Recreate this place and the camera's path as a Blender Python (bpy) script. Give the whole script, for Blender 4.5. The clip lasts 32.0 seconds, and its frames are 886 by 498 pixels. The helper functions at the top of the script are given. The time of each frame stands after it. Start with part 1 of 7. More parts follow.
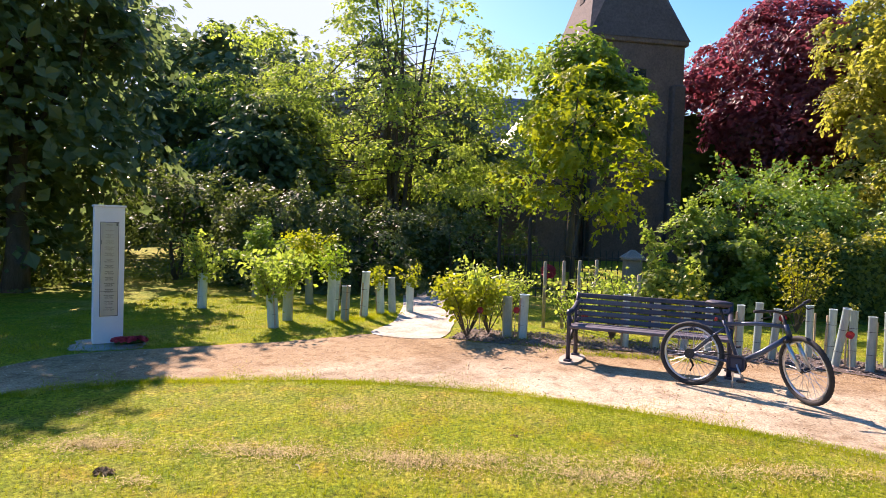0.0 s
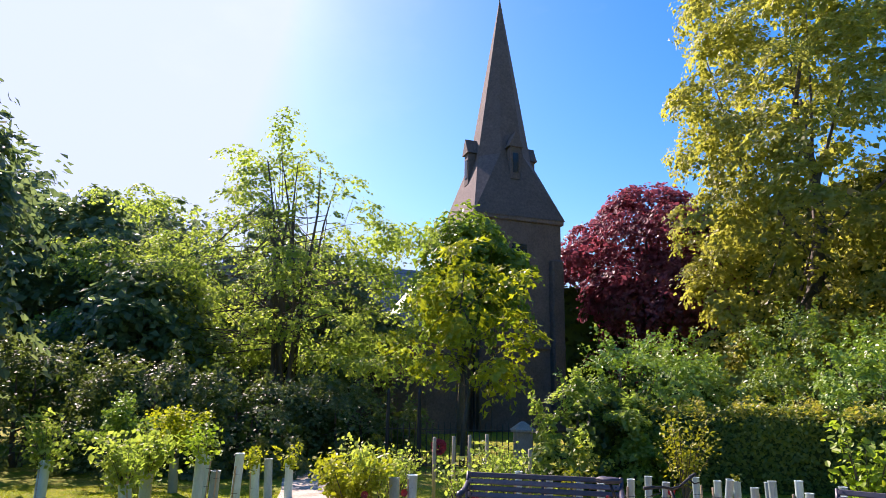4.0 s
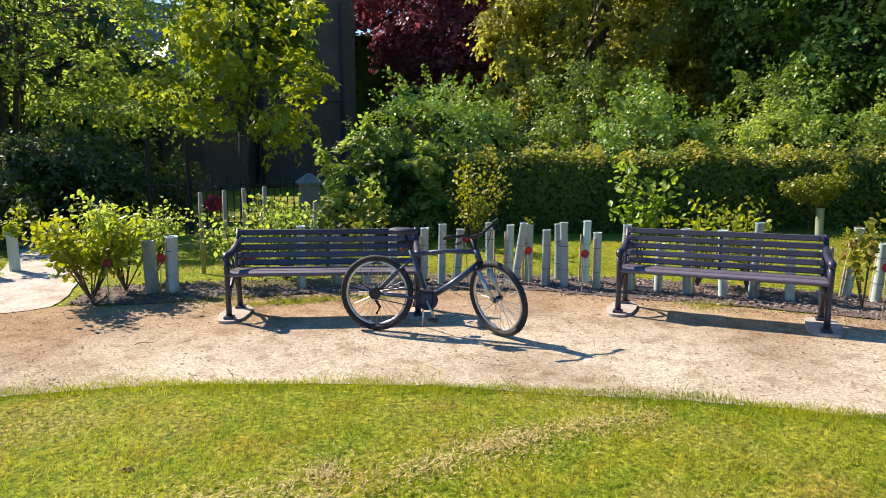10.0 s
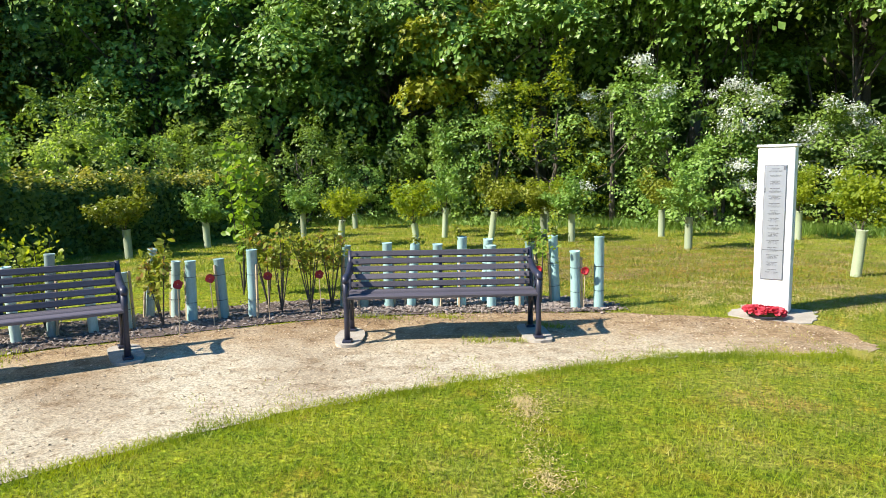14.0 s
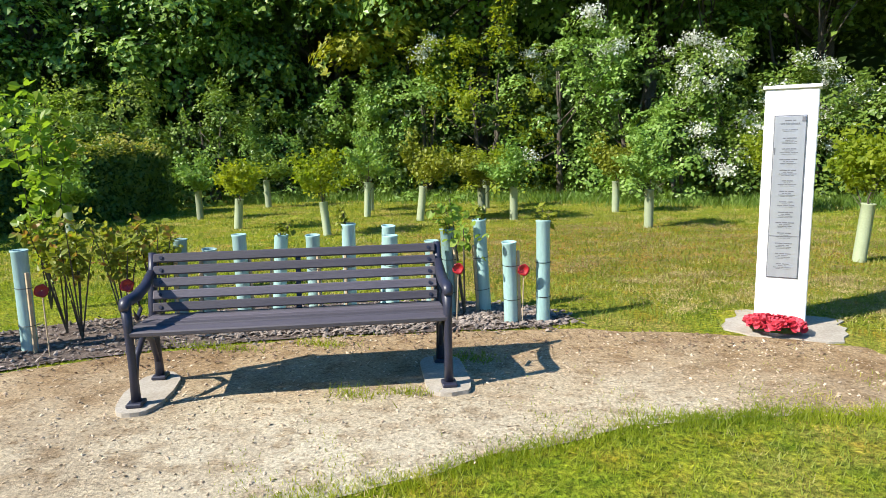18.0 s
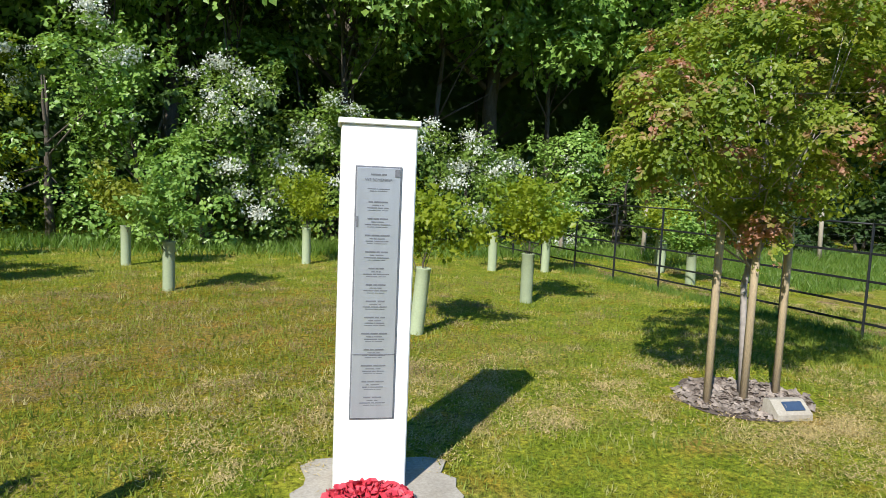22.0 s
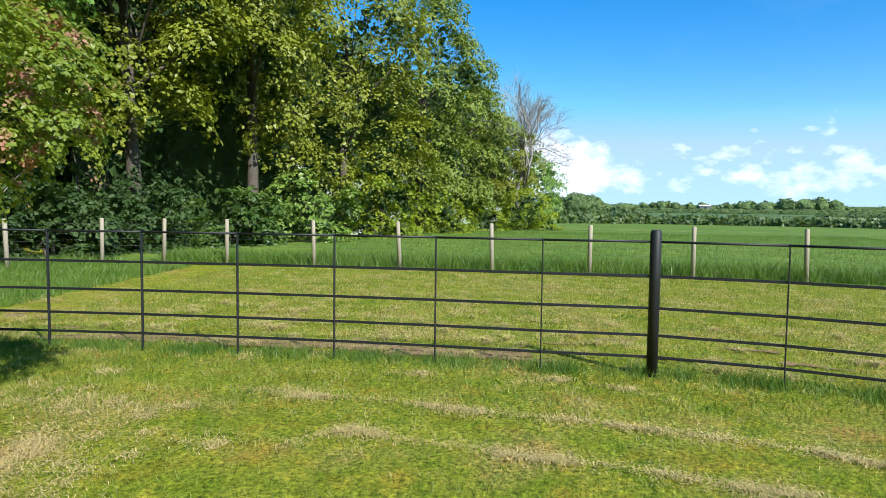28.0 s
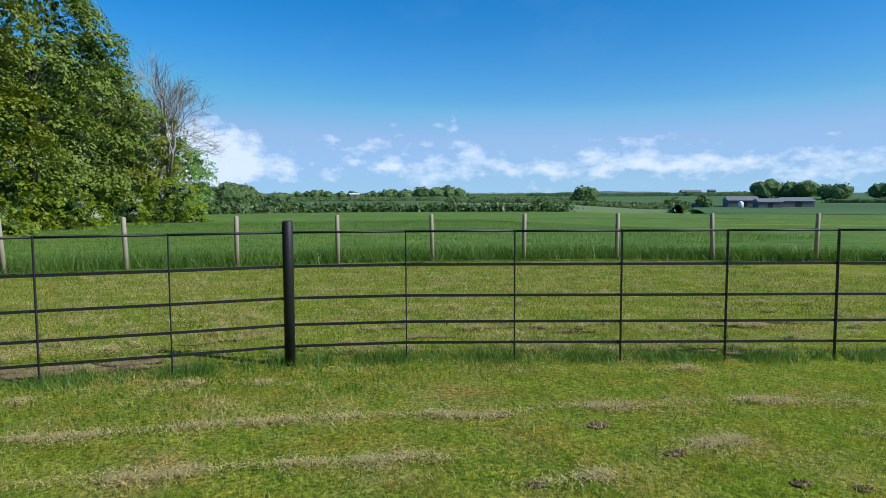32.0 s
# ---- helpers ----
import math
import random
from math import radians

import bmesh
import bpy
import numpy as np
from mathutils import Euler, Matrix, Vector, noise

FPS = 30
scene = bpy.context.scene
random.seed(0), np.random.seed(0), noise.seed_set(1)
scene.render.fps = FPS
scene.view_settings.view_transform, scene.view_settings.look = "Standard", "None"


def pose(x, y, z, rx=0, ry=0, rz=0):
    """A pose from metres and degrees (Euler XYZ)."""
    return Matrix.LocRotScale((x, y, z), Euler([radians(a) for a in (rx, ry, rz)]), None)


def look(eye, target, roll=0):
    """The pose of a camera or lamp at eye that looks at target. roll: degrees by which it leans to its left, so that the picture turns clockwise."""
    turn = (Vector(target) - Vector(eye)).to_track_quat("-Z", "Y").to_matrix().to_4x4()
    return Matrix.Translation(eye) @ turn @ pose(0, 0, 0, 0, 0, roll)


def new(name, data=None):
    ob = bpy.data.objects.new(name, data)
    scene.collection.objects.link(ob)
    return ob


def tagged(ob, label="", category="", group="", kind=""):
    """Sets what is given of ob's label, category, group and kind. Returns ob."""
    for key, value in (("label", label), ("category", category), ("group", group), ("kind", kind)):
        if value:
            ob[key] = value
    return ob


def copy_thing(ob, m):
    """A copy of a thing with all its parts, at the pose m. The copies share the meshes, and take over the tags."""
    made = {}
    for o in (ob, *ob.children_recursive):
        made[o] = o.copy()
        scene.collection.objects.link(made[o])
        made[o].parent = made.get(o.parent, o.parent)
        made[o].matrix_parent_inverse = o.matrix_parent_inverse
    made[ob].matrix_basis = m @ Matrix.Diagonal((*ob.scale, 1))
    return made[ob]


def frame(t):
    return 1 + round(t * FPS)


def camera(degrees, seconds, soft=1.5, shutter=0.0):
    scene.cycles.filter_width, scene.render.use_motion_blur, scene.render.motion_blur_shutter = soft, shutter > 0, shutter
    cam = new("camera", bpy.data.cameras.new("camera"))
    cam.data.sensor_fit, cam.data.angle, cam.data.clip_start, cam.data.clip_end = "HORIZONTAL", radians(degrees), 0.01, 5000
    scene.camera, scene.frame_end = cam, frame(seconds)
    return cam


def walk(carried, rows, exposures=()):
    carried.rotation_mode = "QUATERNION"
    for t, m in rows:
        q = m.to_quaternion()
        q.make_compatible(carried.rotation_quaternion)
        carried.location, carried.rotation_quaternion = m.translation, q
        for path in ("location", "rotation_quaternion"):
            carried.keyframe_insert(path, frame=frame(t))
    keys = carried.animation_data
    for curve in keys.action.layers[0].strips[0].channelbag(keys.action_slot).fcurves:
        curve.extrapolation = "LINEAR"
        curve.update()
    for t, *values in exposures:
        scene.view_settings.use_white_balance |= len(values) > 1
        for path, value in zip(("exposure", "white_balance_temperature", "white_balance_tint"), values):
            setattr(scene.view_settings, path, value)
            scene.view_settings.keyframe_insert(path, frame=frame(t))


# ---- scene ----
cam = camera(68.5, 32.0, soft=0.6)
PATH = [
    (0, (2.563, -1.872, 1.539), (0.6, -2.245, 1.472), 1.9),
    (0.5, (2.484, -1.856, 1.573), (0.501, -2.1, 1.487), 1.4),
    (1, (2.462, -1.852, 1.584), (0.468, -1.981, 1.498), 1.0),
    (1.5, (2.424, -1.84, 1.597), (0.426, -1.91, 1.543), 1.0),
    (2, (2.393, -1.83, 1.601), (0.397, -1.876, 1.709), 1.7),
    (2.5, (2.398, -1.83, 1.6), (0.41, -1.862, 1.812), 1.8),
    (3, (2.398, -1.826, 1.591), (0.428, -1.872, 1.93), 1.8),
    (3.5, (2.396, -1.825, 1.59), (0.454, -1.877, 2.065), 1.2),
    (5.5, (2.436, -1.842, 1.623), (0.451, -1.911, 1.854), 0.6),
    (6, (2.453, -1.846, 1.622), (0.458, -1.904, 1.758), 0.5),
    (6.5, (2.365, -1.82, 1.594), (0.366, -1.868, 1.608), -0.2),
    (7, (2.194, -1.726, 1.575), (0.195, -1.768, 1.531), -0.8),
    (7.5, (2.034, -1.652, 1.564), (0.037, -1.698, 1.466), -0.9),
    (8, (1.881, -1.607, 1.548), (-0.115, -1.653, 1.428), -1.5),
    (8.5, (1.734, -1.521, 1.527), (-0.257, -1.515, 1.333), -1.1),
    (9, (1.486, -1.354, 1.501), (-0.497, -1.3, 1.244), -1.5),
    (9.5, (1.325, -1.346, 1.496), (-0.652, -1.207, 1.23), -1.1),
    (10, (0.977, -1.591, 1.474), (-0.922, -1.027, 1.198), -0.0),
    (10.5, (0.856, -1.558, 1.466), (-0.938, -0.703, 1.245), -0.6),
    (11, (0.789, -1.537, 1.482), (-0.839, -0.391, 1.29), -0.8),
    (11.5, (0.759, -1.506, 1.468), (-0.74, -0.197, 1.274), -0.3),
    (12, (0.746, -1.44, 1.473), (-0.621, 0.005, 1.267), -0.3),
    (12.5, (0.683, -1.342, 1.461), (-0.489, 0.266, 1.259), -0.7),
    (13, (0.743, -1.279, 1.479), (-0.187, 0.48, 1.278), -0.2),
    (13.5, (0.867, -1.269, 1.514), (0.076, 0.555, 1.301), -0.5),
    (14, (0.936, -1.116, 1.505), (0.303, 0.767, 1.278), -0.8),
    (14.5, (0.945, -0.955, 1.474), (0.461, 0.975, 1.275), 0.5),
    (16.5, (0.883, 0.191, 1.354), (0.602, 2.16, 1.144), -0.6),
    (17, (0.872, 0.583, 1.397), (0.329, 2.483, 1.089), -0.7),
    (17.5, (0.836, 0.851, 1.359), (0.261, 2.749, 1.101), -0.2),
    (18, (0.772, 1.137, 1.383), (0.287, 3.052, 1.074), -1.3),
    (18.5, (0.837, 1.381, 1.421), (0.56, 3.349, 1.199), -0.1),
    (19, (0.911, 1.758, 1.483), (0.878, 3.739, 1.205), -0.3),
    (19.5, (0.786, 2.035, 1.459), (0.976, 4.011, 1.211), -0.6),
    (20, (0.826, 2.397, 1.358), (1.137, 4.362, 1.146), -0.2),
    (20.5, (0.861, 2.616, 1.344), (1.17, 4.583, 1.154), 0.7),
    (21, (0.877, 2.964, 1.379), (1.24, 4.92, 1.174), -0.2),
    (21.4, (0.875, 3.205, 1.431), (1.421, 5.114, 1.194), -0.2),
    (21.5, (0.868, 3.239, 1.439), (1.443, 5.14, 1.202), -0.3),
    (22, (1.022, 3.53, 1.493), (1.887, 5.322, 1.29), 2.4),
    (22.5, (1.092, 3.626, 1.481), (2.149, 5.317, 1.326), 2.1),
    (23, (1.129, 3.724, 1.5), (2.402, 5.265, 1.421), 1.6),
    (23.5, (1.151, 3.751, 1.536), (2.537, 5.193, 1.525), 1.8),
    (24, (1.153, 3.681, 1.547), (2.59, 5.07, 1.624), 1.8),
    (24.5, (1.153, 3.671, 1.563), (2.598, 5.046, 1.709), 2.1),
    (26.5, (1.176, 3.572, 1.537), (3.007, 4.377, 1.504), 1.1),
    (27, (1.254, 3.537, 1.526), (3.196, 4.009, 1.46), 0.8),
    (27.5, (1.259, 3.513, 1.542), (3.239, 3.773, 1.442), 0.6),
    (28, (1.317, 3.474, 1.528), (3.313, 3.505, 1.403), 0.7),
    (28.5, (1.342, 3.449, 1.523), (3.332, 3.305, 1.377), 0.6),
    (29, (1.318, 3.43, 1.525), (3.29, 3.134, 1.378), 0.5),
    (29.5, (1.285, 3.423, 1.537), (3.23, 2.984, 1.381), 0.6),
    (30, (1.318, 3.363, 1.53), (3.234, 2.81, 1.377), -0.2),
    (30.5, (1.345, 3.319, 1.542), (3.222, 2.644, 1.403), -0.1),
    (31, (1.358, 3.287, 1.542), (3.196, 2.512, 1.405), -0.2),
    (31.5, (1.345, 3.277, 1.544), (3.144, 2.415, 1.402), 0.1),
    (32, (1.336, 3.236, 1.548), (3.087, 2.28, 1.395), -0.2),
]
EXPOSURES = [(0, 1.24, 7300, 36), (3, 1.18, 6900, 36), (6, 0.92, 6700, 35), (7, 0.78, 6850, 36), (8, 0.86, 6900, 33), (9, 0.95, 7000, 29), (11, 0.98, 6700, 17), (13, 1.02, 6450, 12), (20, 0.72, 6200, 10), (22, 0.53, 6050, 9), (24, 0.5, 6000, 9), (27, 0.8, 5850, 8), (29, 0.44, 5750, 7), (32, 0.06, 5450, 7)]
walk(cam, [(t, look(e, g, r)) for t, e, g, r in PATH], EXPOSURES)

# ---- place ----
# world and sun
SUN_DIR = Vector((-0.592, -0.486, 0.643)).normalized()
world = bpy.data.worlds.new("world")
scene.world = world
world.use_nodes = True
W = world.node_tree
W.nodes.clear()


def wn(kind, **kw):
    n = W.nodes.new(kind)
    for k, v in kw.items():
        n.inputs[k].default_value = v
    return n


sky = W.nodes.new("ShaderNodeTexSky")
sky.sky_type = "NISHITA"
sky.sun_disc = False
sky.sun_elevation = math.asin(SUN_DIR.z)
sky.sun_rotation = math.atan2(SUN_DIR.x, SUN_DIR.y)
sky.air_density, sky.dust_density, sky.ozone_density = 1.0, 0.6, 2.6
# cumulus bank low over the horizon
tc = W.nodes.new("ShaderNodeTexCoord")
sep = W.nodes.new("ShaderNodeSeparateXYZ")
W.links.new(tc.outputs["Generated"], sep.inputs[0])


def wmath(op, a, b=None, clamp=False):
    n = W.nodes.new("ShaderNodeMath")
    n.operation, n.use_clamp = op, clamp
    for i, v in enumerate((a, b)):
        if v is None:
            continue
        if isinstance(v, (int, float)):
            n.inputs[i].default_value = v
        else:
            W.links.new(v, n.inputs[i])
    return n.outputs[0]


stretch = W.nodes.new("ShaderNodeMapping")
stretch.inputs["Scale"].default_value = (1, 1, 2.0)
W.links.new(tc.outputs["Generated"], stretch.inputs[0])
puffs = wn("ShaderNodeTexNoise", Scale=25.0, Detail=8.0, Roughness=0.55)
banks = wn("ShaderNodeTexNoise", Scale=3.2, Detail=2.0, Roughness=0.5)
veil = wn("ShaderNodeTexNoise", Scale=2.2, Detail=6.0, Roughness=0.62)
for n in (puffs, banks, veil):
    W.links.new(stretch.outputs[0], n.inputs["Vector"])
z = sep.outputs[2]
dens = wmath("ADD", wmath("MULTIPLY", puffs.outputs[0], 0.62), wmath("MULTIPLY", banks.outputs[0], 0.55))
high = wmath("MULTIPLY", wmath("SUBTRACT", z, 0.058), 2.6)
low = wmath("MULTIPLY", wmath("SUBTRACT", 0.045, z, True), 6.0)
big = W.nodes.new("ShaderNodeVectorMath")
big.operation = "DOT_PRODUCT"
big.inputs[1].default_value = (0.984, -0.157, 0.068)
W.links.new(tc.outputs["Generated"], big.inputs[0])
heap = wmath("MULTIPLY", wmath("SUBTRACT", big.outputs["Value"], 0.9955, True), 62.0)
cum = wmath("MULTIPLY", wmath("SUBTRACT", wmath("ADD", wmath("SUBTRACT", wmath("SUBTRACT", dens, high), low), heap), 0.605), 6.5, True)
haze = wmath("MULTIPLY", wmath("SUBTRACT", 0.145, z, True), 5.0, True)
thin = wmath("MULTIPLY", wmath("SUBTRACT", veil.outputs[0], 0.56, True), 1.1, True)
cover = wmath("MAXIMUM", cum, wmath("MULTIPLY", thin, 0.22), True)
mixc = W.nodes.new("ShaderNodeMix")
mixc.data_type = "RGBA"
W.links.new(cover, mixc.inputs[0])
sat = W.nodes.new("ShaderNodeHueSaturation")
sat.inputs["Saturation"].default_value = 1.46
sat.inputs["Value"].default_value = 1.40
W.links.new(sky.outputs[0], sat.inputs["Color"])
mixc.inputs[7].default_value = (9.2, 9.6, 10.2, 1)
mixh = W.nodes.new("ShaderNodeMix")
mixh.data_type = "RGBA"
W.links.new(wmath("MULTIPLY", haze, 1.1, True), mixh.inputs[0])
cap = W.nodes.new("ShaderNodeMix")
cap.data_type, cap.blend_type = "RGBA", "DARKEN"
cap.inputs[0].default_value = 1.0
cap.inputs[7].default_value = (3.8, 5.2, 7.4, 1)
W.links.new(sat.outputs[0], cap.inputs[6])
W.links.new(cap.outputs[2], mixh.inputs[6])
mixh.inputs[7].default_value = (4.9, 7.2, 9.6, 1)
W.links.new(mixh.outputs[2], mixc.inputs[6])
back = wn("ShaderNodeBackground", Strength=0.084)
W.links.new(mixc.outputs[2], back.inputs[0])
wout = W.nodes.new("ShaderNodeOutputWorld")
W.links.new(back.outputs[0], wout.inputs[0])

lamp = bpy.data.lights.new("sun", "SUN")
lamp.energy, lamp.angle, lamp.color = 5.0, radians(0.53), (1.0, 0.93, 0.80)
sun = new("sun", lamp)
sun.matrix_world = look(SUN_DIR * 60, (0, 0, 0))

# ---- materials ----


def material(name, c1, c2=None, rough=0.6, metal=0.0, s1=3.0, s2=40.0, spot=0.25, bump=0.3, bdist=0.01, world_space=False, contrast=1.0, spec=0.5, per="", stretchv=None, c3=None, s3=0.3):
    """A surface with two colours mixed at scale s1, finer light and dark at s2 and relief."""
    m = bpy.data.materials.new(name)
    m.use_nodes = True
    nt = m.node_tree
    p = nt.nodes["Principled BSDF"]
    p.inputs["Roughness"].default_value, p.inputs["Metallic"].default_value = rough, metal
    p.inputs["Specular IOR Level"].default_value = spec
    L = nt.links.new
    if world_space:
        src = nt.nodes.new("ShaderNodeNewGeometry").outputs["Position"]
    else:
        src = nt.nodes.new("ShaderNodeTexCoord").outputs["Object"]
    if stretchv:
        mp = nt.nodes.new("ShaderNodeMapping")
        mp.inputs["Scale"].default_value = stretchv
        L(src, mp.inputs[0])
        src = mp.outputs[0]

    def noise_at(s, d, r=0.6):
        n = nt.nodes.new("ShaderNodeTexNoise")
        n.inputs["Scale"].default_value, n.inputs["Detail"].default_value, n.inputs["Roughness"].default_value = s, d, r
        L(src, n.inputs["Vector"])
        return n.outputs[0]

    def ramp(v, lo, hi):
        r = nt.nodes.new("ShaderNodeMapRange")
        r.inputs[1].default_value, r.inputs[2].default_value = lo, hi
        L(v, r.inputs[0])
        return r.outputs[0]

    def mix(kind, f, a, b):
        n = nt.nodes.new("ShaderNodeMix")
        n.data_type, n.blend_type = "RGBA", kind
        if isinstance(f, (int, float)):
            n.inputs[0].default_value = f
        else:
            L(f, n.inputs[0])
        for i, v in ((6, a), (7, b)):
            if isinstance(v, tuple):
                n.inputs[i].default_value = (*v, 1)
            else:
                L(v, n.inputs[i])
        return n.outputs[2]

    c2 = c2 or tuple(v * 0.75 for v in c1)
    w = 0.22 / contrast
    col = mix("MIX", ramp(noise_at(s1, 4), 0.5 - w, 0.5 + w), c1, c2)
    if c3:
        col = mix("MIX", ramp(noise_at(s3, 3), 0.5, 0.68), col, c3)
    fine = noise_at(s2, 5, 0.7)
    v = nt.nodes.new("ShaderNodeMapRange")
    v.inputs[1].default_value, v.inputs[2].default_value = 0.3, 0.7
    v.inputs[3].default_value, v.inputs[4].default_value = 1 - spot, 1 + spot
    L(fine, v.inputs[0])
    col = mix("MULTIPLY", 1.0, col, v.outputs[0])
    if per:
        if per == "object":
            rnd = nt.nodes.new("ShaderNodeObjectInfo").outputs["Random"]
        else:
            rnd = nt.nodes.new("ShaderNodeNewGeometry").outputs["Random Per Island"]
        r = nt.nodes.new("ShaderNodeMapRange")
        r.inputs[3].default_value, r.inputs[4].default_value = 0.65, 1.3
        L(rnd, r.inputs[0])
        col = mix("MULTIPLY", 1.0, col, r.outputs[0])
    L(col, p.inputs["Base Color"])
    if bump:
        b = nt.nodes.new("ShaderNodeBump")
        b.inputs["Strength"].default_value, b.inputs["Distance"].default_value = bump, bdist
        L(fine, b.inputs["Height"])
        L(b.outputs[0], p.inputs["Normal"])
    return m


def leaf_material(name, c1, c2, through_col=None, trans=0.4, tip=None, tip_share=0.0, rough=0.45, tip_scale=2.6):
    """Leaves: two greens that vary from leaf to leaf and in patches; light passes through the blade."""
    m = bpy.data.materials.new(name)
    m.use_nodes = True
    nt = m.node_tree
    L = nt.links.new
    p = nt.nodes["Principled BSDF"]
    out = nt.nodes["Material Output"]
    p.inputs["Roughness"].default_value = rough
    p.inputs["Specular IOR Level"].default_value = 0.4
    geo = nt.nodes.new("ShaderNodeNewGeometry")
    n = nt.nodes.new("ShaderNodeTexNoise")
    n.inputs["Scale"].default_value, n.inputs["Detail"].default_value = 1.1, 3.0
    L(geo.outputs["Position"], n.inputs["Vector"])
    add = nt.nodes.new("ShaderNodeMath")
    add.operation = "MULTIPLY_ADD"
    add.inputs[1].default_value = 0.42
    L(geo.outputs["Random Per Island"], add.inputs[0])
    sh = nt.nodes.new("ShaderNodeMapRange")
    sh.inputs[1].default_value, sh.inputs[2].default_value, sh.inputs[3].default_value, sh.inputs[4].default_value = 0.35, 0.65, -0.1, 0.5
    L(n.outputs[0], sh.inputs[0])
    L(sh.outputs[0], add.inputs[2])
    mx = nt.nodes.new("ShaderNodeMix")
    mx.data_type = "RGBA"
    L(add.outputs[0], mx.inputs[0])
    mx.inputs[6].default_value, mx.inputs[7].default_value = (*c1, 1), (*c2, 1)
    col = mx.outputs[2]
    if tip:
        n2 = nt.nodes.new("ShaderNodeTexNoise")
        n2.inputs["Scale"].default_value, n2.inputs["Detail"].default_value = tip_scale, 3.0
        L(geo.outputs["Position"], n2.inputs["Vector"])
        tr = nt.nodes.new("ShaderNodeMapRange")
        tr.inputs[1].default_value, tr.inputs[2].default_value = 0.62 - tip_share * 0.3, 0.70 - tip_share * 0.3
        L(n2.outputs[0], tr.inputs[0])
        mt = nt.nodes.new("ShaderNodeMix")
        mt.data_type = "RGBA"
        L(tr.outputs[0], mt.inputs[0])
        L(col, mt.inputs[6])
        mt.inputs[7].default_value = (*tip, 1)
        col = mt.outputs[2]
    L(col, p.inputs["Base Color"])
    t = nt.nodes.new("ShaderNodeBsdfTranslucent")
    tm = nt.nodes.new("ShaderNodeMix")
    tm.data_type, tm.blend_type = "RGBA", "MULTIPLY"
    tm.inputs[0].default_value = 1.0
    L(col, tm.inputs[6])
    tm.inputs[7].default_value = (*(through_col or (1.5, 1.5, 0.6)), 1)
    L(tm.outputs[2], t.inputs["Color"])
    ms = nt.nodes.new("ShaderNodeMixShader")
    ms.inputs[0].default_value = trans
    L(p.outputs[0], ms.inputs[1])
    L(t.outputs[0], ms.inputs[2])
    L(ms.outputs[0], out.inputs["Surface"])
    return m


# the high spot also puts dark shadow mottling of the turf into the colour
GRASS = material("mown_grass", (0.16, 0.23, 0.011), (0.28, 0.305, 0.026), rough=0.85, s1=2.8, s2=30, spot=0.85, bump=1.0, bdist=0.04, world_space=True, contrast=1.5, spec=0.1, c3=(0.31, 0.285, 0.06), s3=0.9)
BLADE = leaf_material("grass_blade", (0.15, 0.22, 0.008), (0.40, 0.425, 0.024), (1.4, 1.4, 0.35), 0.45, tip=(0.48, 0.44, 0.12), tip_share=0.07, rough=0.55)
DRYBLADE = leaf_material("dry_grass_blade", (0.13, 0.195, 0.018), (0.345, 0.375, 0.06), (1.3, 1.3, 0.45), 0.42, tip=(0.46, 0.40, 0.18), tip_share=0.22, rough=0.6)
FIELD = material("field_grass", (0.085, 0.15, 0.022), (0.13, 0.195, 0.034), rough=0.9, s1=0.05, s2=3.0, spot=0.35, bump=0.8, bdist=0.15, world_space=True, spec=0.1)
FIELDBLADE = leaf_material("tall_grass", (0.09, 0.175, 0.02), (0.19, 0.27, 0.045), (1.2, 1.3, 0.6), 0.35)
GRAVEL = material("sandy_gravel", (0.525, 0.468, 0.345), (0.40, 0.335, 0.235), rough=0.95, s1=0.85, s2=60, spot=0.5, bump=0.8, bdist=0.012, world_space=True, spec=0.15, contrast=1.3, c3=(0.32, 0.255, 0.17), s3=0.75)


def worn_side(m, centre, r0, r1, brown):
    """Brown dirt washed over the outer side of a curved surface, with a ragged limit."""
    nt = m.node_tree
    L = nt.links.new
    p = nt.nodes["Principled BSDF"]
    old = p.inputs["Base Color"].links[0].from_socket
    pos = nt.nodes.new("ShaderNodeNewGeometry").outputs["Position"]
    dist = nt.nodes.new("ShaderNodeVectorMath")
    dist.operation = "DISTANCE"
    dist.inputs[1].default_value = centre
    L(pos, dist.inputs[0])
    n = nt.nodes.new("ShaderNodeTexNoise")
    n.inputs["Scale"].default_value, n.inputs["Detail"].default_value, n.inputs["Roughness"].default_value = 1.3, 7.0, 0.68
    L(pos, n.inputs["Vector"])
    ad = nt.nodes.new("ShaderNodeMath")
    ad.operation = "MULTIPLY_ADD"
    ad.inputs[1].default_value = 2.6
    L(n.outputs[0], ad.inputs[0])
    L(dist.outputs["Value"], ad.inputs[2])
    mr = nt.nodes.new("ShaderNodeMapRange")
    mr.inputs[1].default_value, mr.inputs[2].default_value, mr.inputs[4].default_value = r0 + 1.3, r1 + 1.3, 0.9
    L(ad.outputs[0], mr.inputs[0])
    mx = nt.nodes.new("ShaderNodeMix")
    mx.data_type, mx.blend_type = "RGBA", "MULTIPLY"
    L(mr.outputs[0], mx.inputs[0])
    L(old, mx.inputs[6])
    mx.inputs[7].default_value = (*brown, 1)
    L(mx.outputs[2], p.inputs["Base Color"])


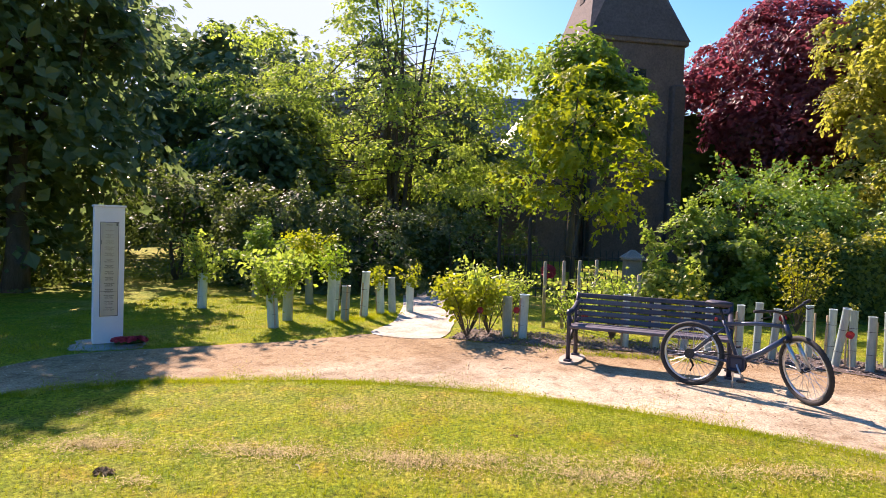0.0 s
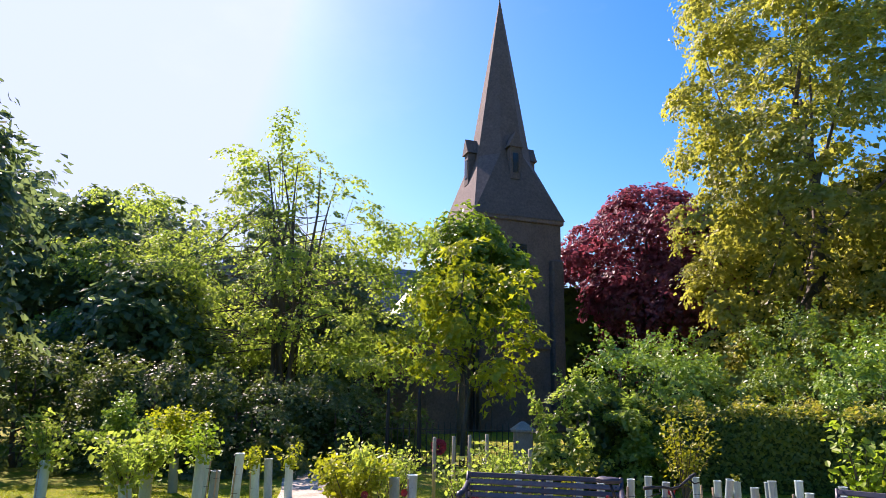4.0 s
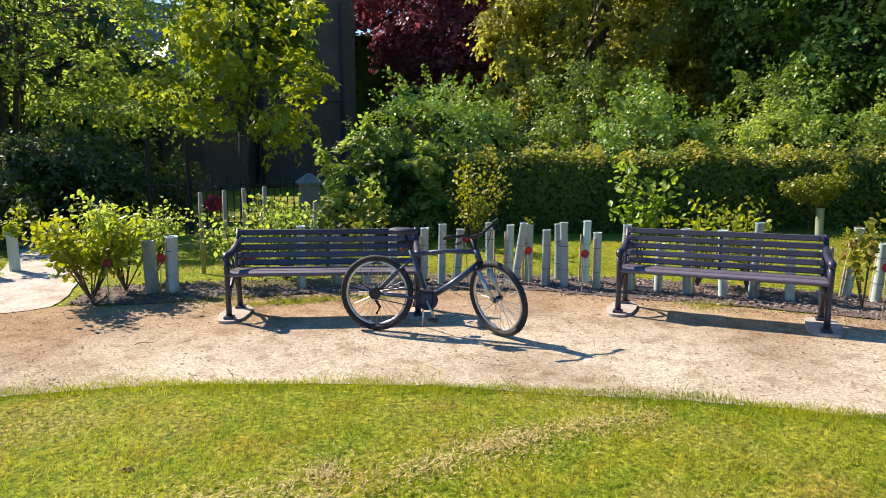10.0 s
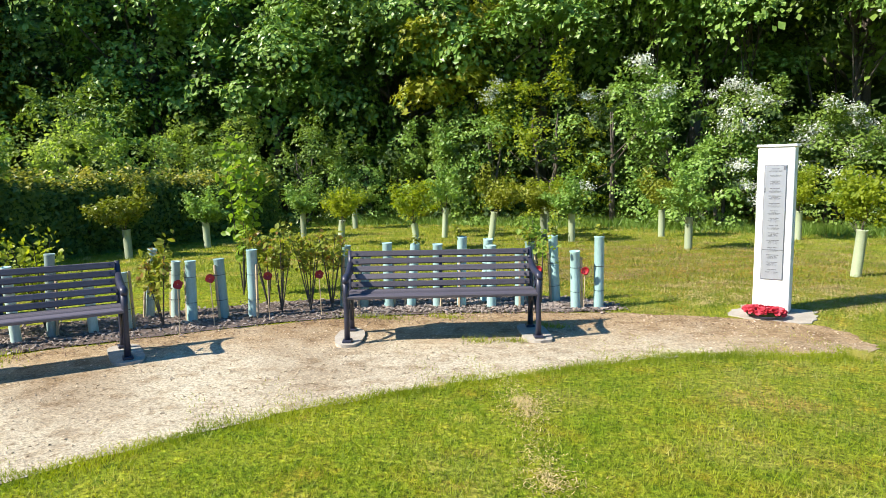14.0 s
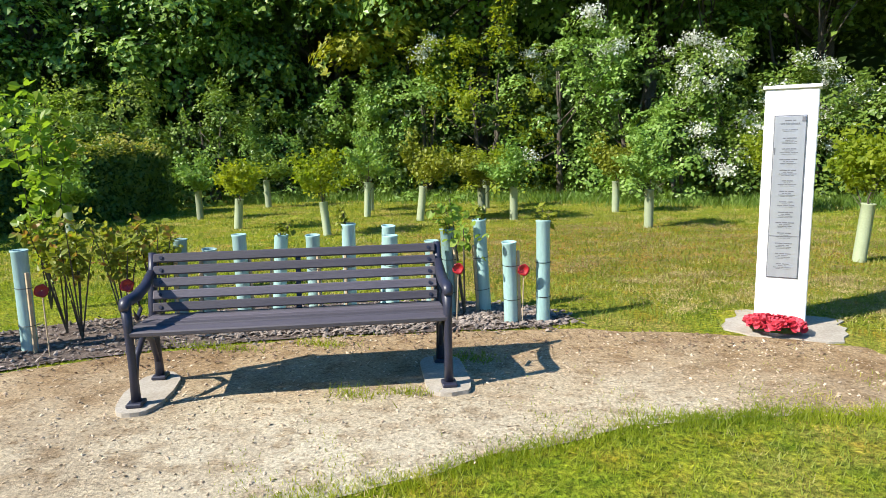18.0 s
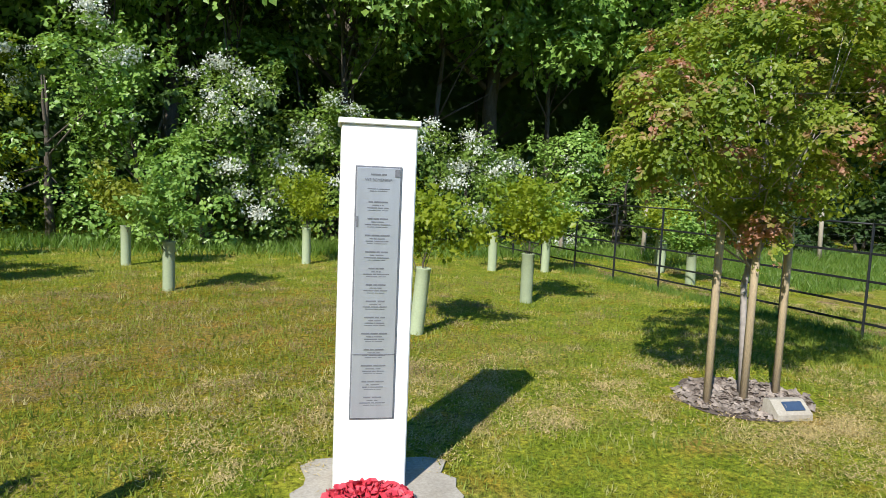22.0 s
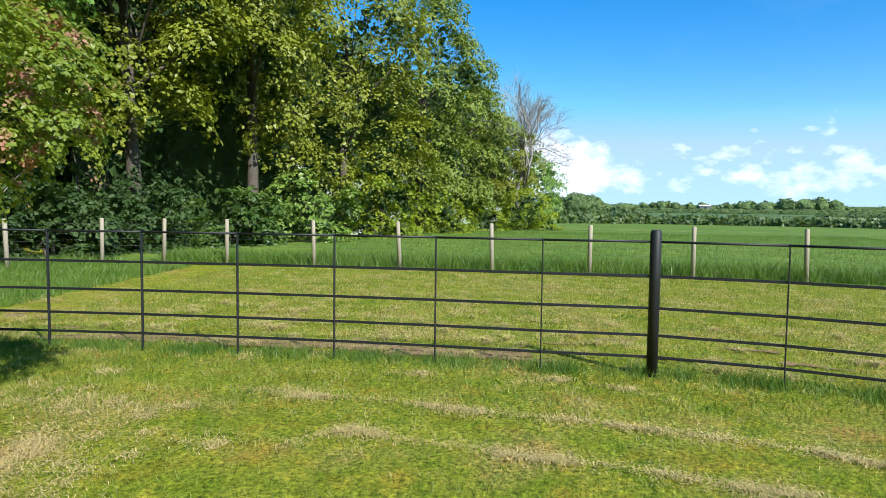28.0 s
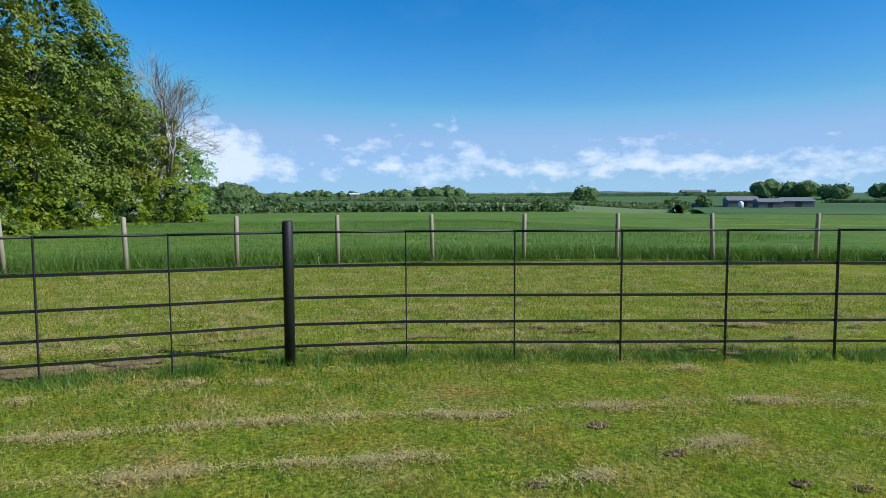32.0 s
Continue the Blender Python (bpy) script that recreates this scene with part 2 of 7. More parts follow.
def patches(m, scale, lo, hi, tint, share=1.0):
    """Uneven patches that tint a surface."""
    nt = m.node_tree
    L = nt.links.new
    p = nt.nodes["Principled BSDF"]
    old = p.inputs["Base Color"].links[0].from_socket
    pos = nt.nodes.new("ShaderNodeNewGeometry").outputs["Position"]
    n = nt.nodes.new("ShaderNodeTexNoise")
    n.inputs["Scale"].default_value, n.inputs["Detail"].default_value, n.inputs["Roughness"].default_value = scale, 5.0, 0.6
    L(pos, n.inputs["Vector"])
    mr = nt.nodes.new("ShaderNodeMapRange")
    mr.inputs[1].default_value, mr.inputs[2].default_value, mr.inputs[4].default_value = lo, hi, share
    L(n.outputs[0], mr.inputs[0])
    mx = nt.nodes.new("ShaderNodeMix")
    mx.data_type, mx.blend_type = "RGBA", "MULTIPLY"
    L(mr.outputs[0], mx.inputs[0])
    L(old, mx.inputs[6])
    mx.inputs[7].default_value = (*tint, 1)
    L(mx.outputs[2], p.inputs["Base Color"])


worn_side(GRASS, (1.0, 10.2, 0), 3.9, 1.9, (1.0, 0.76, 0.8))
worn_side(GRASS, (-8.0, -6.0, 0), 12.6, 15.0, (1.08, 1.0, 1.1))
worn_side(GRAVEL, (1.0, -1.0, 0), 5.25, 6.5, (0.70, 0.565, 0.43))
PALE = material("pale_paving", (0.56, 0.52, 0.45), (0.45, 0.40, 0.33), rough=0.9, s1=1.5, s2=50, spot=0.25, world_space=True, spec=0.15)
STONES = material("loose_stone", (0.60, 0.50, 0.37), (0.40, 0.29, 0.19), rough=0.9, s1=9, s2=60, spot=0.2, world_space=True, per="island", spec=0.2)
MULCH = material("bark_mulch", (0.075, 0.052, 0.043), (0.20, 0.16, 0.135), rough=0.9, s1=14, s2=90, spot=0.4, bump=0.8, world_space=True, spec=0.2)
CHIP = material("bark_chip", (0.11, 0.082, 0.066), (0.36, 0.305, 0.265), rough=0.85, s1=10, s2=60, world_space=True, per="island", spec=0.25)
IRON = material("navy_cast_iron", (0.020, 0.022, 0.042), (0.03, 0.032, 0.055), rough=0.42, s1=8, s2=120, spot=0.2, bump=0.15, bdist=0.002)
SLAT = material("purple_grey_slat", (0.108, 0.096, 0.114), (0.075, 0.067, 0.085), rough=0.6, s1=4, s2=30, spot=0.25, bump=0.4, bdist=0.002, stretchv=(0.6, 8, 8), per="object")
CONCRETE = material("pad_concrete", (0.44, 0.40, 0.34), (0.33, 0.29, 0.235), rough=0.9, s1=5, s2=60, spot=0.2, bump=0.4, bdist=0.004, spec=0.2)
RENDER_WHITE = material("white_render", (0.84, 0.84, 0.83), (0.80, 0.80, 0.80), rough=0.75, s1=4, s2=90, spot=0.04, bump=0.15, bdist=0.002, spec=0.3)
STEEL = material("brushed_plate", (0.52, 0.54, 0.60), (0.44, 0.46, 0.52), rough=0.38, metal=0.55, s1=3, s2=140, spot=0.08, bump=0.05, stretchv=(6, 6, 1))
GREYINK = material("grey_ink", (0.16, 0.165, 0.19), rough=0.6, bump=0)
DARKWIRE = material("dull_wire", (0.13, 0.13, 0.125), (0.09, 0.09, 0.085), rough=0.6, metal=0.4, s1=6, s2=90, spot=0.2, bump=0)
BLACK = material("black_paint", (0.008, 0.009, 0.011), (0.014, 0.015, 0.017), rough=0.55, s1=6, s2=90, spot=0.25, bump=0.15, bdist=0.002)
TUBE = material("green_tree_shelter", (0.40, 0.50, 0.45), (0.32, 0.46, 0.44), rough=0.45, s1=3, s2=60, spot=0.12, bump=0.2, bdist=0.003, per="object", stretchv=(1, 1, 0.25))
TUBEBLUE = material("blue_green_shelter", (0.26, 0.43, 0.42), (0.33, 0.47, 0.44), rough=0.45, s1=3, s2=60, spot=0.12, bump=0.2, bdist=0.003, per="object", stretchv=(1, 1, 0.25))
GUARD = material("pale_green_guard", (0.32, 0.365, 0.235), (0.25, 0.295, 0.185), rough=0.5, s1=3, s2=50, spot=0.12, bump=0.2, bdist=0.003, per="object")
STAKE = material("weathered_stake", (0.50, 0.39, 0.24), (0.36, 0.28, 0.19), rough=0.8, s1=6, s2=60, spot=0.3, bump=0.4, bdist=0.003, stretchv=(6, 6, 0.7))
OLDWOOD = material("grey_post_wood", (0.42, 0.36, 0.27), (0.30, 0.26, 0.20), rough=0.85, s1=4, s2=50, spot=0.25, stretchv=(5, 5, 0.6), bump=0.4, bdist=0.004)
RED = material("poppy_red", (0.42, 0.018, 0.022), (0.30, 0.010, 0.014), rough=0.45, s1=20, s2=120, spot=0.15, bump=0.1, per="object")
WREATHRED = material("wreath_red", (0.60, 0.055, 0.085), (0.48, 0.03, 0.05), rough=0.6, s1=12, s2=80, spot=0.2, per="island", bump=0.1)
BARK = material("bark", (0.075, 0.06, 0.045), (0.12, 0.10, 0.08), rough=0.9, s1=5, s2=30, spot=0.35, bump=0.8, bdist=0.02, stretchv=(3, 3, 0.6))
STONE = material("church_sandstone", (0.165, 0.108, 0.092), (0.115, 0.08, 0.07), rough=0.9, s1=1.3, s2=9, spot=0.3, bump=0.6, bdist=0.03, per="object")
SPIRE = material("spire_stone", (0.125, 0.092, 0.082), (0.092, 0.07, 0.064), rough=0.9, s1=0.8, s2=6, spot=0.3, bump=0.6, bdist=0.03)
SLATE = material("roof_slate", (0.20, 0.20, 0.21), (0.14, 0.14, 0.15), rough=0.32, s1=2, s2=25, spot=0.2, bump=0.3, per="object")
PIER = material("pier_stone", (0.34, 0.29, 0.23), (0.24, 0.20, 0.16), rough=0.9, s1=4, s2=40, spot=0.25, bump=0.5)
DARKGLASS = material("dark_window", (0.01, 0.011, 0.013), rough=0.12, bump=0)
BLUEPLATE = material("blue_plate", (0.08, 0.12, 0.20), (0.06, 0.095, 0.17), rough=0.25, metal=0.3, s1=8, s2=90, spot=0.1, bump=0)
PETALWHITE = leaf_material("may_blossom", (0.80, 0.80, 0.74), (0.68, 0.70, 0.60), (1, 1, 0.95), 0.3)
TYRE = material("tyre_rubber", (0.018, 0.018, 0.02), (0.03, 0.03, 0.03), rough=0.8, s1=20, s2=150, spot=0.3)
RIM = material("silver_alloy", (0.62, 0.62, 0.64), (0.52, 0.52, 0.55), rough=0.3, metal=0.85, s1=10, s2=90, spot=0.08, bump=0)
FRAMEBLUE = material("slate_blue_frame", (0.058, 0.086, 0.145), (0.04, 0.06, 0.10), rough=0.35, metal=0.2, s1=6, s2=80, spot=0.12, bump=0)
CLOTH = material("navy_saddle", (0.02, 0.024, 0.05), (0.03, 0.034, 0.06), rough=0.6, s1=8, s2=90, spot=0.2)
SHEDGREY = material("shed_sheet", (0.16, 0.15, 0.15), (0.12, 0.115, 0.115), rough=0.7, s1=0.5, s2=3, spot=0.2)
SHEDROOF = material("shed_roof", (0.22, 0.215, 0.21), (0.17, 0.165, 0.16), rough=0.6, s1=0.4, s2=3, spot=0.15)
WHITEPAINT = material("white_paint", (0.75, 0.75, 0.73), (0.68, 0.68, 0.66), rough=0.6, s1=1, s2=10, spot=0.1)
SOIL = material("bare_soil", (0.24, 0.15, 0.075), (0.34, 0.235, 0.125), rough=0.95, s1=3, s2=40, spot=0.4, bump=0.9, bdist=0.03, world_space=True, spec=0.1)

patches(GRASS, 2.2, 0.5, 0.64, (1.08, 0.80, 0.85), 0.8)
patches(GRASS, 7.0, 0.52, 0.63, (1.35, 1.2, 1.25))
patches(GRASS, 12.0, 0.5, 0.62, (0.62, 0.72, 0.6))
patches(GRAVEL, 5.0, 0.5, 0.66, (0.70, 0.64, 0.58))
patches(GRAVEL, 24.0, 0.55, 0.68, (0.60, 0.54, 0.48))
patches(GRAVEL, 70.0, 0.52, 0.62, (1.3, 1.26, 1.2))
patches(PALE, 2.5, 0.45, 0.62, (0.74, 0.70, 0.64))
patches(PALE, 30.0, 0.5, 0.64, (0.75, 0.72, 0.68))
patches(FIELD, 0.35, 0.48, 0.62, (1.35, 1.2, 1.2))
FARFIELD = material("far_field", (0.07, 0.125, 0.042), (0.105, 0.155, 0.055), rough=0.9, s1=0.02, s2=0.5, spot=0.2, bump=0, world_space=True, spec=0.1)
# distance haze is mixed into the land's colour as blue
HAZYLAND = material("haze_tinted_land", (0.11, 0.155, 0.15), (0.145, 0.185, 0.165), rough=0.95, s1=0.004, s2=0.03, spot=0.25, bump=0, world_space=True, spec=0.05)
PALEFIELD = material("pale_field", (0.15, 0.20, 0.075), (0.18, 0.21, 0.09), rough=0.9, s1=0.02, s2=0.5, spot=0.15, bump=0, world_space=True, spec=0.1)
LITTER = material("brown_litter", (0.30, 0.205, 0.135), (0.20, 0.13, 0.085), rough=0.95, s1=3.5, s2=55, spot=0.5, bump=0.8, bdist=0.015, world_space=True, spec=0.15)
LF_MID = leaf_material("leaf_mid_green", (0.105, 0.18, 0.028), (0.24, 0.33, 0.06), trans=0.28, rough=0.4)
LF_BRIGHT = leaf_material("leaf_bright_green", (0.13, 0.245, 0.04), (0.31, 0.44, 0.10), trans=0.28, rough=0.38)
LF_YELLOW = leaf_material("leaf_yellow_green", (0.23, 0.26, 0.016), (0.42, 0.42, 0.04), (1.2, 1.35, 0.5), 0.5)
LF_LIME = leaf_material("leaf_lime", (0.18, 0.26, 0.02), (0.36, 0.40, 0.035), (1.6, 1.5, 0.4), 0.5)
LF_OLIVE = leaf_material("leaf_olive", (0.13, 0.165, 0.012), (0.315, 0.33, 0.03), (1.4, 1.4, 0.45), 0.3)
LF_OAK = leaf_material("leaf_oak_spring", (0.22, 0.235, 0.055), (0.37, 0.37, 0.10), (1.5, 1.5, 0.75), 0.6)
LF_WOODG = leaf_material("leaf_wood_edge", (0.12, 0.17, 0.02), (0.27, 0.32, 0.045), (1.4, 1.4, 0.45), 0.3, rough=0.5)
# dark leaf for crown insides and wood backing: shade put into the colour
LF_DARK = leaf_material("leaf_dark_and_shade", (0.034, 0.07, 0.018), (0.078, 0.13, 0.03), trans=0.35, rough=0.6)
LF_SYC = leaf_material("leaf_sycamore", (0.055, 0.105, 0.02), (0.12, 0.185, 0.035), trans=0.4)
# lighter copy of LF_SYC with the light from behind put into the colour
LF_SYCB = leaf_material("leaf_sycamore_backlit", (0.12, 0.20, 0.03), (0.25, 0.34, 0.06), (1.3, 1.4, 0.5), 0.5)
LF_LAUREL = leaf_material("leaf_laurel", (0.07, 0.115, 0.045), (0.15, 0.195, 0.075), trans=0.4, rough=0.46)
# paleness of leaves lit from behind, put into the colour
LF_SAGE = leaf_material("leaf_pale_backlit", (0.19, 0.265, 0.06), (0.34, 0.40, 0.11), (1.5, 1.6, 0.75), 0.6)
LF_LIMEB = leaf_material("leaf_lime_large", (0.16, 0.27, 0.03), (0.33, 0.42, 0.07), (1.4, 1.5, 0.5), 0.45)
LF_BRONZE = leaf_material("leaf_bronze_green", (0.20, 0.25, 0.03), (0.38, 0.38, 0.06), (1.3, 1.3, 0.5), 0.45, tip=(0.36, 0.20, 0.07), tip_share=0.2, tip_scale=9.0)
LF_SPRING = leaf_material("leaf_spring_gold", (0.24, 0.255, 0.02), (0.40, 0.40, 0.04), (1.3, 1.35, 0.5), 0.4)
LF_CHURCH = leaf_material("leaf_churchyard", (0.10, 0.155, 0.065), (0.20, 0.255, 0.115), (1.3, 1.4, 1.0), 0.5, rough=0.45)
LF_COPPER = leaf_material("leaf_copper", (0.16, 0.045, 0.055), (0.36, 0.105, 0.125), (1.3, 1.0, 1.1), 0.5)
LF_PINK = leaf_material("leaf_green_pink", (0.115, 0.18, 0.016), (0.31, 0.355, 0.035), tip=(0.42, 0.22, 0.15), tip_share=0.25, tip_scale=3.0)
LF_HEDGE = leaf_material("leaf_hedge", (0.085, 0.145, 0.028), (0.20, 0.255, 0.05), trans=0.4)
# lighter than LF_HEDGE: sun on the hedge top put into the colour
LF_TOPLIT = leaf_material("leaf_hedge_top_lit", (0.30, 0.31, 0.05), (0.46, 0.42, 0.13), trans=0.4)
LF_FAR = leaf_material("leaf_far", (0.09, 0.14, 0.05), (0.15, 0.195, 0.07), trans=0.3)
FARCROWN = material("far_crown", (0.07, 0.115, 0.04), (0.115, 0.155, 0.055), rough=0.9, s1=0.35, s2=1.4, spot=0.5, bump=1.0, bdist=0.6, world_space=True, spec=0.1, per="island")
HAY = material("weathered_clippings", (0.52, 0.44, 0.17), (0.38, 0.31, 0.12), rough=0.9, s1=6, s2=50, spot=0.3, per="island", world_space=True, bump=0, spec=0.1)
DEADHAY = material("dead_clippings", (0.33, 0.255, 0.12), (0.23, 0.17, 0.08), rough=0.9, s1=6, s2=50, spot=0.3, per="island", world_space=True, bump=0, spec=0.1)
CLOD = material("dark_earth", (0.19, 0.135, 0.07), (0.27, 0.20, 0.11), rough=0.95, s1=20, s2=90, spot=0.4, bump=0.5, per="island", spec=0.1)
STRAW = material("dry_straw", (0.54, 0.42, 0.19), (0.42, 0.33, 0.13), rough=0.85, s1=6, s2=50, spot=0.3, per="island", world_space=True, bump=0, spec=0.2)
TWIG = material("grey_twig", (0.36, 0.32, 0.30), (0.26, 0.23, 0.21), rough=0.9, s1=2, s2=20)

# ---- mesh helpers ----


def raw_mesh(name, V, F, mat=None, smooth=False):
    """A mesh from an array of vertices and arrays of faces."""
    me = bpy.data.meshes.new(name)
    V = np.asarray(V, dtype=np.float32)
    F = [np.asarray(f, dtype=np.int32) for f in F if len(f)]
    loops = np.concatenate([f.ravel() for f in F])
    sizes = np.concatenate([np.full(len(f), f.shape[1], dtype=np.int32) for f in F])
    starts = np.concatenate(([0], np.cumsum(sizes)[:-1])).astype(np.int32)
    me.vertices.add(len(V))
    me.vertices.foreach_set("co", V.ravel())
    me.loops.add(len(loops))
    me.loops.foreach_set("vertex_index", loops)
    me.polygons.add(len(sizes))
    me.polygons.foreach_set("loop_start", starts)
    me.polygons.foreach_set("use_smooth", np.full(len(sizes), smooth, dtype=bool))
    if mat:
        me.materials.append(mat)
    me.update(calc_edges=True)
    return me


def child(name, mesh, parent=None, label="", m=None):
    ob = new(name, mesh)
    if parent is not None:
        ob.parent = parent
    if m is not None:
        ob.matrix_basis = m
    return tagged(ob, label)


def part(name, bm, mat, parent=None, label="", smooth=False, m=None):
    me = bpy.data.meshes.new(name)
    bm.to_mesh(me)
    bm.free()
    me.materials.append(mat)
    if smooth:
        me.polygons.foreach_set("use_smooth", np.ones(len(me.polygons), dtype=bool))
    return child(name, me, parent, label, m)


def thing(name, m, label, category, group="", kind=""):
    ob = new(name)
    ob.matrix_basis = m
    ob.empty_display_size = 0.1
    return tagged(ob, label, category, group, kind)


def box(bm, cx, cy, cz, sx, sy, sz, bevel=0.0, m=None):
    r = bmesh.ops.create_cube(bm, size=1.0)
    vs = r["verts"]
    bmesh.ops.scale(bm, vec=(sx, sy, sz), verts=vs)
    if bevel:
        es = list({e for v in vs for e in v.link_edges})
        b = bmesh.ops.bevel(bm, geom=es, offset=bevel, segments=1, affect="EDGES", profile=0.6)
        vs = list({v for f in b["faces"] for v in f.verts} | {v for v in vs if v.is_valid})
    bmesh.ops.translate(bm, vec=(cx, cy, cz), verts=vs)
    if m is not None:
        bmesh.ops.transform(bm, matrix=m, verts=vs)
    return bm


def boxed(cx, cy, cz, sx, sy, sz, bevel=0.0, m=None):
    return box(bmesh.new(), cx, cy, cz, sx, sy, sz, bevel, m)


def sweep(points, radii, seg=8, closed=False, cap=True):
    """Rings along a line of points: arrays of vertices and quads."""
    P = np.asarray(points, dtype=float)
    n = len(P)
    R = np.broadcast_to(np.asarray(radii, dtype=float), (n,))
    if closed:
        T = np.roll(P, -1, 0) - np.roll(P, 1, 0)
    else:
        T = np.gradient(P, axis=0)
    T /= np.linalg.norm(T, axis=1)[:, None] + 1e-9
    up = np.array([0, 0, 1.0]) if abs(T[0][2]) < 0.9 else np.array([1.0, 0, 0])
    A = np.cross(T, up)
    A /= np.linalg.norm(A, axis=1)[:, None] + 1e-9
    B = np.cross(T, A)
    a = np.linspace(0, 2 * np.pi, seg, endpoint=False)
    V = (P[:, None] + R[:, None, None] * (np.cos(a)[None, :, None] * A[:, None] + np.sin(a)[None, :, None] * B[:, None])).reshape(-1, 3)
    k = n if closed else n - 1
    i = np.arange(k)[:, None]
    j = np.arange(seg)[None, :]
    i2, j2 = (i + 1) % n, (j + 1) % seg
    F = np.stack([i * seg + j, i * seg + j2, i2 * seg + j2, i2 * seg + j], -1).reshape(-1, 4)
    out = [F]
    if cap and not closed:
        out.append(np.array([list(range(seg))[::-1]]))
        out.append(np.array([[(n - 1) * seg + q for q in range(seg)]]))
    return V, out


def merged(items):
    """One vertex array and face list of several (vertices, faces)."""
    V, F, o = [], [], 0
    for v, fs in items:
        V.append(v)
        F += [np.asarray(f) + o for f in fs]
        o += len(v)
    return np.concatenate(V), F


def tube_part(name, points, radii, mat, parent, seg=8, label="", closed=False):
    v, f = sweep(points, radii, seg, closed)
    return child(name, raw_mesh(name, v, f, mat, True), parent, label)


LEAF_SHAPES = {
    # outline points (across, along) and faces; the first and third of the diamond lie on the midrib
    "diamond": ([(0, -0.5), (0.5, 0.02), (0, 0.5), (-0.5, 0.02)], [(0, 1, 2), (0, 2, 3)]),
    "oval": ([(0, -0.5), (0.40, -0.22), (0.42, 0.14), (0, 0.5), (-0.42, 0.14), (-0.40, -0.22)], [(0, 1, 3), (1, 2, 3), (0, 3, 5), (5, 3, 4)]),
    "palm": ([(0, -0.42), (0.62, 0.10), (0.20, 0.10), (0, 0.58), (-0.20, 0.10), (-0.62, 0.10)], [(0, 1, 2), (0, 2, 3), (0, 3, 4), (0, 4, 5)]),
}


def leaf_mesh(name, P, size, rng, mat, up=0.5, out_from=None, aspect=0.74, vary=0.35, normals=None, shape="diamond", toss=0.5):
    """Folded leaf blades at the points P."""
    n = len(P)
    N = rng.normal(size=(n, 3))
    N /= np.linalg.norm(N, axis=1)[:, None]
    if normals is not None:
        N = normals + toss * N
    else:
        N[:, 2] += up
        if out_from is not None:
            o = P - out_from
            N += 0.5 * o / (np.linalg.norm(o, axis=1)[:, None] + 1e-6)
    N /= np.linalg.norm(N, axis=1)[:, None]
    D = np.cross(N, rng.normal(size=(n, 3)))
    D /= np.linalg.norm(D, axis=1)[:, None] + 1e-9
    S = np.cross(D, N)
    s = (size * (1 + vary * rng.normal(size=n)).clip(0.45, 1.8))[:, None]
    pts, faces = LEAF_SHAPES[shape]
    V = np.stack([P + S * (s * aspect * a) + D * (s * b) + N * (s * 0.22 * abs(a)) for a, b in pts], 1).reshape(-1, 3)
    i = np.arange(n)[:, None] * len(pts)
    F = np.concatenate([i + np.array([f]) for f in faces])
    return raw_mesh(name, V, [F], mat)


def crown_points(rng, lobes, n, clusters, spread, inner=0.55, light=None):
    """Leaf places in drooping umbrella-like sprays on a set of lobes (centre, radii), with the way each leaf faces."""
    L = np.asarray(lobes, dtype=float)
    wts = L[:, 3] * L[:, 4] + L[:, 4] * L[:, 5] + L[:, 3] * L[:, 5]
    m = clusters * 3
    k = rng.choice(len(L), m, p=wts / wts.sum())
    d = rng.normal(size=(m, 3))
    d /= np.linalg.norm(d, axis=1)[:, None]
    r = (inner + (1.08 - inner) * rng.random(m) ** 0.6)[:, None]
    C = L[k, :3] + d * L[k, 3:] * r
    deep = np.zeros(m, bool)
    for j in range(len(L)):
        deep |= ((((C - L[j, :3]) / (L[j, 3:] * 0.85)) ** 2).sum(1) < 1) & (k != j)
    rank = deep * 4.0
    if light is not None:
        rank = rank + ((d @ np.asarray(light, float)) < -0.15) * (rng.random(m) < 0.75)
    pick = np.argsort(rank, kind="stable")[:clusters]
    pick = pick[rng.permutation(len(pick))]
    C, d = C[pick], d[pick]
    NC = d * 0.6 + np.array([0, 0, 0.8]) + rng.normal(size=(clusters, 3)) * 0.22
    NC /= np.linalg.norm(NC, axis=1)[:, None]
    A = np.cross(NC, rng.normal(size=(clusters, 3)))
    A /= np.linalg.norm(A, axis=1)[:, None]
    B = np.cross(NC, A)
    R = spread * 1.7 * (0.5 + rng.random(clusters))
    ph, ps = rng.random(clusters) * 6.283, rng.random(clusters) * 6.283
    q = rng.choice(clusters, n, p=R ** 2 / (R ** 2).sum())
    th, rad = rng.random(n) * 6.283, np.sqrt(rng.random(n))
    reach = rad * R[q] * (1 + 0.30 * np.sin(3 * th + ph[q]) + 0.22 * np.sin(5 * th + ps[q]))
    out = A[q] * np.cos(th)[:, None] + B[q] * np.sin(th)[:, None]
    drop = -0.42 * reach ** 2 / R[q] + 0.10 * R[q] * rng.normal(size=n)
    P = C[q] + out * reach[:, None] + NC[q] * drop[:, None]
    N = NC[q] + out * (0.8 * rad)[:, None]
    return P, C, N / np.linalg.norm(N, axis=1)[:, None]


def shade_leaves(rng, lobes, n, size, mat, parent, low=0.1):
    """The coarse inner leaves of a crown; a dark mat puts its inner shade into the colour."""
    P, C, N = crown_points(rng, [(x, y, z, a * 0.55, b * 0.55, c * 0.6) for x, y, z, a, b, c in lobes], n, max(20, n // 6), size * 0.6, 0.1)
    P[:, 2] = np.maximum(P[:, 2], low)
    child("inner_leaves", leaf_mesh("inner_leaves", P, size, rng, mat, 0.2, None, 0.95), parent)


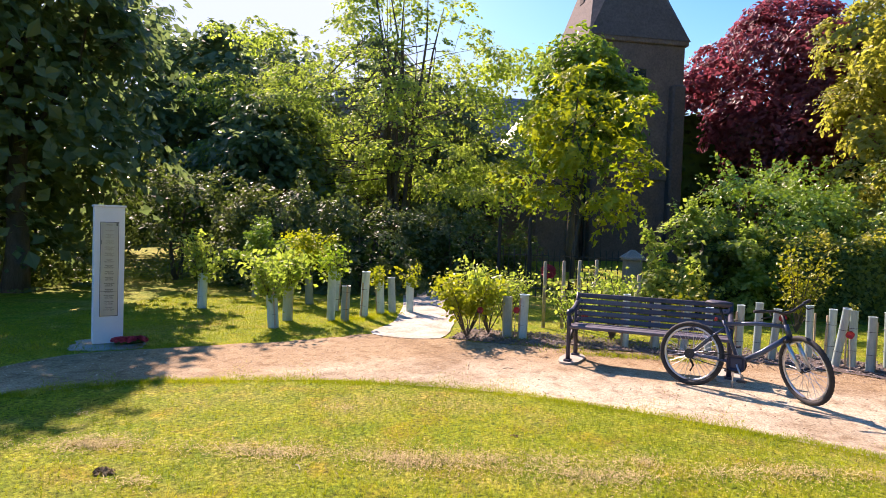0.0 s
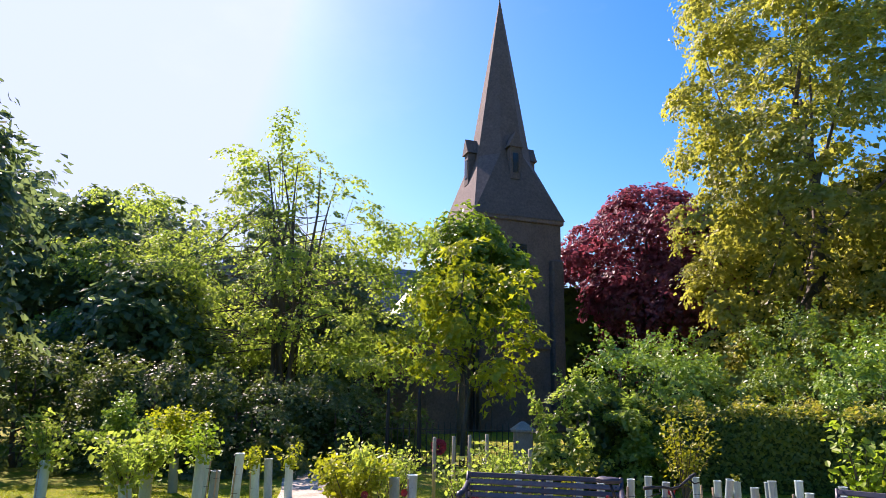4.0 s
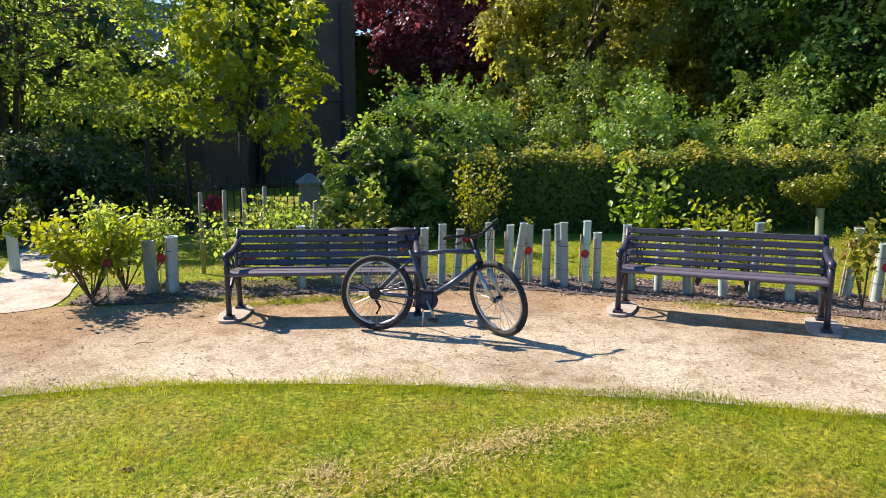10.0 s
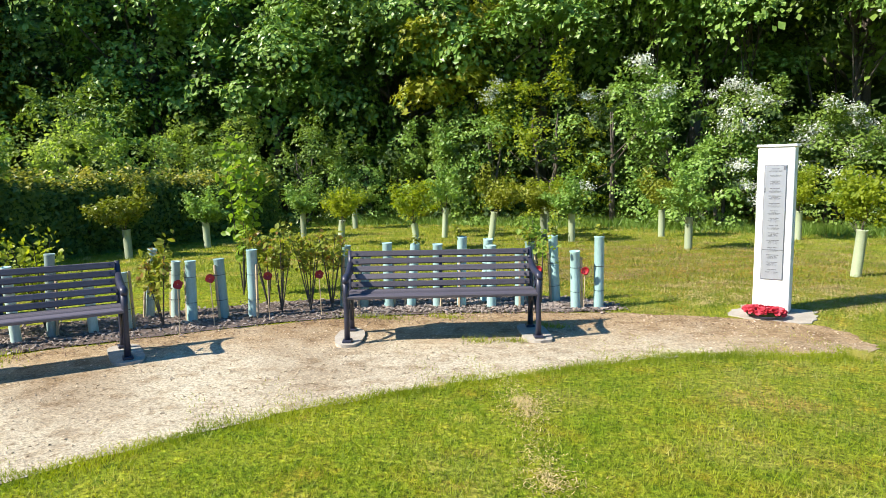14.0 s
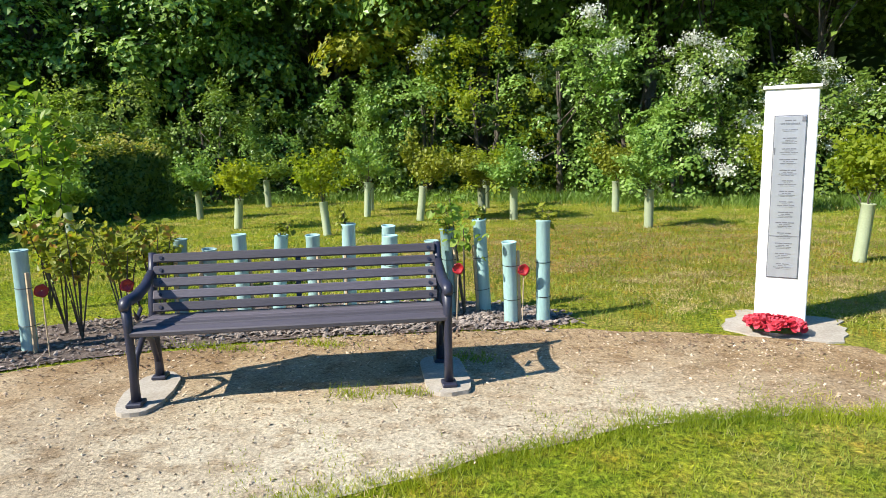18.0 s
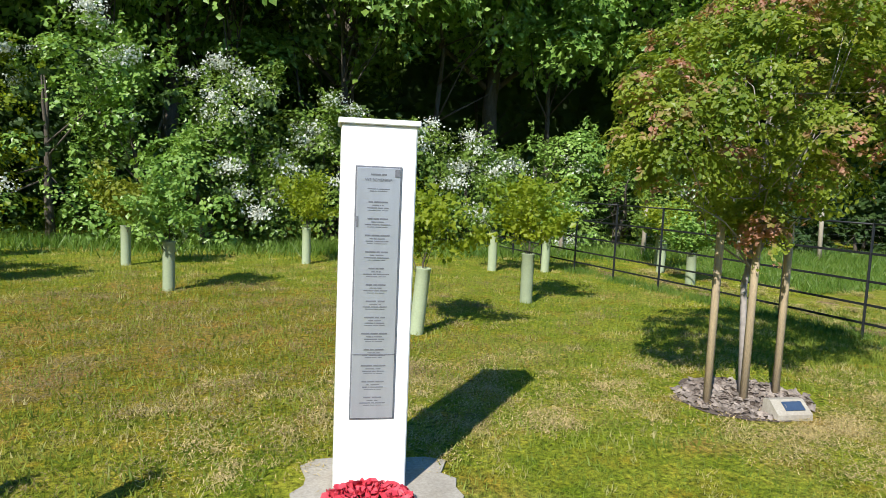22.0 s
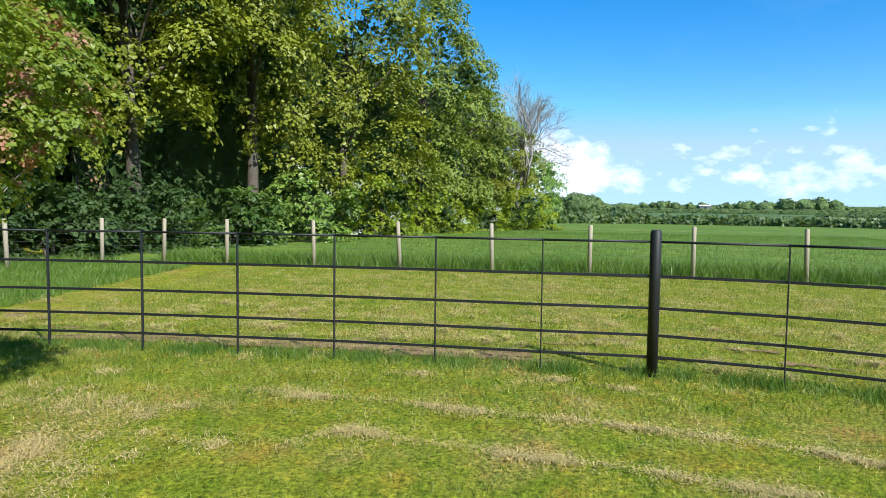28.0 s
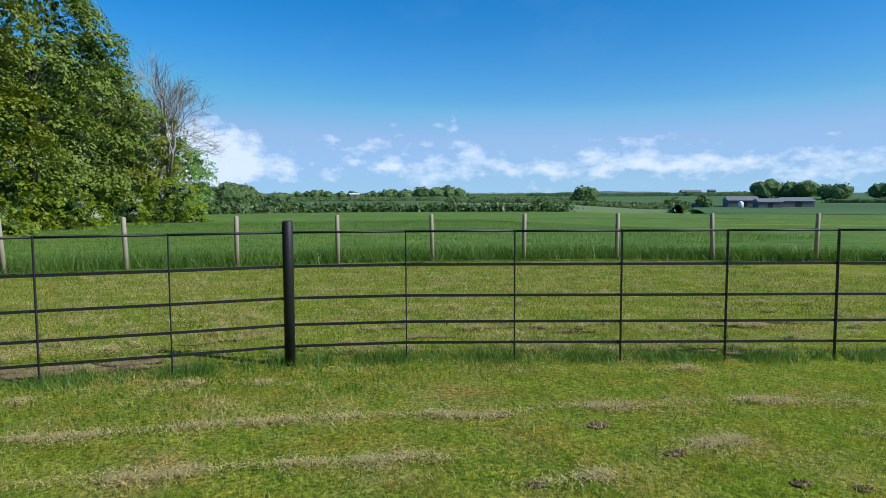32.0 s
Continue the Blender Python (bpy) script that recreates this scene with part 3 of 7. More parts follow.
def limbs(rng, base, height, r0, targets, lean=(0, 0), seg=7, stems=1):
    """A tapered trunk (or several stems) with limbs that reach to the targets: (name, vertices, faces) of each."""
    items = []
    base = np.asarray(base, float)
    for s in range(stems):
        a = rng.random() * 6.28
        sp = 0.0 if stems == 1 else height * 0.16
        top = base + np.array([lean[0] + math.cos(a) * sp, lean[1] + math.sin(a) * sp, height])
        foot = base + np.array([math.cos(a), math.sin(a), 0]) * (0 if stems == 1 else r0 * 1.6)
        pts = [foot + (top - foot) * t + np.array([rng.normal(), rng.normal(), 0]) * height * 0.012 * (t > 0) for t in np.linspace(0, 1, 7)]
        rad = r0 * np.array([1.35, 1.0, 0.88, 0.74, 0.58, 0.4, 0.14])
        items.append(("trunk", *sweep(pts, rad, seg)))
        mine = targets[s::stems]
        for tg in mine:
            t = 0.35 + 0.55 * rng.random()
            st = foot + (top - foot) * t
            mid = st * 0.5 + tg * 0.5 + np.array([0, 0, -0.06 * height * rng.random()]) + rng.normal(size=3) * 0.03 * height
            rr = r0 * (0.5 - 0.35 * t)
            items.append(("limb", *sweep([st, st * 0.5 + mid * 0.5, mid, tg], [rr, rr * 0.75, rr * 0.5, rr * 0.12], 5)))
    return items


def add_limbs(items, parent, mat=None, stem=""):
    for nm, v, f in items:
        nm = stem or nm
        child(nm, raw_mesh(nm, v, f, mat or BARK, True), parent)


def tree(name, x, y, height, lobes, n, leaf, mat, label, seed, r0=0.15, trunk_h=None, clusters=None, spread=0.4, stems=1, limbs_n=14, group="", up=0.5, bark=None, z=0.0, inner=0.55, category="tree", dense=0.12, inner_mat=None, shape="diamond", light=None):
    """A tree on the ground at x, y: trunk with limbs and a crown of leaves on the lobes, given from its foot."""
    rng = np.random.default_rng(seed)
    t = thing(name, pose(x, y, z), label, category, group)
    P, C, N = crown_points(rng, lobes, n, clusters or max(40, n // 34), spread, inner, light)
    P[:, 2] = np.maximum(P[:, 2], 0.08)
    tg = C[rng.choice(len(C), min(limbs_n * stems, len(C)), replace=False)]
    add_limbs(limbs(rng, (0, 0, -0.05), trunk_h or height * 0.75, r0, tg, stems=stems), t, bark)
    child("crown", leaf_mesh("crown", P, leaf, rng, mat, normals=N, shape=shape), t)
    if dense:
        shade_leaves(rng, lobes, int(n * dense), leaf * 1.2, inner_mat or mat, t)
    return t


def round_lobes(rng, r, h0, h1, n, rx=None):
    """Lobes that fill a crown of radius r between two heights."""
    out = [(0, 0, (h0 + h1) / 2, r * 0.72, r * 0.72, (h1 - h0) * 0.45)]
    for i in range(n):
        a = rng.random() * 6.28
        u = rng.random()
        zz = h0 + (h1 - h0) * (0.18 + 0.7 * u)
        q = r * (0.35 + 0.4 * rng.random()) * math.sqrt(max(0.15, 1 - (2 * u - 0.9) ** 2))
        s = r * (0.20 + 0.24 * rng.random())
        q *= 1.18
        out.append((math.cos(a) * q, math.sin(a) * q, zz, s, s, s * 0.7))
    return out


def fall(r, az=-110.0):
    """Height of the open land at a distance: a slight fall to the first hedge, then a rise, with a dip round the farm."""
    z = float(np.interp(r, (0, 40, 114, 330, 470, 1500), (0, 0, -0.72, 0.75, 3.0, 9.5)))
    return z - 3.0 * math.exp(-((r - 290) / 120) ** 2) * min(1.0, max(0.0, (-az - 126) / 9))


def bearing(x, y):
    return math.degrees(math.atan2(-x, y))


def spline(points, per=8, closed=False):
    """Smooth line through points (x, y)."""
    P = np.asarray(points, float)
    n = len(P)
    out = []
    for i in range(n if closed else n - 1):
        p = [P[(i + k) % n] if closed else P[min(max(i + k, 0), n - 1)] for k in (-1, 0, 1, 2)]
        for t in np.linspace(0, 1, per, endpoint=False):
            out.append(0.5 * (2 * p[1] + (p[2] - p[0]) * t + (2 * p[0] - 5 * p[1] + 4 * p[2] - p[3]) * t * t + (3 * p[1] - p[0] - 3 * p[2] + p[3]) * t ** 3))
    if not closed:
        out.append(P[-1])
    return np.array(out)


def inside(pts, poly):
    """Which points lie inside a polygon."""
    x, y = pts[:, 0], pts[:, 1]
    px, py = poly[:, 0], poly[:, 1]
    qx, qy = np.roll(px, -1), np.roll(py, -1)
    res = np.zeros(len(pts), bool)
    for a, b, c, d in zip(px, py, qx, qy):
        hit = ((b > y) != (d > y)) & (x < (c - a) * (y - b) / (d - b + 1e-12) + a)
        res ^= hit
    return res


def sheet(name, outline, z, mat, label, category, rough=0.0, seed=1, thick=0.0, kind="structure"):
    """A flat sheet with a ragged outline."""
    rng = np.random.default_rng(seed)
    O = np.asarray(outline, dtype=float)
    wob = rng.normal(size=(len(O), 2)) * rough
    O = O + (wob + np.roll(wob, 1, 0) + np.roll(wob, -1, 0)) * 0.6
    bm = bmesh.new()
    vs = [bm.verts.new((p[0], p[1], z)) for p in O]
    f = bm.faces.new(vs)
    f.normal_update()
    if f.normal.z < 0:
        f.normal_flip()
    if thick:
        ed = [e for e in bm.edges]
        ex = bmesh.ops.extrude_edge_only(bm, edges=ed)
        bmesh.ops.translate(bm, vec=(0, 0, -thick), verts=[v for v in ex["geom"] if isinstance(v, bmesh.types.BMVert)])
    ob = part(name, bm, mat)
    return tagged(ob, label, category, "", kind)


# ---- ground ----
INNER = [(-1.7, -6.75), (-2.35, -6.25), (-2.95, -5.5), (-3.39, -4.21), (-3.54, -2.73), (-3.25, -1.4), (-2.77, -0.13), (-2.2, 1.05), (-1.5, 2.1), (-0.74, 2.95), (0.05, 3.62), (0.95, 4.3), (1.6, 4.56), (2.25, 4.7), (2.56, 4.84)]
OUTER = [(2.69, 5.06), (2.66, 5.36), (2.56, 5.72), (2.1, 5.97), (1.1, 6.0), (0.3, 5.93), (-0.7, 5.62), (-1.7, 5.22), (-2.6, 4.68), (-3.6, 3.75), (-4.4, 2.85), (-5.1, 2.0), (-5.65, 1.3), (-5.95, 0.4), (-6.1, -0.7), (-6.1, -1.8), (-6.1, -2.9), (-6.25, -3.5), (-6.2, -4.5), (-5.69, -4.95), (-4.95, -5.75), (-4.3, -6.5), (-3.6, -7.2), (-2.5, -7.4)]
PATH_LINE = np.concatenate([spline(INNER, 10), spline(OUTER, 10)])
BED_IN = [(0.5, 6.12), (0.42, 6.01), (0.25, 5.96), (-0.7, 5.66), (-1.7, 5.26), (-2.6, 4.72), (-3.6, 3.79), (-4.4, 2.89), (-5.1, 2.04), (-5.65, 1.34), (-5.97, 0.4), (-6.12, -0.7), (-6.12, -1.8), (-6.12, -2.9), (-6.3, -3.4)]
BED_OUT = [(-7.2, -3.3), (-7.15, -2.0), (-7.0, -0.6), (-6.9, 0.5), (-6.65, 1.6), (-6.0, 2.75), (-5.2, 3.75), (-4.3, 4.8), (-3.2, 5.7), (-2.0, 6.3), (-0.8, 6.68), (0.1, 6.66), (0.38, 6.5), (0.5, 6.3)]
BED_LINE = np.concatenate([spline(BED_IN, 8), spline(BED_OUT, 6)])
SIDE_LINE = spline([(-6.2, -4.5), (-6.22, -3.55), (-7.9, -3.62), (-9.4, -3.95), (-12.5, -4.6), (-12.4, -5.5), (-9.2, -4.85), (-7.4, -4.52)], 5, True)

rings = [0, 2, 4, 6, 8, 10, 13, 16, 20, 25, 32, 42, 60, 90, 140, 220, 380, 700, 1400, 3000]
gv, gf = [(0, 0, 0)], [[], []]
SEG = 64
for r in rings[1:]:
    for k in range(SEG):
        a = 2 * math.pi * k / SEG
        drop = fall(r) - min(5.0, 0.02 * max(0.0, r - 42))
        gv.append((r * math.cos(a), r * math.sin(a), drop))
for k in range(SEG):
    gf[0].append((0, 1 + k, 1 + (k + 1) % SEG))
for q in range(len(rings) - 2):
    for k in range(SEG):
        a, b = 1 + q * SEG + k, 1 + q * SEG + (k + 1) % SEG
        gf[1].append((a, a + SEG, b + SEG, b))
ground = child("ground", raw_mesh("ground", gv, gf, GRASS, True))
tagged(ground, "mown grass lawn with dry straw-coloured patches, running to the horizon", "lawn", "", "structure")

litter_in = [(2.3, 5.62), (1.2, 5.45), (0.2, 5.3), (-0.8, 5.1), (-1.8, 4.72), (-2.7, 4.2), (-3.35, 3.5), (-4.1, 2.75), (-4.75, 1.9), (-5.3, 1.1), (-5.55, 0.2), (-5.6, -0.8), (-5.65, -1.8), (-5.75, -2.8), (-6.0, -3.3)]
path = sheet("path", PATH_LINE, 0.006, GRAVEL, "curved sandy gravel path with worn pale and brown patches", "path", 0.018, 3)
sheet("mulch_bed", BED_LINE, 0.011, MULCH, "planting bed of dark bark mulch along the path", "flower bed", 0.02, 4)
sheet("side_path", SIDE_LINE, 0.012, PALE, "pale paved side path leading to the churchyard gate", "path", 0.015, 5)
POSTS = [(18.1, 11.0), (17.95, 9.3), (17.94, 7.05), (17.66, 4.81), (17.12, 2.52), (16.55, 0.28), (16.05, -1.95), (15.5, -4.2), (14.65, -6.34), (13.65, -8.49), (12.24, -10.33), (10.63, -11.95), (8.9, -13.5), (7.0, -14.9)]
FIELD_LINE = np.array([(18.9, 13.5)] + [(x - 0.25, y) for x, y in POSTS] + [(-2, -40), (40, -40), (46, 4), (30, 9)])


def land(name, az0, az1, r0, r1, mat, label, z=0.02, inner=None):
    """A piece of open land that follows the fall of the ground, between two bearings and two distances."""
    V, F = [], []
    na, nr = 28, 24
    for i in range(nr + 1):
        for j in range(na + 1):
            a = radians(az0 + (az1 - az0) * j / na)
            lo = r0 if inner is None else inner(a)
            r = lo * (r1 / lo) ** (i / nr)
            V.append((-math.sin(a) * r, math.cos(a) * r, fall(r, math.degrees(a)) + z + 0.0004 * r))
    for i in range(nr):
        for j in range(na):
            q = i * (na + 1) + j
            F.append((q, q + 1, q + na + 2, q + na + 1))
    ob = child(name, raw_mesh(name, V, [np.array(F)], mat, True))
    bm = bmesh.new()
    bm.from_mesh(ob.data)
    bmesh.ops.recalc_face_normals(bm, faces=bm.faces)
    bm.to_mesh(ob.data)
    bm.free()
    return tagged(ob, label, "field", "", "structure")


def fence_reach(a):
    """How far out the wire fence stands in a direction."""
    d = np.array([-math.sin(a), math.cos(a)])
    P0 = np.array([(18.6, 13.5)] + POSTS + [(4.0, -28.0)])
    best = 30.0
    for p, q in zip(P0[:-1], P0[1:]):
        m = np.array([[d[0], p[0] - q[0]], [d[1], p[1] - q[1]]])
        det = np.linalg.det(m)
        if abs(det) > 1e-9:
            s, u = np.linalg.solve(m, p)
            if s > 0 and 0 <= u <= 1:
                best = min(best, s)
    return best - 0.2


land("field", -56, -170, 0, 112, FIELD, "wide green pasture field beyond the post and wire fence", 0.02, fence_reach)
land("far_field_1", -84, -118, 116, 300, FARFIELD, "green far field beyond the first hedge")
land("far_field_2", -119, -138, 116, 230, PALEFIELD, "pale far field beyond the first hedge")
land("far_field_3", -139, -180, 116, 320, FARFIELD, "green far field around the farm")
land("far_field_4", -84, -128, 305, 1500, FARFIELD, "hazy green land towards the horizon")
land("far_field_5", -128.5, -185, 325, 1500, FARFIELD, "hazy green land towards the horizon")

rng = np.random.default_rng(11)


def blades(name, P, h, w, mat, label, category, parent=None):
    """Upright blades, one narrow triangle each."""
    n = len(P)
    a = rng.random(n) * 6.283
    hh = h * (0.55 + 0.9 * rng.random(n))
    tilt = rng.normal(size=(n, 2)) * 0.5 * hh[:, None]
    dx, dy = np.cos(a) * w * 0.5, np.sin(a) * w * 0.5
    z0 = np.zeros(n)
    V = np.stack([np.stack([P[:, 0] - dx, P[:, 1] - dy, z0 - 0.002], 1), np.stack([P[:, 0] + dx, P[:, 1] + dy, z0 - 0.002], 1), np.stack([P[:, 0] + tilt[:, 0], P[:, 1] + tilt[:, 1], hh], 1)], 1).reshape(-1, 3)
    ob = child(name, raw_mesh(name, V, [np.arange(3 * n).reshape(-1, 3)], mat))
    return tagged(ob, label, category, "", "stuff")


def scatter(n, x0, x1, y0, y1, centre=None, fall=6.0):
    P = np.stack([x0 + (x1 - x0) * rng.random(n), y0 + (y1 - y0) * rng.random(n)], 1)
    if centre is not None:
        d = np.linalg.norm(P - np.asarray(centre), axis=1)
        P = P[rng.random(n) < np.exp(-(d / fall) ** 2) + 0.12]
    return P


P = np.concatenate([scatter(490000, -4.5, 8, -8, 8, (0.9, 0.5), 4.4), scatter(40000, -11, 9, 5, 9), scatter(42000, -9.5, -3.5, -9.5, -4.5), scatter(16000, -10.5, -6.6, -3.2, 5)])
keep = ~inside(P, PATH_LINE) & ~inside(P, BED_LINE) & ~inside(P, SIDE_LINE) & (np.hypot(P[:, 0] - 5.1, P[:, 1] - 6.7) > 0.62) & ~((abs(P[:, 0] - 2.05) < 0.42) & (abs(P[:, 1] - 6.25) < 0.5))
P = P[keep]
dry = np.hypot(P[:, 0] + 8.0, P[:, 1] + 6.0) + 0.6 * rng.normal(size=len(P)) > 13.6
blades("sunburnt_grass", P[dry], 0.030, 0.0066, DRYBLADE, "short mown grass bleached to tan in places", "grass")
blades("lawn_grass", P[~dry], 0.030, 0.0062, BLADE, "short mown grass blades, green with straw tips", "grass")

P = np.concatenate([scatter(90000, -11, 9.5, 6.2, 17), scatter(100000, 6, 17.2, -10, 9)])
keep = ~inside(P, PATH_LINE) & ~inside(P, BED_LINE) & ~inside(P, FIELD_LINE) & (np.hypot(P[:, 0] - 5.1, P[:, 1] - 6.7) > 0.62) & ~((abs(P[:, 0] - 2.05) < 0.42) & (abs(P[:, 1] - 6.25) < 0.5))
blades("dry_lawn_grass", P[keep], 0.042, 0.013, DRYBLADE, "coarser mown grass with dry tan tips", "grass")
EDGE = spline(INNER, 24)
en = np.gradient(EDGE, axis=0)
en = np.stack([en[:, 1], -en[:, 0]], 1) / np.linalg.norm(en, axis=1)[:, None]
q = rng.integers(0, len(EDGE), 26000)
off = 0.05 * np.abs(rng.normal(size=26000)) - 0.055 * np.clip(np.sin(q * 0.31) + np.sin(q * 0.83 + 1) + 0.5 * rng.normal(size=26000), 0, 2)
P = EDGE[q] + en[q] * off[:, None] + rng.normal(size=(26000, 2)) * 0.05
q = rng.integers(0, len(EDGE), 16000)
off = -0.11 * rng.exponential(size=16000) * np.clip(0.5 + np.sin(q * 0.57) + np.sin(q * 0.19 + 2), 0.05, 2)
P = np.concatenate([P, EDGE[q] + en[q] * off[:, None] + rng.normal(size=(16000, 2)) * 0.03])
blades("edge_grass", P, 0.026, 0.006, BLADE, "uneven tufts of grass creeping over the path edge", "grass")

# weeds and grass tufts under and behind the benches
weeds = [np.array([cx, cy]) + rng.normal(size=(k, 2)) * np.array([sx, sy]) for cx, cy, sx, sy, k in ((-5.75, -1.2, 0.08, 0.35, 900), (-5.72, -0.3, 0.06, 0.2, 300), (-1.9, 5.05, 0.2, 0.04, 260), (-1.2, 5.28, 0.12, 0.04, 200), (-0.6, 4.42, 0.1, 0.05, 160), (-0.1, 5.15, 0.1, 0.06, 180), (-4.4, 2.72, 0.14, 0.14, 260), (-6.1, -2.0, 0.05, 0.3, 300), (-6.8, -1.4, 0.15, 0.6, 700), (-6.6, -0.2, 0.12, 0.5, 500), (-0.3, 4.5, 0.08, 0.03, 100), (-7.3, -5.3, 0.2, 0.12, 700), (-7.75, -5.05, 0.2, 0.1, 600), (-8.35, -4.85, 0.15, 0.12, 500), (-6.6, -2.5, 0.1, 0.1, 160))]
blades("weed_grass", np.concatenate(weeds), 0.05, 0.007, BLADE, "thin tufts of grass and weeds under the benches", "grass")

# taller grass at the edges, along the wood and in the field
tall = []
fx = np.array(POSTS)
for k in range(len(fx) - 1):
    t = rng.random((2600, 1))
    tall.append(fx[k] + (fx[k + 1] - fx[k]) * t + rng.random((2600, 1)) * np.array([[1.6, 0.35]]) + rng.normal(size=(2600, 2)) * 0.12)
blades("rough_grass", np.concatenate(tall), 0.30, 0.02, FIELDBLADE, "strip of long uncut grass along the field fence", "grass")
P = np.concatenate([scatter(60000, 16, 45, -22, 8), scatter(16000, 10.5, 17.5, 10, 13.5)])
P = P[inside(P, FIELD_LINE) | (P[:, 1] > 10)]
blades("field_grass_blades", P, 0.12, 0.02, FIELDBLADE, "long pasture grass in the field", "grass")
WOOD_EDGE = np.array([(-9.0, 17.8), (-7.0, 18.6), (-2, 18.4), (3.5, 17.2), (7.4, 16.4), (10, 15.8), (14, 14.4), (18, 13.2)])
tall = []
for k in range(len(WOOD_EDGE) - 1):
    t = rng.random((3200, 1))
    tall.append(WOOD_EDGE[k] + (WOOD_EDGE[k + 1] - WOOD_EDGE[k]) * t + rng.normal(size=(3200, 2)) * np.array([[0.2, 0.6]]) - np.array([[0, 0.35]]))
blades("verge_grass", np.concatenate(tall), 0.22, 0.02, FIELDBLADE, "long grass and weeds at the foot of the shrubs", "grass")


def chips(name, line, n, size, z, mat, label, category, spill=0.0):
    """Loose flat pieces lying on a surface, each turned its own way."""
    lo, hi = line.min(0), line.max(0)
    P = lo + (hi - lo) * rng.random((n, 2))
    P = P[inside(P, line)]
    P = P + rng.normal(size=P.shape) * spill
    k = len(P)
    s = size * (0.4 + rng.random((k, 1)) ** 2 * 1.4)
    a = rng.random(k) * 6.283
    D = np.stack([np.cos(a), np.sin(a), rng.normal(size=k) * 0.35], 1)
    S = np.stack([-np.sin(a), np.cos(a), rng.normal(size=k) * 0.35], 1)
    C = np.concatenate([P, np.full((k, 1), z)], 1) + np.stack([np.zeros(k), np.zeros(k), s[:, 0] * 0.3], 1)
    U = np.array([[0, 0, 1.0]]) * s * 0.35
    V = np.stack([C - D * s, C + S * s * 0.6, C + D * s, C - S * s * 0.6, C + U, C - U], 1).reshape(-1, 3)
    i = np.arange(k)[:, None] * 6
    F = np.concatenate([i + np.array([q]) for q in ((0, 1, 4), (1, 2, 4), (2, 3, 4), (3, 0, 4), (1, 0, 5), (2, 1, 5), (3, 2, 5), (0, 3, 5))])
    ob = child(name, raw_mesh(name, V, [F], mat))
    return tagged(ob, label, category, "", "stuff")


chips("loose_gravel", PATH_LINE, 20000, 0.008, 0.006, STONES, "loose sandy stones lying on the path", "gravel", 0.05)
END_LINE = spline([(-3.2, 3.2), (-1.6, 2.3), (0.2, 3.8), (2.4, 5.0), (2.5, 5.7), (1.1, 6.0), (-1.7, 5.2)], 6, True)
chips("coarse_gravel", END_LINE, 5000, 0.009, 0.006, STONES, "coarser pale and brown stones where the path ends", "gravel")
chips("edge_litter", np.concatenate([spline(OUTER[3:18], 10), spline(litter_in, 12)[::-1]]), 34000, 0.010, 0.012, LITTER, "brown bits and gravel along the path edge", "litter")
chips("bark_chips", BED_LINE, 46000, 0.018, 0.014, CHIP, "dark and silvery bark chips on the bed", "mulch", 0.07)

BED_END = spline([(-2.2, 5.3), (-0.7, 5.72), (0.32, 6.02), (0.46, 6.18), (0.34, 6.42), (-0.6, 6.56), (-1.8, 6.1)], 5, True)
chips("coarse_bark_chips", BED_END, 7000, 0.022, 0.016, CHIP, "coarse grey and brown bark chips heaped round the shelters", "mulch", 0.05)

# ---- benches ----


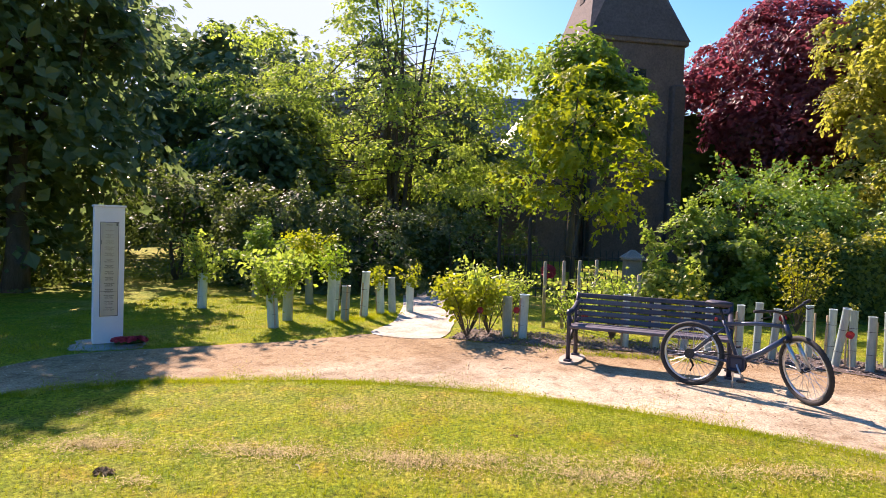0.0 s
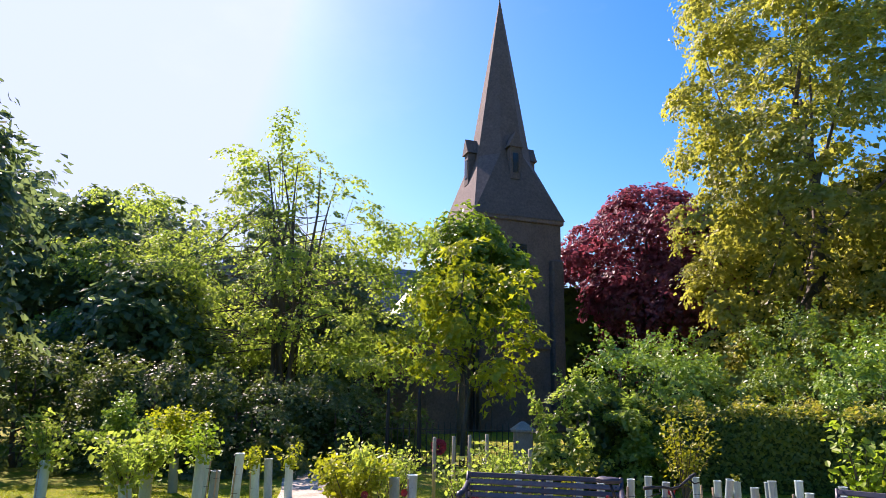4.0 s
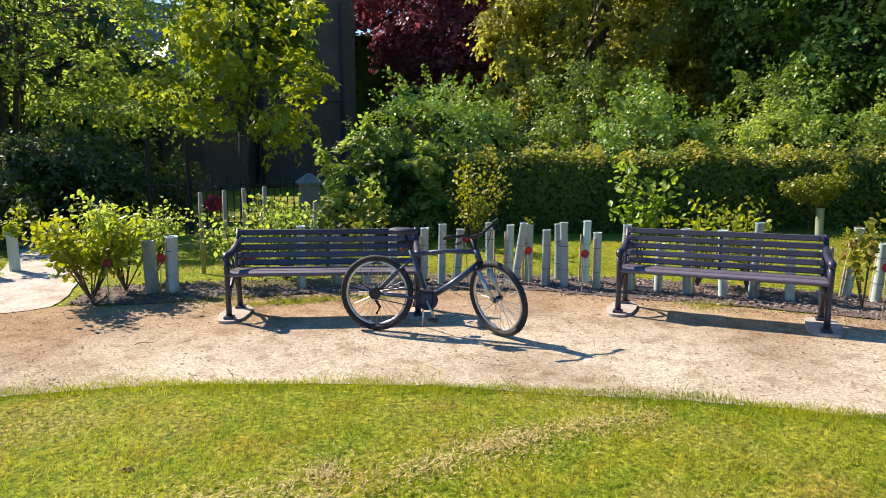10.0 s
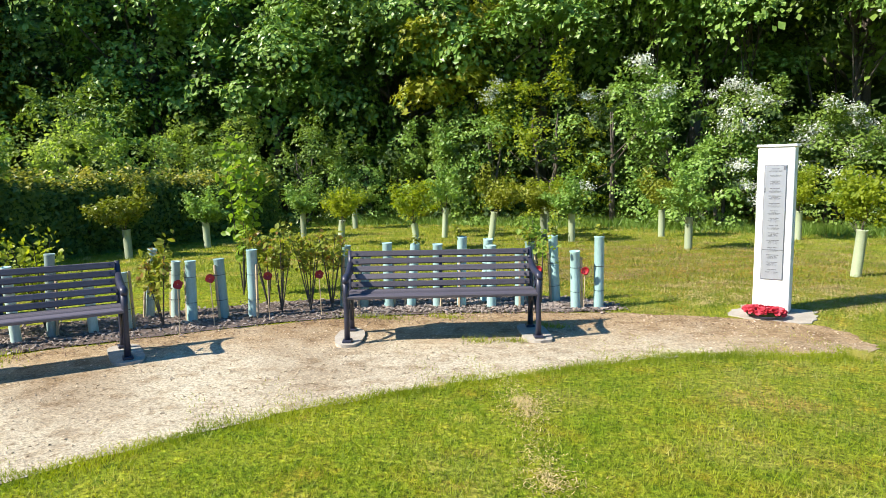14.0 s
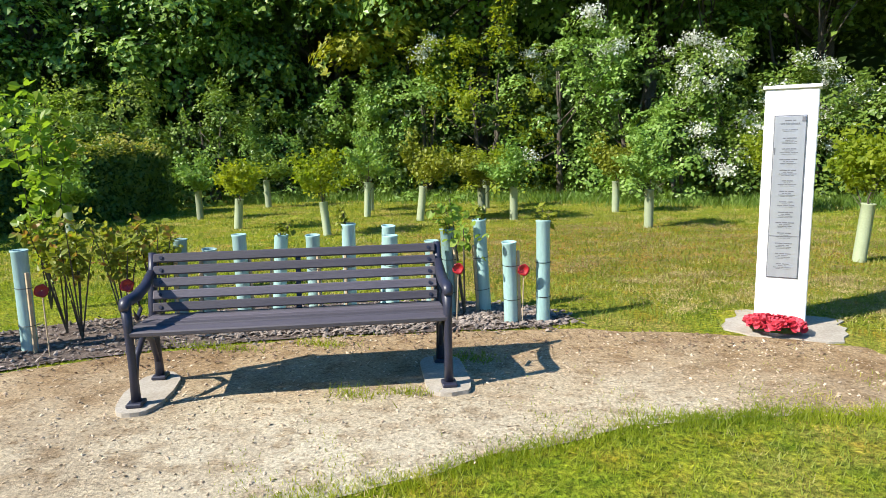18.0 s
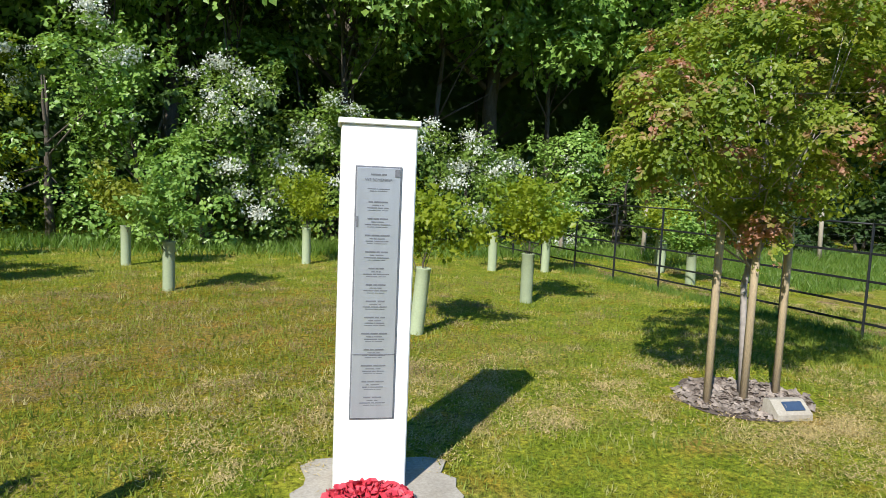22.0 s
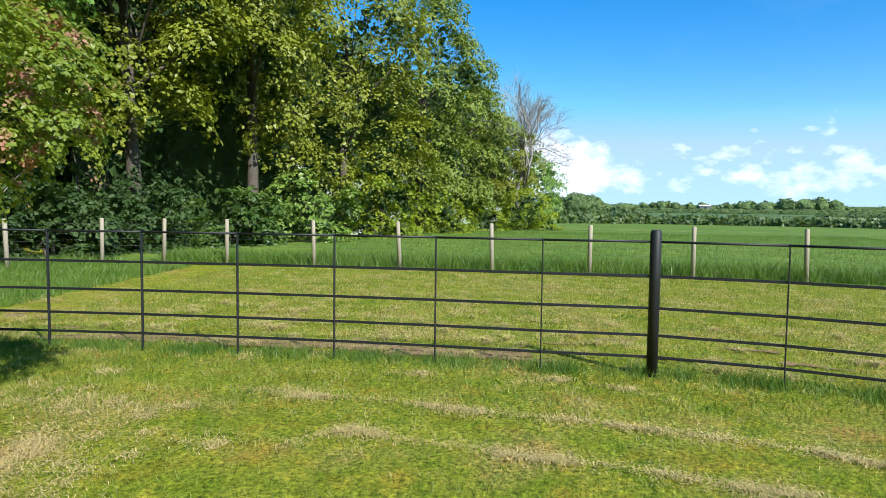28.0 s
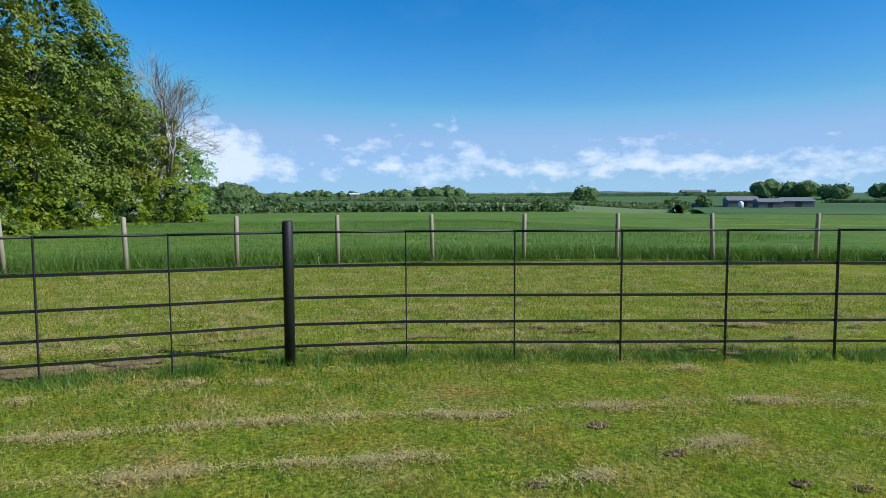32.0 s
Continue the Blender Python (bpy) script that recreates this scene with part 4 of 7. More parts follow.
def bench(m, label):
    t = thing("park_bench", m, label, "bench", "benches along the path")
    # seat frame ends: front leg, rear leg with back, arm, foot brace
    for s in (-1, 1):
        x = s * 0.86
        end = part("end_plate", boxed(x, 0.2, 0.44, 0.05, 0.05, 0.16, 0.008), IRON, t)
        prof = [
            ([(x, -0.23, 0.0), (x, -0.235, 0.2), (x, -0.245, 0.42), (x, -0.25, 0.565)], [0.030, 0.024, 0.026, 0.030]),
            ([(x, 0.20, 0.0), (x, 0.185, 0.16), (x, 0.16, 0.34), (x, 0.185, 0.48), (x, 0.225, 0.64), (x, 0.255, 0.765)], [0.030, 0.025, 0.028, 0.030, 0.028, 0.024]),
            ([(x, -0.285, 0.545), (x, -0.25, 0.578), (x, -0.08, 0.575), (x, 0.08, 0.60), (x, 0.20, 0.655)], [0.022, 0.030, 0.030, 0.028, 0.022]),
            ([(x, -0.24, 0.385), (x, 0.0, 0.375), (x, 0.19, 0.365)], [0.022, 0.022, 0.022]),
            ([(x, -0.235, 0.09), (x, -0.17, 0.25), (x, -0.02, 0.335), (x, 0.10, 0.27), (x, 0.185, 0.10)], [0.014, 0.016, 0.016, 0.016, 0.014]),
            ([(x, -0.10, 0.60), (x, -0.15, 0.52), (x, -0.10, 0.45), (x, -0.03, 0.49), (x, -0.06, 0.55)], [0.011] * 5),
        ]
        names = ("front_leg", "back_leg", "armrest", "seat_rail", "brace", "scroll")
        for nm, (pp, rr) in zip(names, prof):
            v, f = sweep(pp, rr, 8)
            v[:, 0] = x + (v[:, 0] - x) * (0.95 if nm in ("front_leg", "back_leg") else 1.15)
            child(nm, raw_mesh(nm, v, f, IRON, True), end)
        part("foot", boxed(x, -0.235, 0.012, 0.085, 0.10, 0.024, 0.006), IRON, end)
        part("foot", boxed(x, 0.202, 0.012, 0.085, 0.10, 0.024, 0.006), IRON, end)
    for k in range(5):
        zz = 0.735 - k * 0.070
        yy = 0.225 - (0.735 - zz) * 0.32
        sl = part("back_slat", boxed(0, 0, 0, 1.69, 0.026, 0.054, 0.006), SLAT, t, m=pose(0, yy, zz, -17))
        for s in (-1, 1):
            v, f = sweep([(s * 0.80, -0.012, 0), (s * 0.80, -0.019, 0)], 0.011, 8)
            child("bolt", raw_mesh("bolt", v, f, IRON), sl)
    for k in range(5):
        yy = -0.225 + k * 0.088
        part("seat_slat", boxed(0, 0, 0, 1.72, 0.082, 0.032, 0.007), SLAT, t, m=pose(0, yy, 0.418 - k * 0.006 - (0.012 if k == 0 else 0), 8 if k == 0 else -3))
    part("middle_stay", boxed(0, 0.0, 0, 0.03, 0.02, 0.36, 0.004), IRON, t, m=pose(0, 0.195, 0.58, -17))
    return t


def on_pads(m):
    for s in (-1, 1):
        p = thing("concrete_pad", m @ pose(s * 0.86, -0.02, 0), "pale worn concrete pad set in the gravel under a bench leg", "concrete pad", "bench pads")
        rr = np.random.default_rng(7 + s)
        bm = bmesh.new()
        ex_ = 0.55 if s > 0 else 0.85
        vs = [bm.verts.new((math.copysign(abs(math.cos(a)) ** ex_, math.cos(a)) * (0.13 + 0.012 * rr.random()), math.copysign(abs(math.sin(a)) ** ex_, math.sin(a)) * (0.32 + 0.02 * rr.random()), 0.03)) for a in np.linspace(0, 6.2832, 25)[:-1]]
        bm.faces.new(vs)
        ex = bmesh.ops.extrude_edge_only(bm, edges=bm.edges[:])
        low = [v for v in ex["geom"] if isinstance(v, bmesh.types.BMVert)]
        bmesh.ops.translate(bm, vec=(0, 0, -0.05), verts=low)
        part("pad", bm, CONCRETE, p)


BENCHES = [(-5.17, -0.92, 77.7), (-3.95, 2.52, 49.3), (-0.977, 4.525, 20.9)]
b1 = bench(pose(*BENCHES[0][:2], 0.03, 0, 0, BENCHES[0][2]), "dark navy iron and slat park bench behind a parked bicycle")
b2 = copy_thing(b1, pose(*BENCHES[1][:2], 0.03, 0, 0, BENCHES[1][2]))
tagged(b2, "dark navy park bench with purple-grey slats on gravel before tree shelters")
b3 = copy_thing(b1, pose(*BENCHES[2][:2], 0.03, 0, 0, BENCHES[2][2]))
tagged(b3, "sunlit purple-grey slatted park bench near the white memorial pillar")
for b in BENCHES:
    on_pads(pose(b[0], b[1], 0, 0, 0, b[2]))

# ---- pillars ----


def pillar(m, label, words=True):
    t = thing("memorial_pillar", m, label, "memorial", "white memorial pillars")
    part("shaft", boxed(0, 0.125, 0.86, 0.345, 0.25, 1.72, 0.006), RENDER_WHITE, t)
    part("cap", boxed(0, 0.125, 1.733, 0.375, 0.28, 0.026, 0.004), RENDER_WHITE, t)
    part("plaque_frame", boxed(0, -0.003, 0.94, 0.212, 0.008, 1.19, 0.002), GREYINK, t)
    part("plaque", boxed(0, -0.008, 0.94, 0.198, 0.008, 1.175, 0.002), STEEL, t, "brushed grey metal plaque with a list of engraved names")
    part("stain", boxed(0.085, -0.0135, 1.505, 0.022, 0.002, 0.035), GREYINK, t)
    part("stain", boxed(-0.093, -0.0135, 1.28, 0.009, 0.002, 0.05), GREYINK, t)
    part("joint", boxed(0, -0.0135, 0.66, 0.196, 0.002, 0.004), GREYINK, t)
    y = -0.0135
    if words:
        for txt, size, zz in (("WE REMEMBER", 0.019, 1.472),):
            cu = bpy.data.curves.new("heading", "FONT")
            cu.body, cu.size, cu.align_x, cu.align_y, cu.extrude = txt, size, "CENTER", "CENTER", 0.0005
            cu.materials.append(GREYINK)
            o = new("heading", cu)
            o.parent = t
            o.matrix_basis = pose(0, y, zz, 90)
    rr = np.random.default_rng(5)

    def words_line(zz, total, h, mat, name):
        """A line of unreadable words: one bar for each."""
        cuts = [0.0] + sorted(0.25 + 0.5 * rr.random(2)) + [1.0]
        for p0, p1 in zip(cuts[:-1], cuts[1:]):
            if (p1 - p0) * total > 0.006:
                part(name, boxed((p0 + p1) / 2 * total - total / 2, y, zz, (p1 - p0) * total - 0.004, 0.001, h), mat, t)

    words_line(1.497, 0.075, 0.007, GREYINK, "text_line")
    words_line(1.432, 0.105, 0.003, GREYINK, "text_line")
    words_line(1.422, 0.085, 0.003, GREYINK, "text_line")
    zz = 1.372
    for k in range(13):
        w = 0.07 + 0.055 * rr.random()
        words_line(zz, w, 0.006, GREYINK, "name_line")
        words_line(zz - 0.0145, w * 0.62, 0.004, GREYINK, "text_line")
        words_line(zz - 0.0265, 0.095 + 0.03 * rr.random(), 0.004, GREYINK, "text_line")
        words_line(zz - 0.0375, 0.08 + 0.02 * rr.random(), 0.0022, GREYINK, "text_line")
        zz -= 0.0765
    return t


pillar_m = pose(2.045, 6.355, 0.02, 0, 0, -15.8)
pillar(pillar_m, "tall white rendered memorial pillar with a grey metal plaque of names")
pillar1_m = pose(-4.29, -7.21, 0.02, 0, 0, 133) @ Matrix.Scale(0.945, 4)
pillar(pillar1_m, "tall white memorial pillar in tree shade with a dark plaque", False)


def base_slab(m):
    s = thing("concrete_slab", m, "pale concrete slab under the memorial pillar, ragged at the edge", "slab", "pillar slabs")
    rr = np.random.default_rng(21)
    bm = bmesh.new()
    out = []
    for k in range(28):
        a = 2 * math.pi * k / 28
        q = 0.38 / max(abs(math.cos(a)), abs(math.sin(a))) ** 0.8 * (1 + 0.05 * rr.normal())
        out.append(bm.verts.new((q * math.cos(a), q * math.sin(a), 0.012)))
    bm.faces.new(out)
    ex = bmesh.ops.extrude_edge_only(bm, edges=bm.edges[:])
    bmesh.ops.translate(bm, vec=(0, 0, -0.04), verts=[v for v in ex["geom"] if isinstance(v, bmesh.types.BMVert)])
    part("slab", bm, CONCRETE, s)


base_slab(pose(2.08, 6.34, 0.0, 0, 0, -15.8))
base_slab(pose(-4.31, -7.22, 0.0, 0, 0, 126))


def wreath(m, label, r=0.145, stand=0.0):
    """A ring of paper poppies."""
    t = thing("poppy_wreath", m, label, "wreath", "poppy wreaths")
    rr = np.random.default_rng(31)
    a = np.linspace(0, 2 * np.pi, 22, endpoint=False)
    v, f = sweep(np.stack([np.cos(a) * r, np.sin(a) * r, np.full(22, 0.03)], 1), 0.028, 6, True)
    child("ring", raw_mesh("ring", v, f, LF_DARK, True), t)
    me = None
    for k in range(210):
        aa = rr.random() * 6.283
        bb = rr.random() * math.pi
        q = r + math.cos(bb) * 0.045
        if me is None:
            vv, ff = [], []
            for p in range(4):
                c = len(vv)
                th = p * math.pi / 2
                for d, w, h in ((0, 0, 0), (0.021, -0.021, 0.012), (0.033, 0, 0.016), (0.021, 0.021, 0.012)):
                    vv.append((math.cos(th) * d - math.sin(th) * w, math.sin(th) * d + math.cos(th) * w, h + 0.002 * p))
                ff.append((c, c + 1, c + 2, c + 3))
            me = raw_mesh("poppy", vv, [np.array(ff)], WREATHRED)
        child("poppy", me, t, "", pose(math.cos(aa) * q, math.sin(aa) * q, 0.035 + math.sin(bb) * 0.035, rr.normal() * 35, rr.normal() * 35, rr.random() * 360))
    return t


wreath(pillar_m @ pose(-0.02, -0.25, 0.004, -6), "red poppy wreath laid at the foot of the white pillar")
wreath(pillar1_m @ pose(0.22, -0.22, 0.01, -10), "red poppy wreath on the ground by the shaded pillar")

# dry clippings left in streaks on the lawn


def clippings(name, lines, n, width, label, mat=None, rise=0.014):
    """Straw lying in loose rows."""
    P = []
    for ln in lines:
        L = spline(ln, 8) if len(ln) > 2 else np.linspace(ln[0], ln[-1], 8)
        d = np.cumsum(np.r_[0, np.linalg.norm(np.diff(L, axis=0), axis=1)])
        m = int(0.5 * n * d[-1])
        s = rng.random(m) * d[-1]
        s += 0.25 * np.sin(s * 5.0) + 0.15 * np.sin(s * 11.0)
        P.append(np.stack([np.interp(s, d, L[:, 0]), np.interp(s, d, L[:, 1])], 1) + rng.normal(size=(m, 2)) * width * (0.4 + 1.3 * rng.random((m, 1)) ** 2))
    P = np.concatenate(P)
    k = len(P)
    a = rng.random(k) * 6.283
    ln_ = 0.006 + 0.016 * rng.random(k)
    D = np.stack([np.cos(a) * ln_, np.sin(a) * ln_, rng.normal(size=k) * 0.006], 1)
    S = np.stack([-np.sin(a) * 0.0028, np.cos(a) * 0.0028, np.zeros(k)], 1)
    C = np.c_[P, 0.010 + rise * rng.random(k)]
    V = np.stack([C - D - S, C - D + S, C + D], 1).reshape(-1, 3)
    ob = child(name, raw_mesh(name, V, [np.arange(3 * k).reshape(-1, 3)], mat or STRAW))
    return tagged(ob, label, "clippings", "", "stuff")


STREAKS = [[(6.6, 5.2), (6.44, 4.6), (6.37, 4.0), (6.18, 3.5), (6.06, 3.09), (5.91, 2.45), (5.75, 2.04), (5.6, 1.6), (5.41, 1.17), (5.14, 0.74), (5.09, 0.23), (4.83, -0.28), (4.55, -1.05), (4.04, -1.81)], [(5.31, 4.57), (5.65, 4.2), (5.51, 3.83), (5.39, 3.45), (5.25, 3.06), (5.17, 2.7), (5.02, 2.26), (4.83, 1.83), (4.73, 1.49), (4.54, 1.43)], [(4.13, 1.29), (4.08, 1.02), (4.0, 0.74)], [(4.09, 0.36), (4.07, 0.05), (4.0, -0.3), (3.88, -0.67)], [(6.91, 2.93), (7.06, 2.69), (7.07, 2.51)], [(6.93, 2.27), (6.79, 1.98)], [(5.53, -1.13), (5.44, -1.32), (5.37, -1.52)], [(3.73, -1.16), (3.5, -1.3)], [(6.06, 5.71), (6.14, 5.48)], [(5.38, 5.28), (5.34, 4.97)], [(7.0, 6.62), (7.1, 6.5)], [(7.21, 4.1), (7.21, 3.74)]]
clippings("dry_clippings", STREAKS, 2300, 0.08, "pale dry grass clippings lying in streaks on the lawn")
clippings("weathered_clippings", STREAKS, 1300, 0.05, "brown weathered clippings clotted along the streaks", HAY, 0.022)
TUFTS = []
for k in range(260):
    a, q = rng.random() * 6.283, 2.6 * math.sqrt(rng.random())
    c = np.array([1.6 + q * math.cos(a) * 1.3, 10.2 + q * math.sin(a)])
    d = np.array([0.1 + 0.2 * rng.random(), 0.12 * rng.normal()])
    TUFTS.append([tuple(c - d), tuple(c + d)])
for k in range(640):
    c = np.array([-4 + 10.5 * rng.random(), 6.9 + 7.5 * rng.random()]) if k < 240 else np.array([8.6 + 7.5 * rng.random(), -9 + 15 * rng.random()])
    if 3.0 < c[0] < 5.9 and c[1] < 7.6:
        continue
    d = np.array([0.1 + 0.25 * rng.random(), 0.12 * rng.normal()])
    TUFTS.append([tuple(c - d), tuple(c + d)])
BROWNED = [q for q in TUFTS if q[0][0] < 7]
clippings("browned_clippings", BROWNED, 560, 0.12, "thin brown dead clippings strewn over the dry lawn", DEADHAY, 0.02)
clippings("scattered_clippings", [q for q in TUFTS if q[0][0] >= 7], 420, 0.11, "small heaps of dry clippings scattered on the mown grass")
WORN = [[(-1.5, -3.41), (-1.59, -1.7), (-1.82, -0.94), (-2.05, -0.2), (-2.09, 0.55)], [(-1.03, -5.5), (-1.18, -5.12), (-1.28, -4.88), (-1.36, -4.28), (-1.45, -3.73), (-1.6, -2.82), (-1.76, -2.08), (-1.95, -1.3)], [(4.3, 6.2), (4.9, 6.1), (5.6, 6.2)], [(5.7, 6.5), (5.2, 6.04), (4.86, 5.92)]]
clippings("worn_grass", WORN, 2900, 0.12, "thin dry worn grass on the lawn")
DRYSPOTS = []
rr = np.random.default_rng(31)
for q in range(150):
    if q < 70:
        a, d = rr.random() * 6.283, 0.75 + 0.55 * rr.random()
        c = np.array([5.1 + math.cos(a) * d, 6.7 + math.sin(a) * d])
    else:
        c = np.array([1.0 + 3.2 * rr.random(), 6.7 + 1.6 * rr.random()])
    g = np.array([0.08 + 0.15 * rr.random(), 0.08 * rr.normal()])
    DRYSPOTS.append([tuple(c - g), tuple(c + g)])
clippings("dry_spots", DRYSPOTS, 900, 0.09, "dry straw showing in the thin grass round the young tree")
clippings("worn_streak", [[(-0.15, 3.45), (-0.07, 3.28), (0.11, 2.98), (0.25, 2.51), (0.35, 2.21), (0.48, 1.85)], [(-1.82, -5.6), (-1.8, -5.5)], [(-2.55, -3.75), (-2.55, -3.6)], [(-0.69, -4.5), (-0.77, -4.26)]], 1900, 0.085, "thin line of dry worn grass across the lawn")


def soil_clod(x, y, r, seed):
    """A crumbled lump of earth: angular crumbs heaped on one another."""
    rr = np.random.default_rng(seed)
    k = 70
    q = r * np.sqrt(rr.random(k))
    a = rr.random(k) * 6.283
    C = np.stack([np.cos(a) * q * 1.5, np.sin(a) * q, 0.012 + (1 - q / r) * r * 0.45 * rr.random(k)], 1)
    D = rr.normal(size=(k, 6, 3)) * 0.15 + np.array([(1, 0, 0), (0, 1, 0), (-1, 0, 0), (0, -1, 0), (0, 0, 0.8), (0, 0, -0.8)])
    r *= 0.68
    V = (C[:, None] * 0.68 + D * (r * (0.12 + 0.2 * rr.random((k, 1, 1))))).reshape(-1, 3)
    i = np.arange(k)[:, None] * 6
    F = np.concatenate([i + np.array([f]) for f in ((0, 1, 4), (1, 2, 4), (2, 3, 4), (3, 0, 4), (1, 0, 5), (2, 1, 5), (3, 2, 5), (0, 3, 5))])
    ob = child("soil_clod", raw_mesh("soil_clod", V, [F], CLOD), None, "", pose(x, y, 0, rz=70))
    tagged(ob, "small crumbled clod of dark earth on the lawn", "soil", "clods of earth on the lawn")


for k, (x, y, r) in enumerate([(4.63, 0.24, 0.085), (5.13, 0.70, 0.07), (4.03, 0.16, 0.07), (4.09, 1.17, 0.06), (3.40, -0.10, 0.06), (3.20, -0.33, 0.055), (-0.85, -4.54, 0.075), (-2.25, -2.2, 0.03)]):
    soil_clod(x, y, r, 40 + k)
for x, y, rz, ln in ((-1.2, -3.46, 40, 0.05), (-4.5, -2.44, 100, 0.07)):
    v, f = sweep([(-ln, 0, 0.018), (-ln * 0.2, ln * 0.16, 0.03), (ln, 0, 0.02)], [0.003, 0.004, 0.002], 5)
    tagged(child("dead_twig", raw_mesh("dead_twig", v, f, OLDWOOD), None, "", pose(x, y, 0, rz=rz)), "short dry twig lying on the ground", "twig")

# ---- iron fence ----
FENCE = [(8.2, 16.1), (8.2, 15.05), (8.2, 14.0), (8.2, 12.95), (8.2, 11.9), (8.2, 10.88), (8.19, 9.85), (8.16, 8.8), (8.11, 7.76), (8.03, 6.72), (7.92, 5.68), (7.79, 4.66), (7.63, 3.64), (7.44, 2.63), (7.29, 1.62), (6.9, 0.60), (6.41, -0.31), (5.92, -1.20), (5.44, -2.08), (4.94, -3.01), (4.43, -3.92), (3.86, -4.79), (3.22, -5.60), (2.50, -6.35), (1.72, -7.02), (0.88, -7.62)]
iron_fence = thing("estate_fence", pose(0, 0, 0), "black iron estate fence with five rails round the lawn", "fence")
for k, (x, y) in enumerate(FENCE):
    if abs(y - 1.62) < 0.01:
        v, f = sweep([(x, y, -0.05), (x, y, 1.335), (x, y, 1.355)], [0.050, 0.050, 0.038], 16)
        child("main_post", raw_mesh("main_post", v, f, BLACK, True), iron_fence, "thick round black post")
    else:
        a = FENCE[max(k - 1, 0)]
        b = FENCE[min(k + 1, len(FENCE) - 1)]
        yaw = math.degrees(math.atan2(b[1] - a[1], b[0] - a[0]))
        part("post", boxed(0, 0, 0.60, 0.012, 0.038, 1.32, 0.003), BLACK, iron_fence, m=pose(x, y, 0, rz=yaw))
for k in range(len(FENCE) - 1):
    (x0, y0), (x1, y1) = FENCE[k], FENCE[k + 1]
    L0 = math.hypot(x1 - x0, y1 - y0)
    yaw = math.degrees(math.atan2(y1 - y0, x1 - x0))
    for zz in (0.18, 0.382, 0.634, 0.93):
        part("rail", boxed(L0 / 2, 0, 0, L0 + 0.004, 0.009, 0.026, 0.002), BLACK, iron_fence, m=pose(x0, y0, zz, rz=yaw))
    v, f = sweep([(0, 0, 0), (L0, 0, 0)], 0.011, 8)
    child("top_rail", raw_mesh("top_rail", v, f, BLACK, True), iron_fence, "", pose(x0, y0, 1.245, rz=yaw))

# post and wire fence along the field
wire_fence = thing("post_and_wire_fence", pose(0, 0, 0), "pale wooden posts with thin wire mesh along the field", "fence")
rng = np.random.default_rng(3)
for x, y in POSTS + [(17.5, 12.3), (15.6, 13.4), (13.6, 14.0), (11.4, 14.7), (9.6, 15.3)]:
    v, f = sweep([(0, 0, -0.1), (0, 0, 1.16), (0, 0, 1.18)], [0.055, 0.05, 0.04], 8)
    child("post", raw_mesh("post", v, f, OLDWOOD, True), wire_fence, "", pose(x, y, 0, rng.normal() * 1.5, rng.normal() * 1.5))
line = [(9.6, 15.3), (11.4, 14.7), (13.6, 14.0), (15.6, 13.4), (17.5, 12.3)] + POSTS
for zz in (0.12, 0.3, 0.48, 0.66, 0.82, 1.05):
    v, f = sweep([(x, y, zz) for x, y in line], 0.0018, 4)
    child("wire", raw_mesh("wire", v, f, DARKWIRE), wire_fence)

# ---- tree shelters by the path ----


def shelter_mesh(r, h, mat, name):
    a = np.linspace(0, 2 * np.pi, 14, endpoint=False)
    pr = [(r, 0.0), (r * 0.99, h * 0.5), (r, h - 0.012), (r * 1.12, h), (r * 1.04, h + 0.004), (r * 0.92, h - 0.02), (r * 0.92, 0.02)]
    V = np.concatenate([np.stack([np.cos(a) * q, np.sin(a) * q, np.full(14, zz)], 1) for q, zz in pr])
    F = []
    for i in range(len(pr) - 1):
        for j in range(14):
            F.append((i * 14 + j, i * 14 + (j + 1) % 14, (i + 1) * 14 + (j + 1) % 14, (i + 1) * 14 + j))
    return raw_mesh(name, V, [np.array(F)], mat, True)


SH_H = 0.66
M_TUBE = shelter_mesh(0.046, SH_H, TUBE, "tube")
M_TUBEB = shelter_mesh(0.054, SH_H, TUBEBLUE, "tube")
M_SPLIT = shelter_mesh(0.066, SH_H, TUBE, "tube")
M_WIDE = shelter_mesh(0.08, SH_H, TUBE, "tube")
bm = boxed(0.068, 0, 0.27, 0.022, 0.022, 0.62, 0.002)
M_STAKE = bpy.data.meshes.new("stake")
bm.to_mesh(M_STAKE)
bm.free()
M_STAKE.materials.append(STAKE)
v, f = sweep([(math.cos(q) * 0.070 + 0.012, math.sin(q) * 0.058, 0) for q in np.linspace(0, 6.283, 14)[:-1]], 0.0025, 4, True)
M_TIE = raw_mesh("tie", v, f, BLACK)


def sprig(rng, n, r, h0, h1, leaf, mat, parent, stem=0.006, foot_z=None, shape="diamond"):
    """A young plant: thin stems and leaves on a parent."""
    P = []
    cnt = min(14 if r > 0.38 else 6, max(2, n // 34))
    foot = np.array([0, 0, max(0.0, h0 - 0.1) if foot_z is None else foot_z])
    for k in range(cnt):
        a = rng.random() * 6.283
        q = r * (0.25 + 0.75 * rng.random())
        tip = np.array([math.cos(a) * q, math.sin(a) * q, h0 + (h1 - h0) * (0.35 + 0.65 * rng.random())])
        mid = foot * 0.4 + tip * 0.6 + np.array([0, 0, 0.05])
        v, f = sweep([foot, mid, tip], [stem, stem * 0.7, stem * 0.3], 4)
        child("stem", raw_mesh("stem", v, f, BARK), parent)
        t = rng.random((n // cnt, 1)) ** 0.6
        st = np.array([0, 0, h0]) if foot_z is not None else foot
        P.append(st + (tip - st) * (0.1 + 0.95 * t) + rng.normal(size=(n // cnt, 3)) * min(0.085, r * 0.2))
    child("foliage", leaf_mesh("foliage", np.concatenate(P), leaf, rng, mat, 0.9, shape=shape), parent)


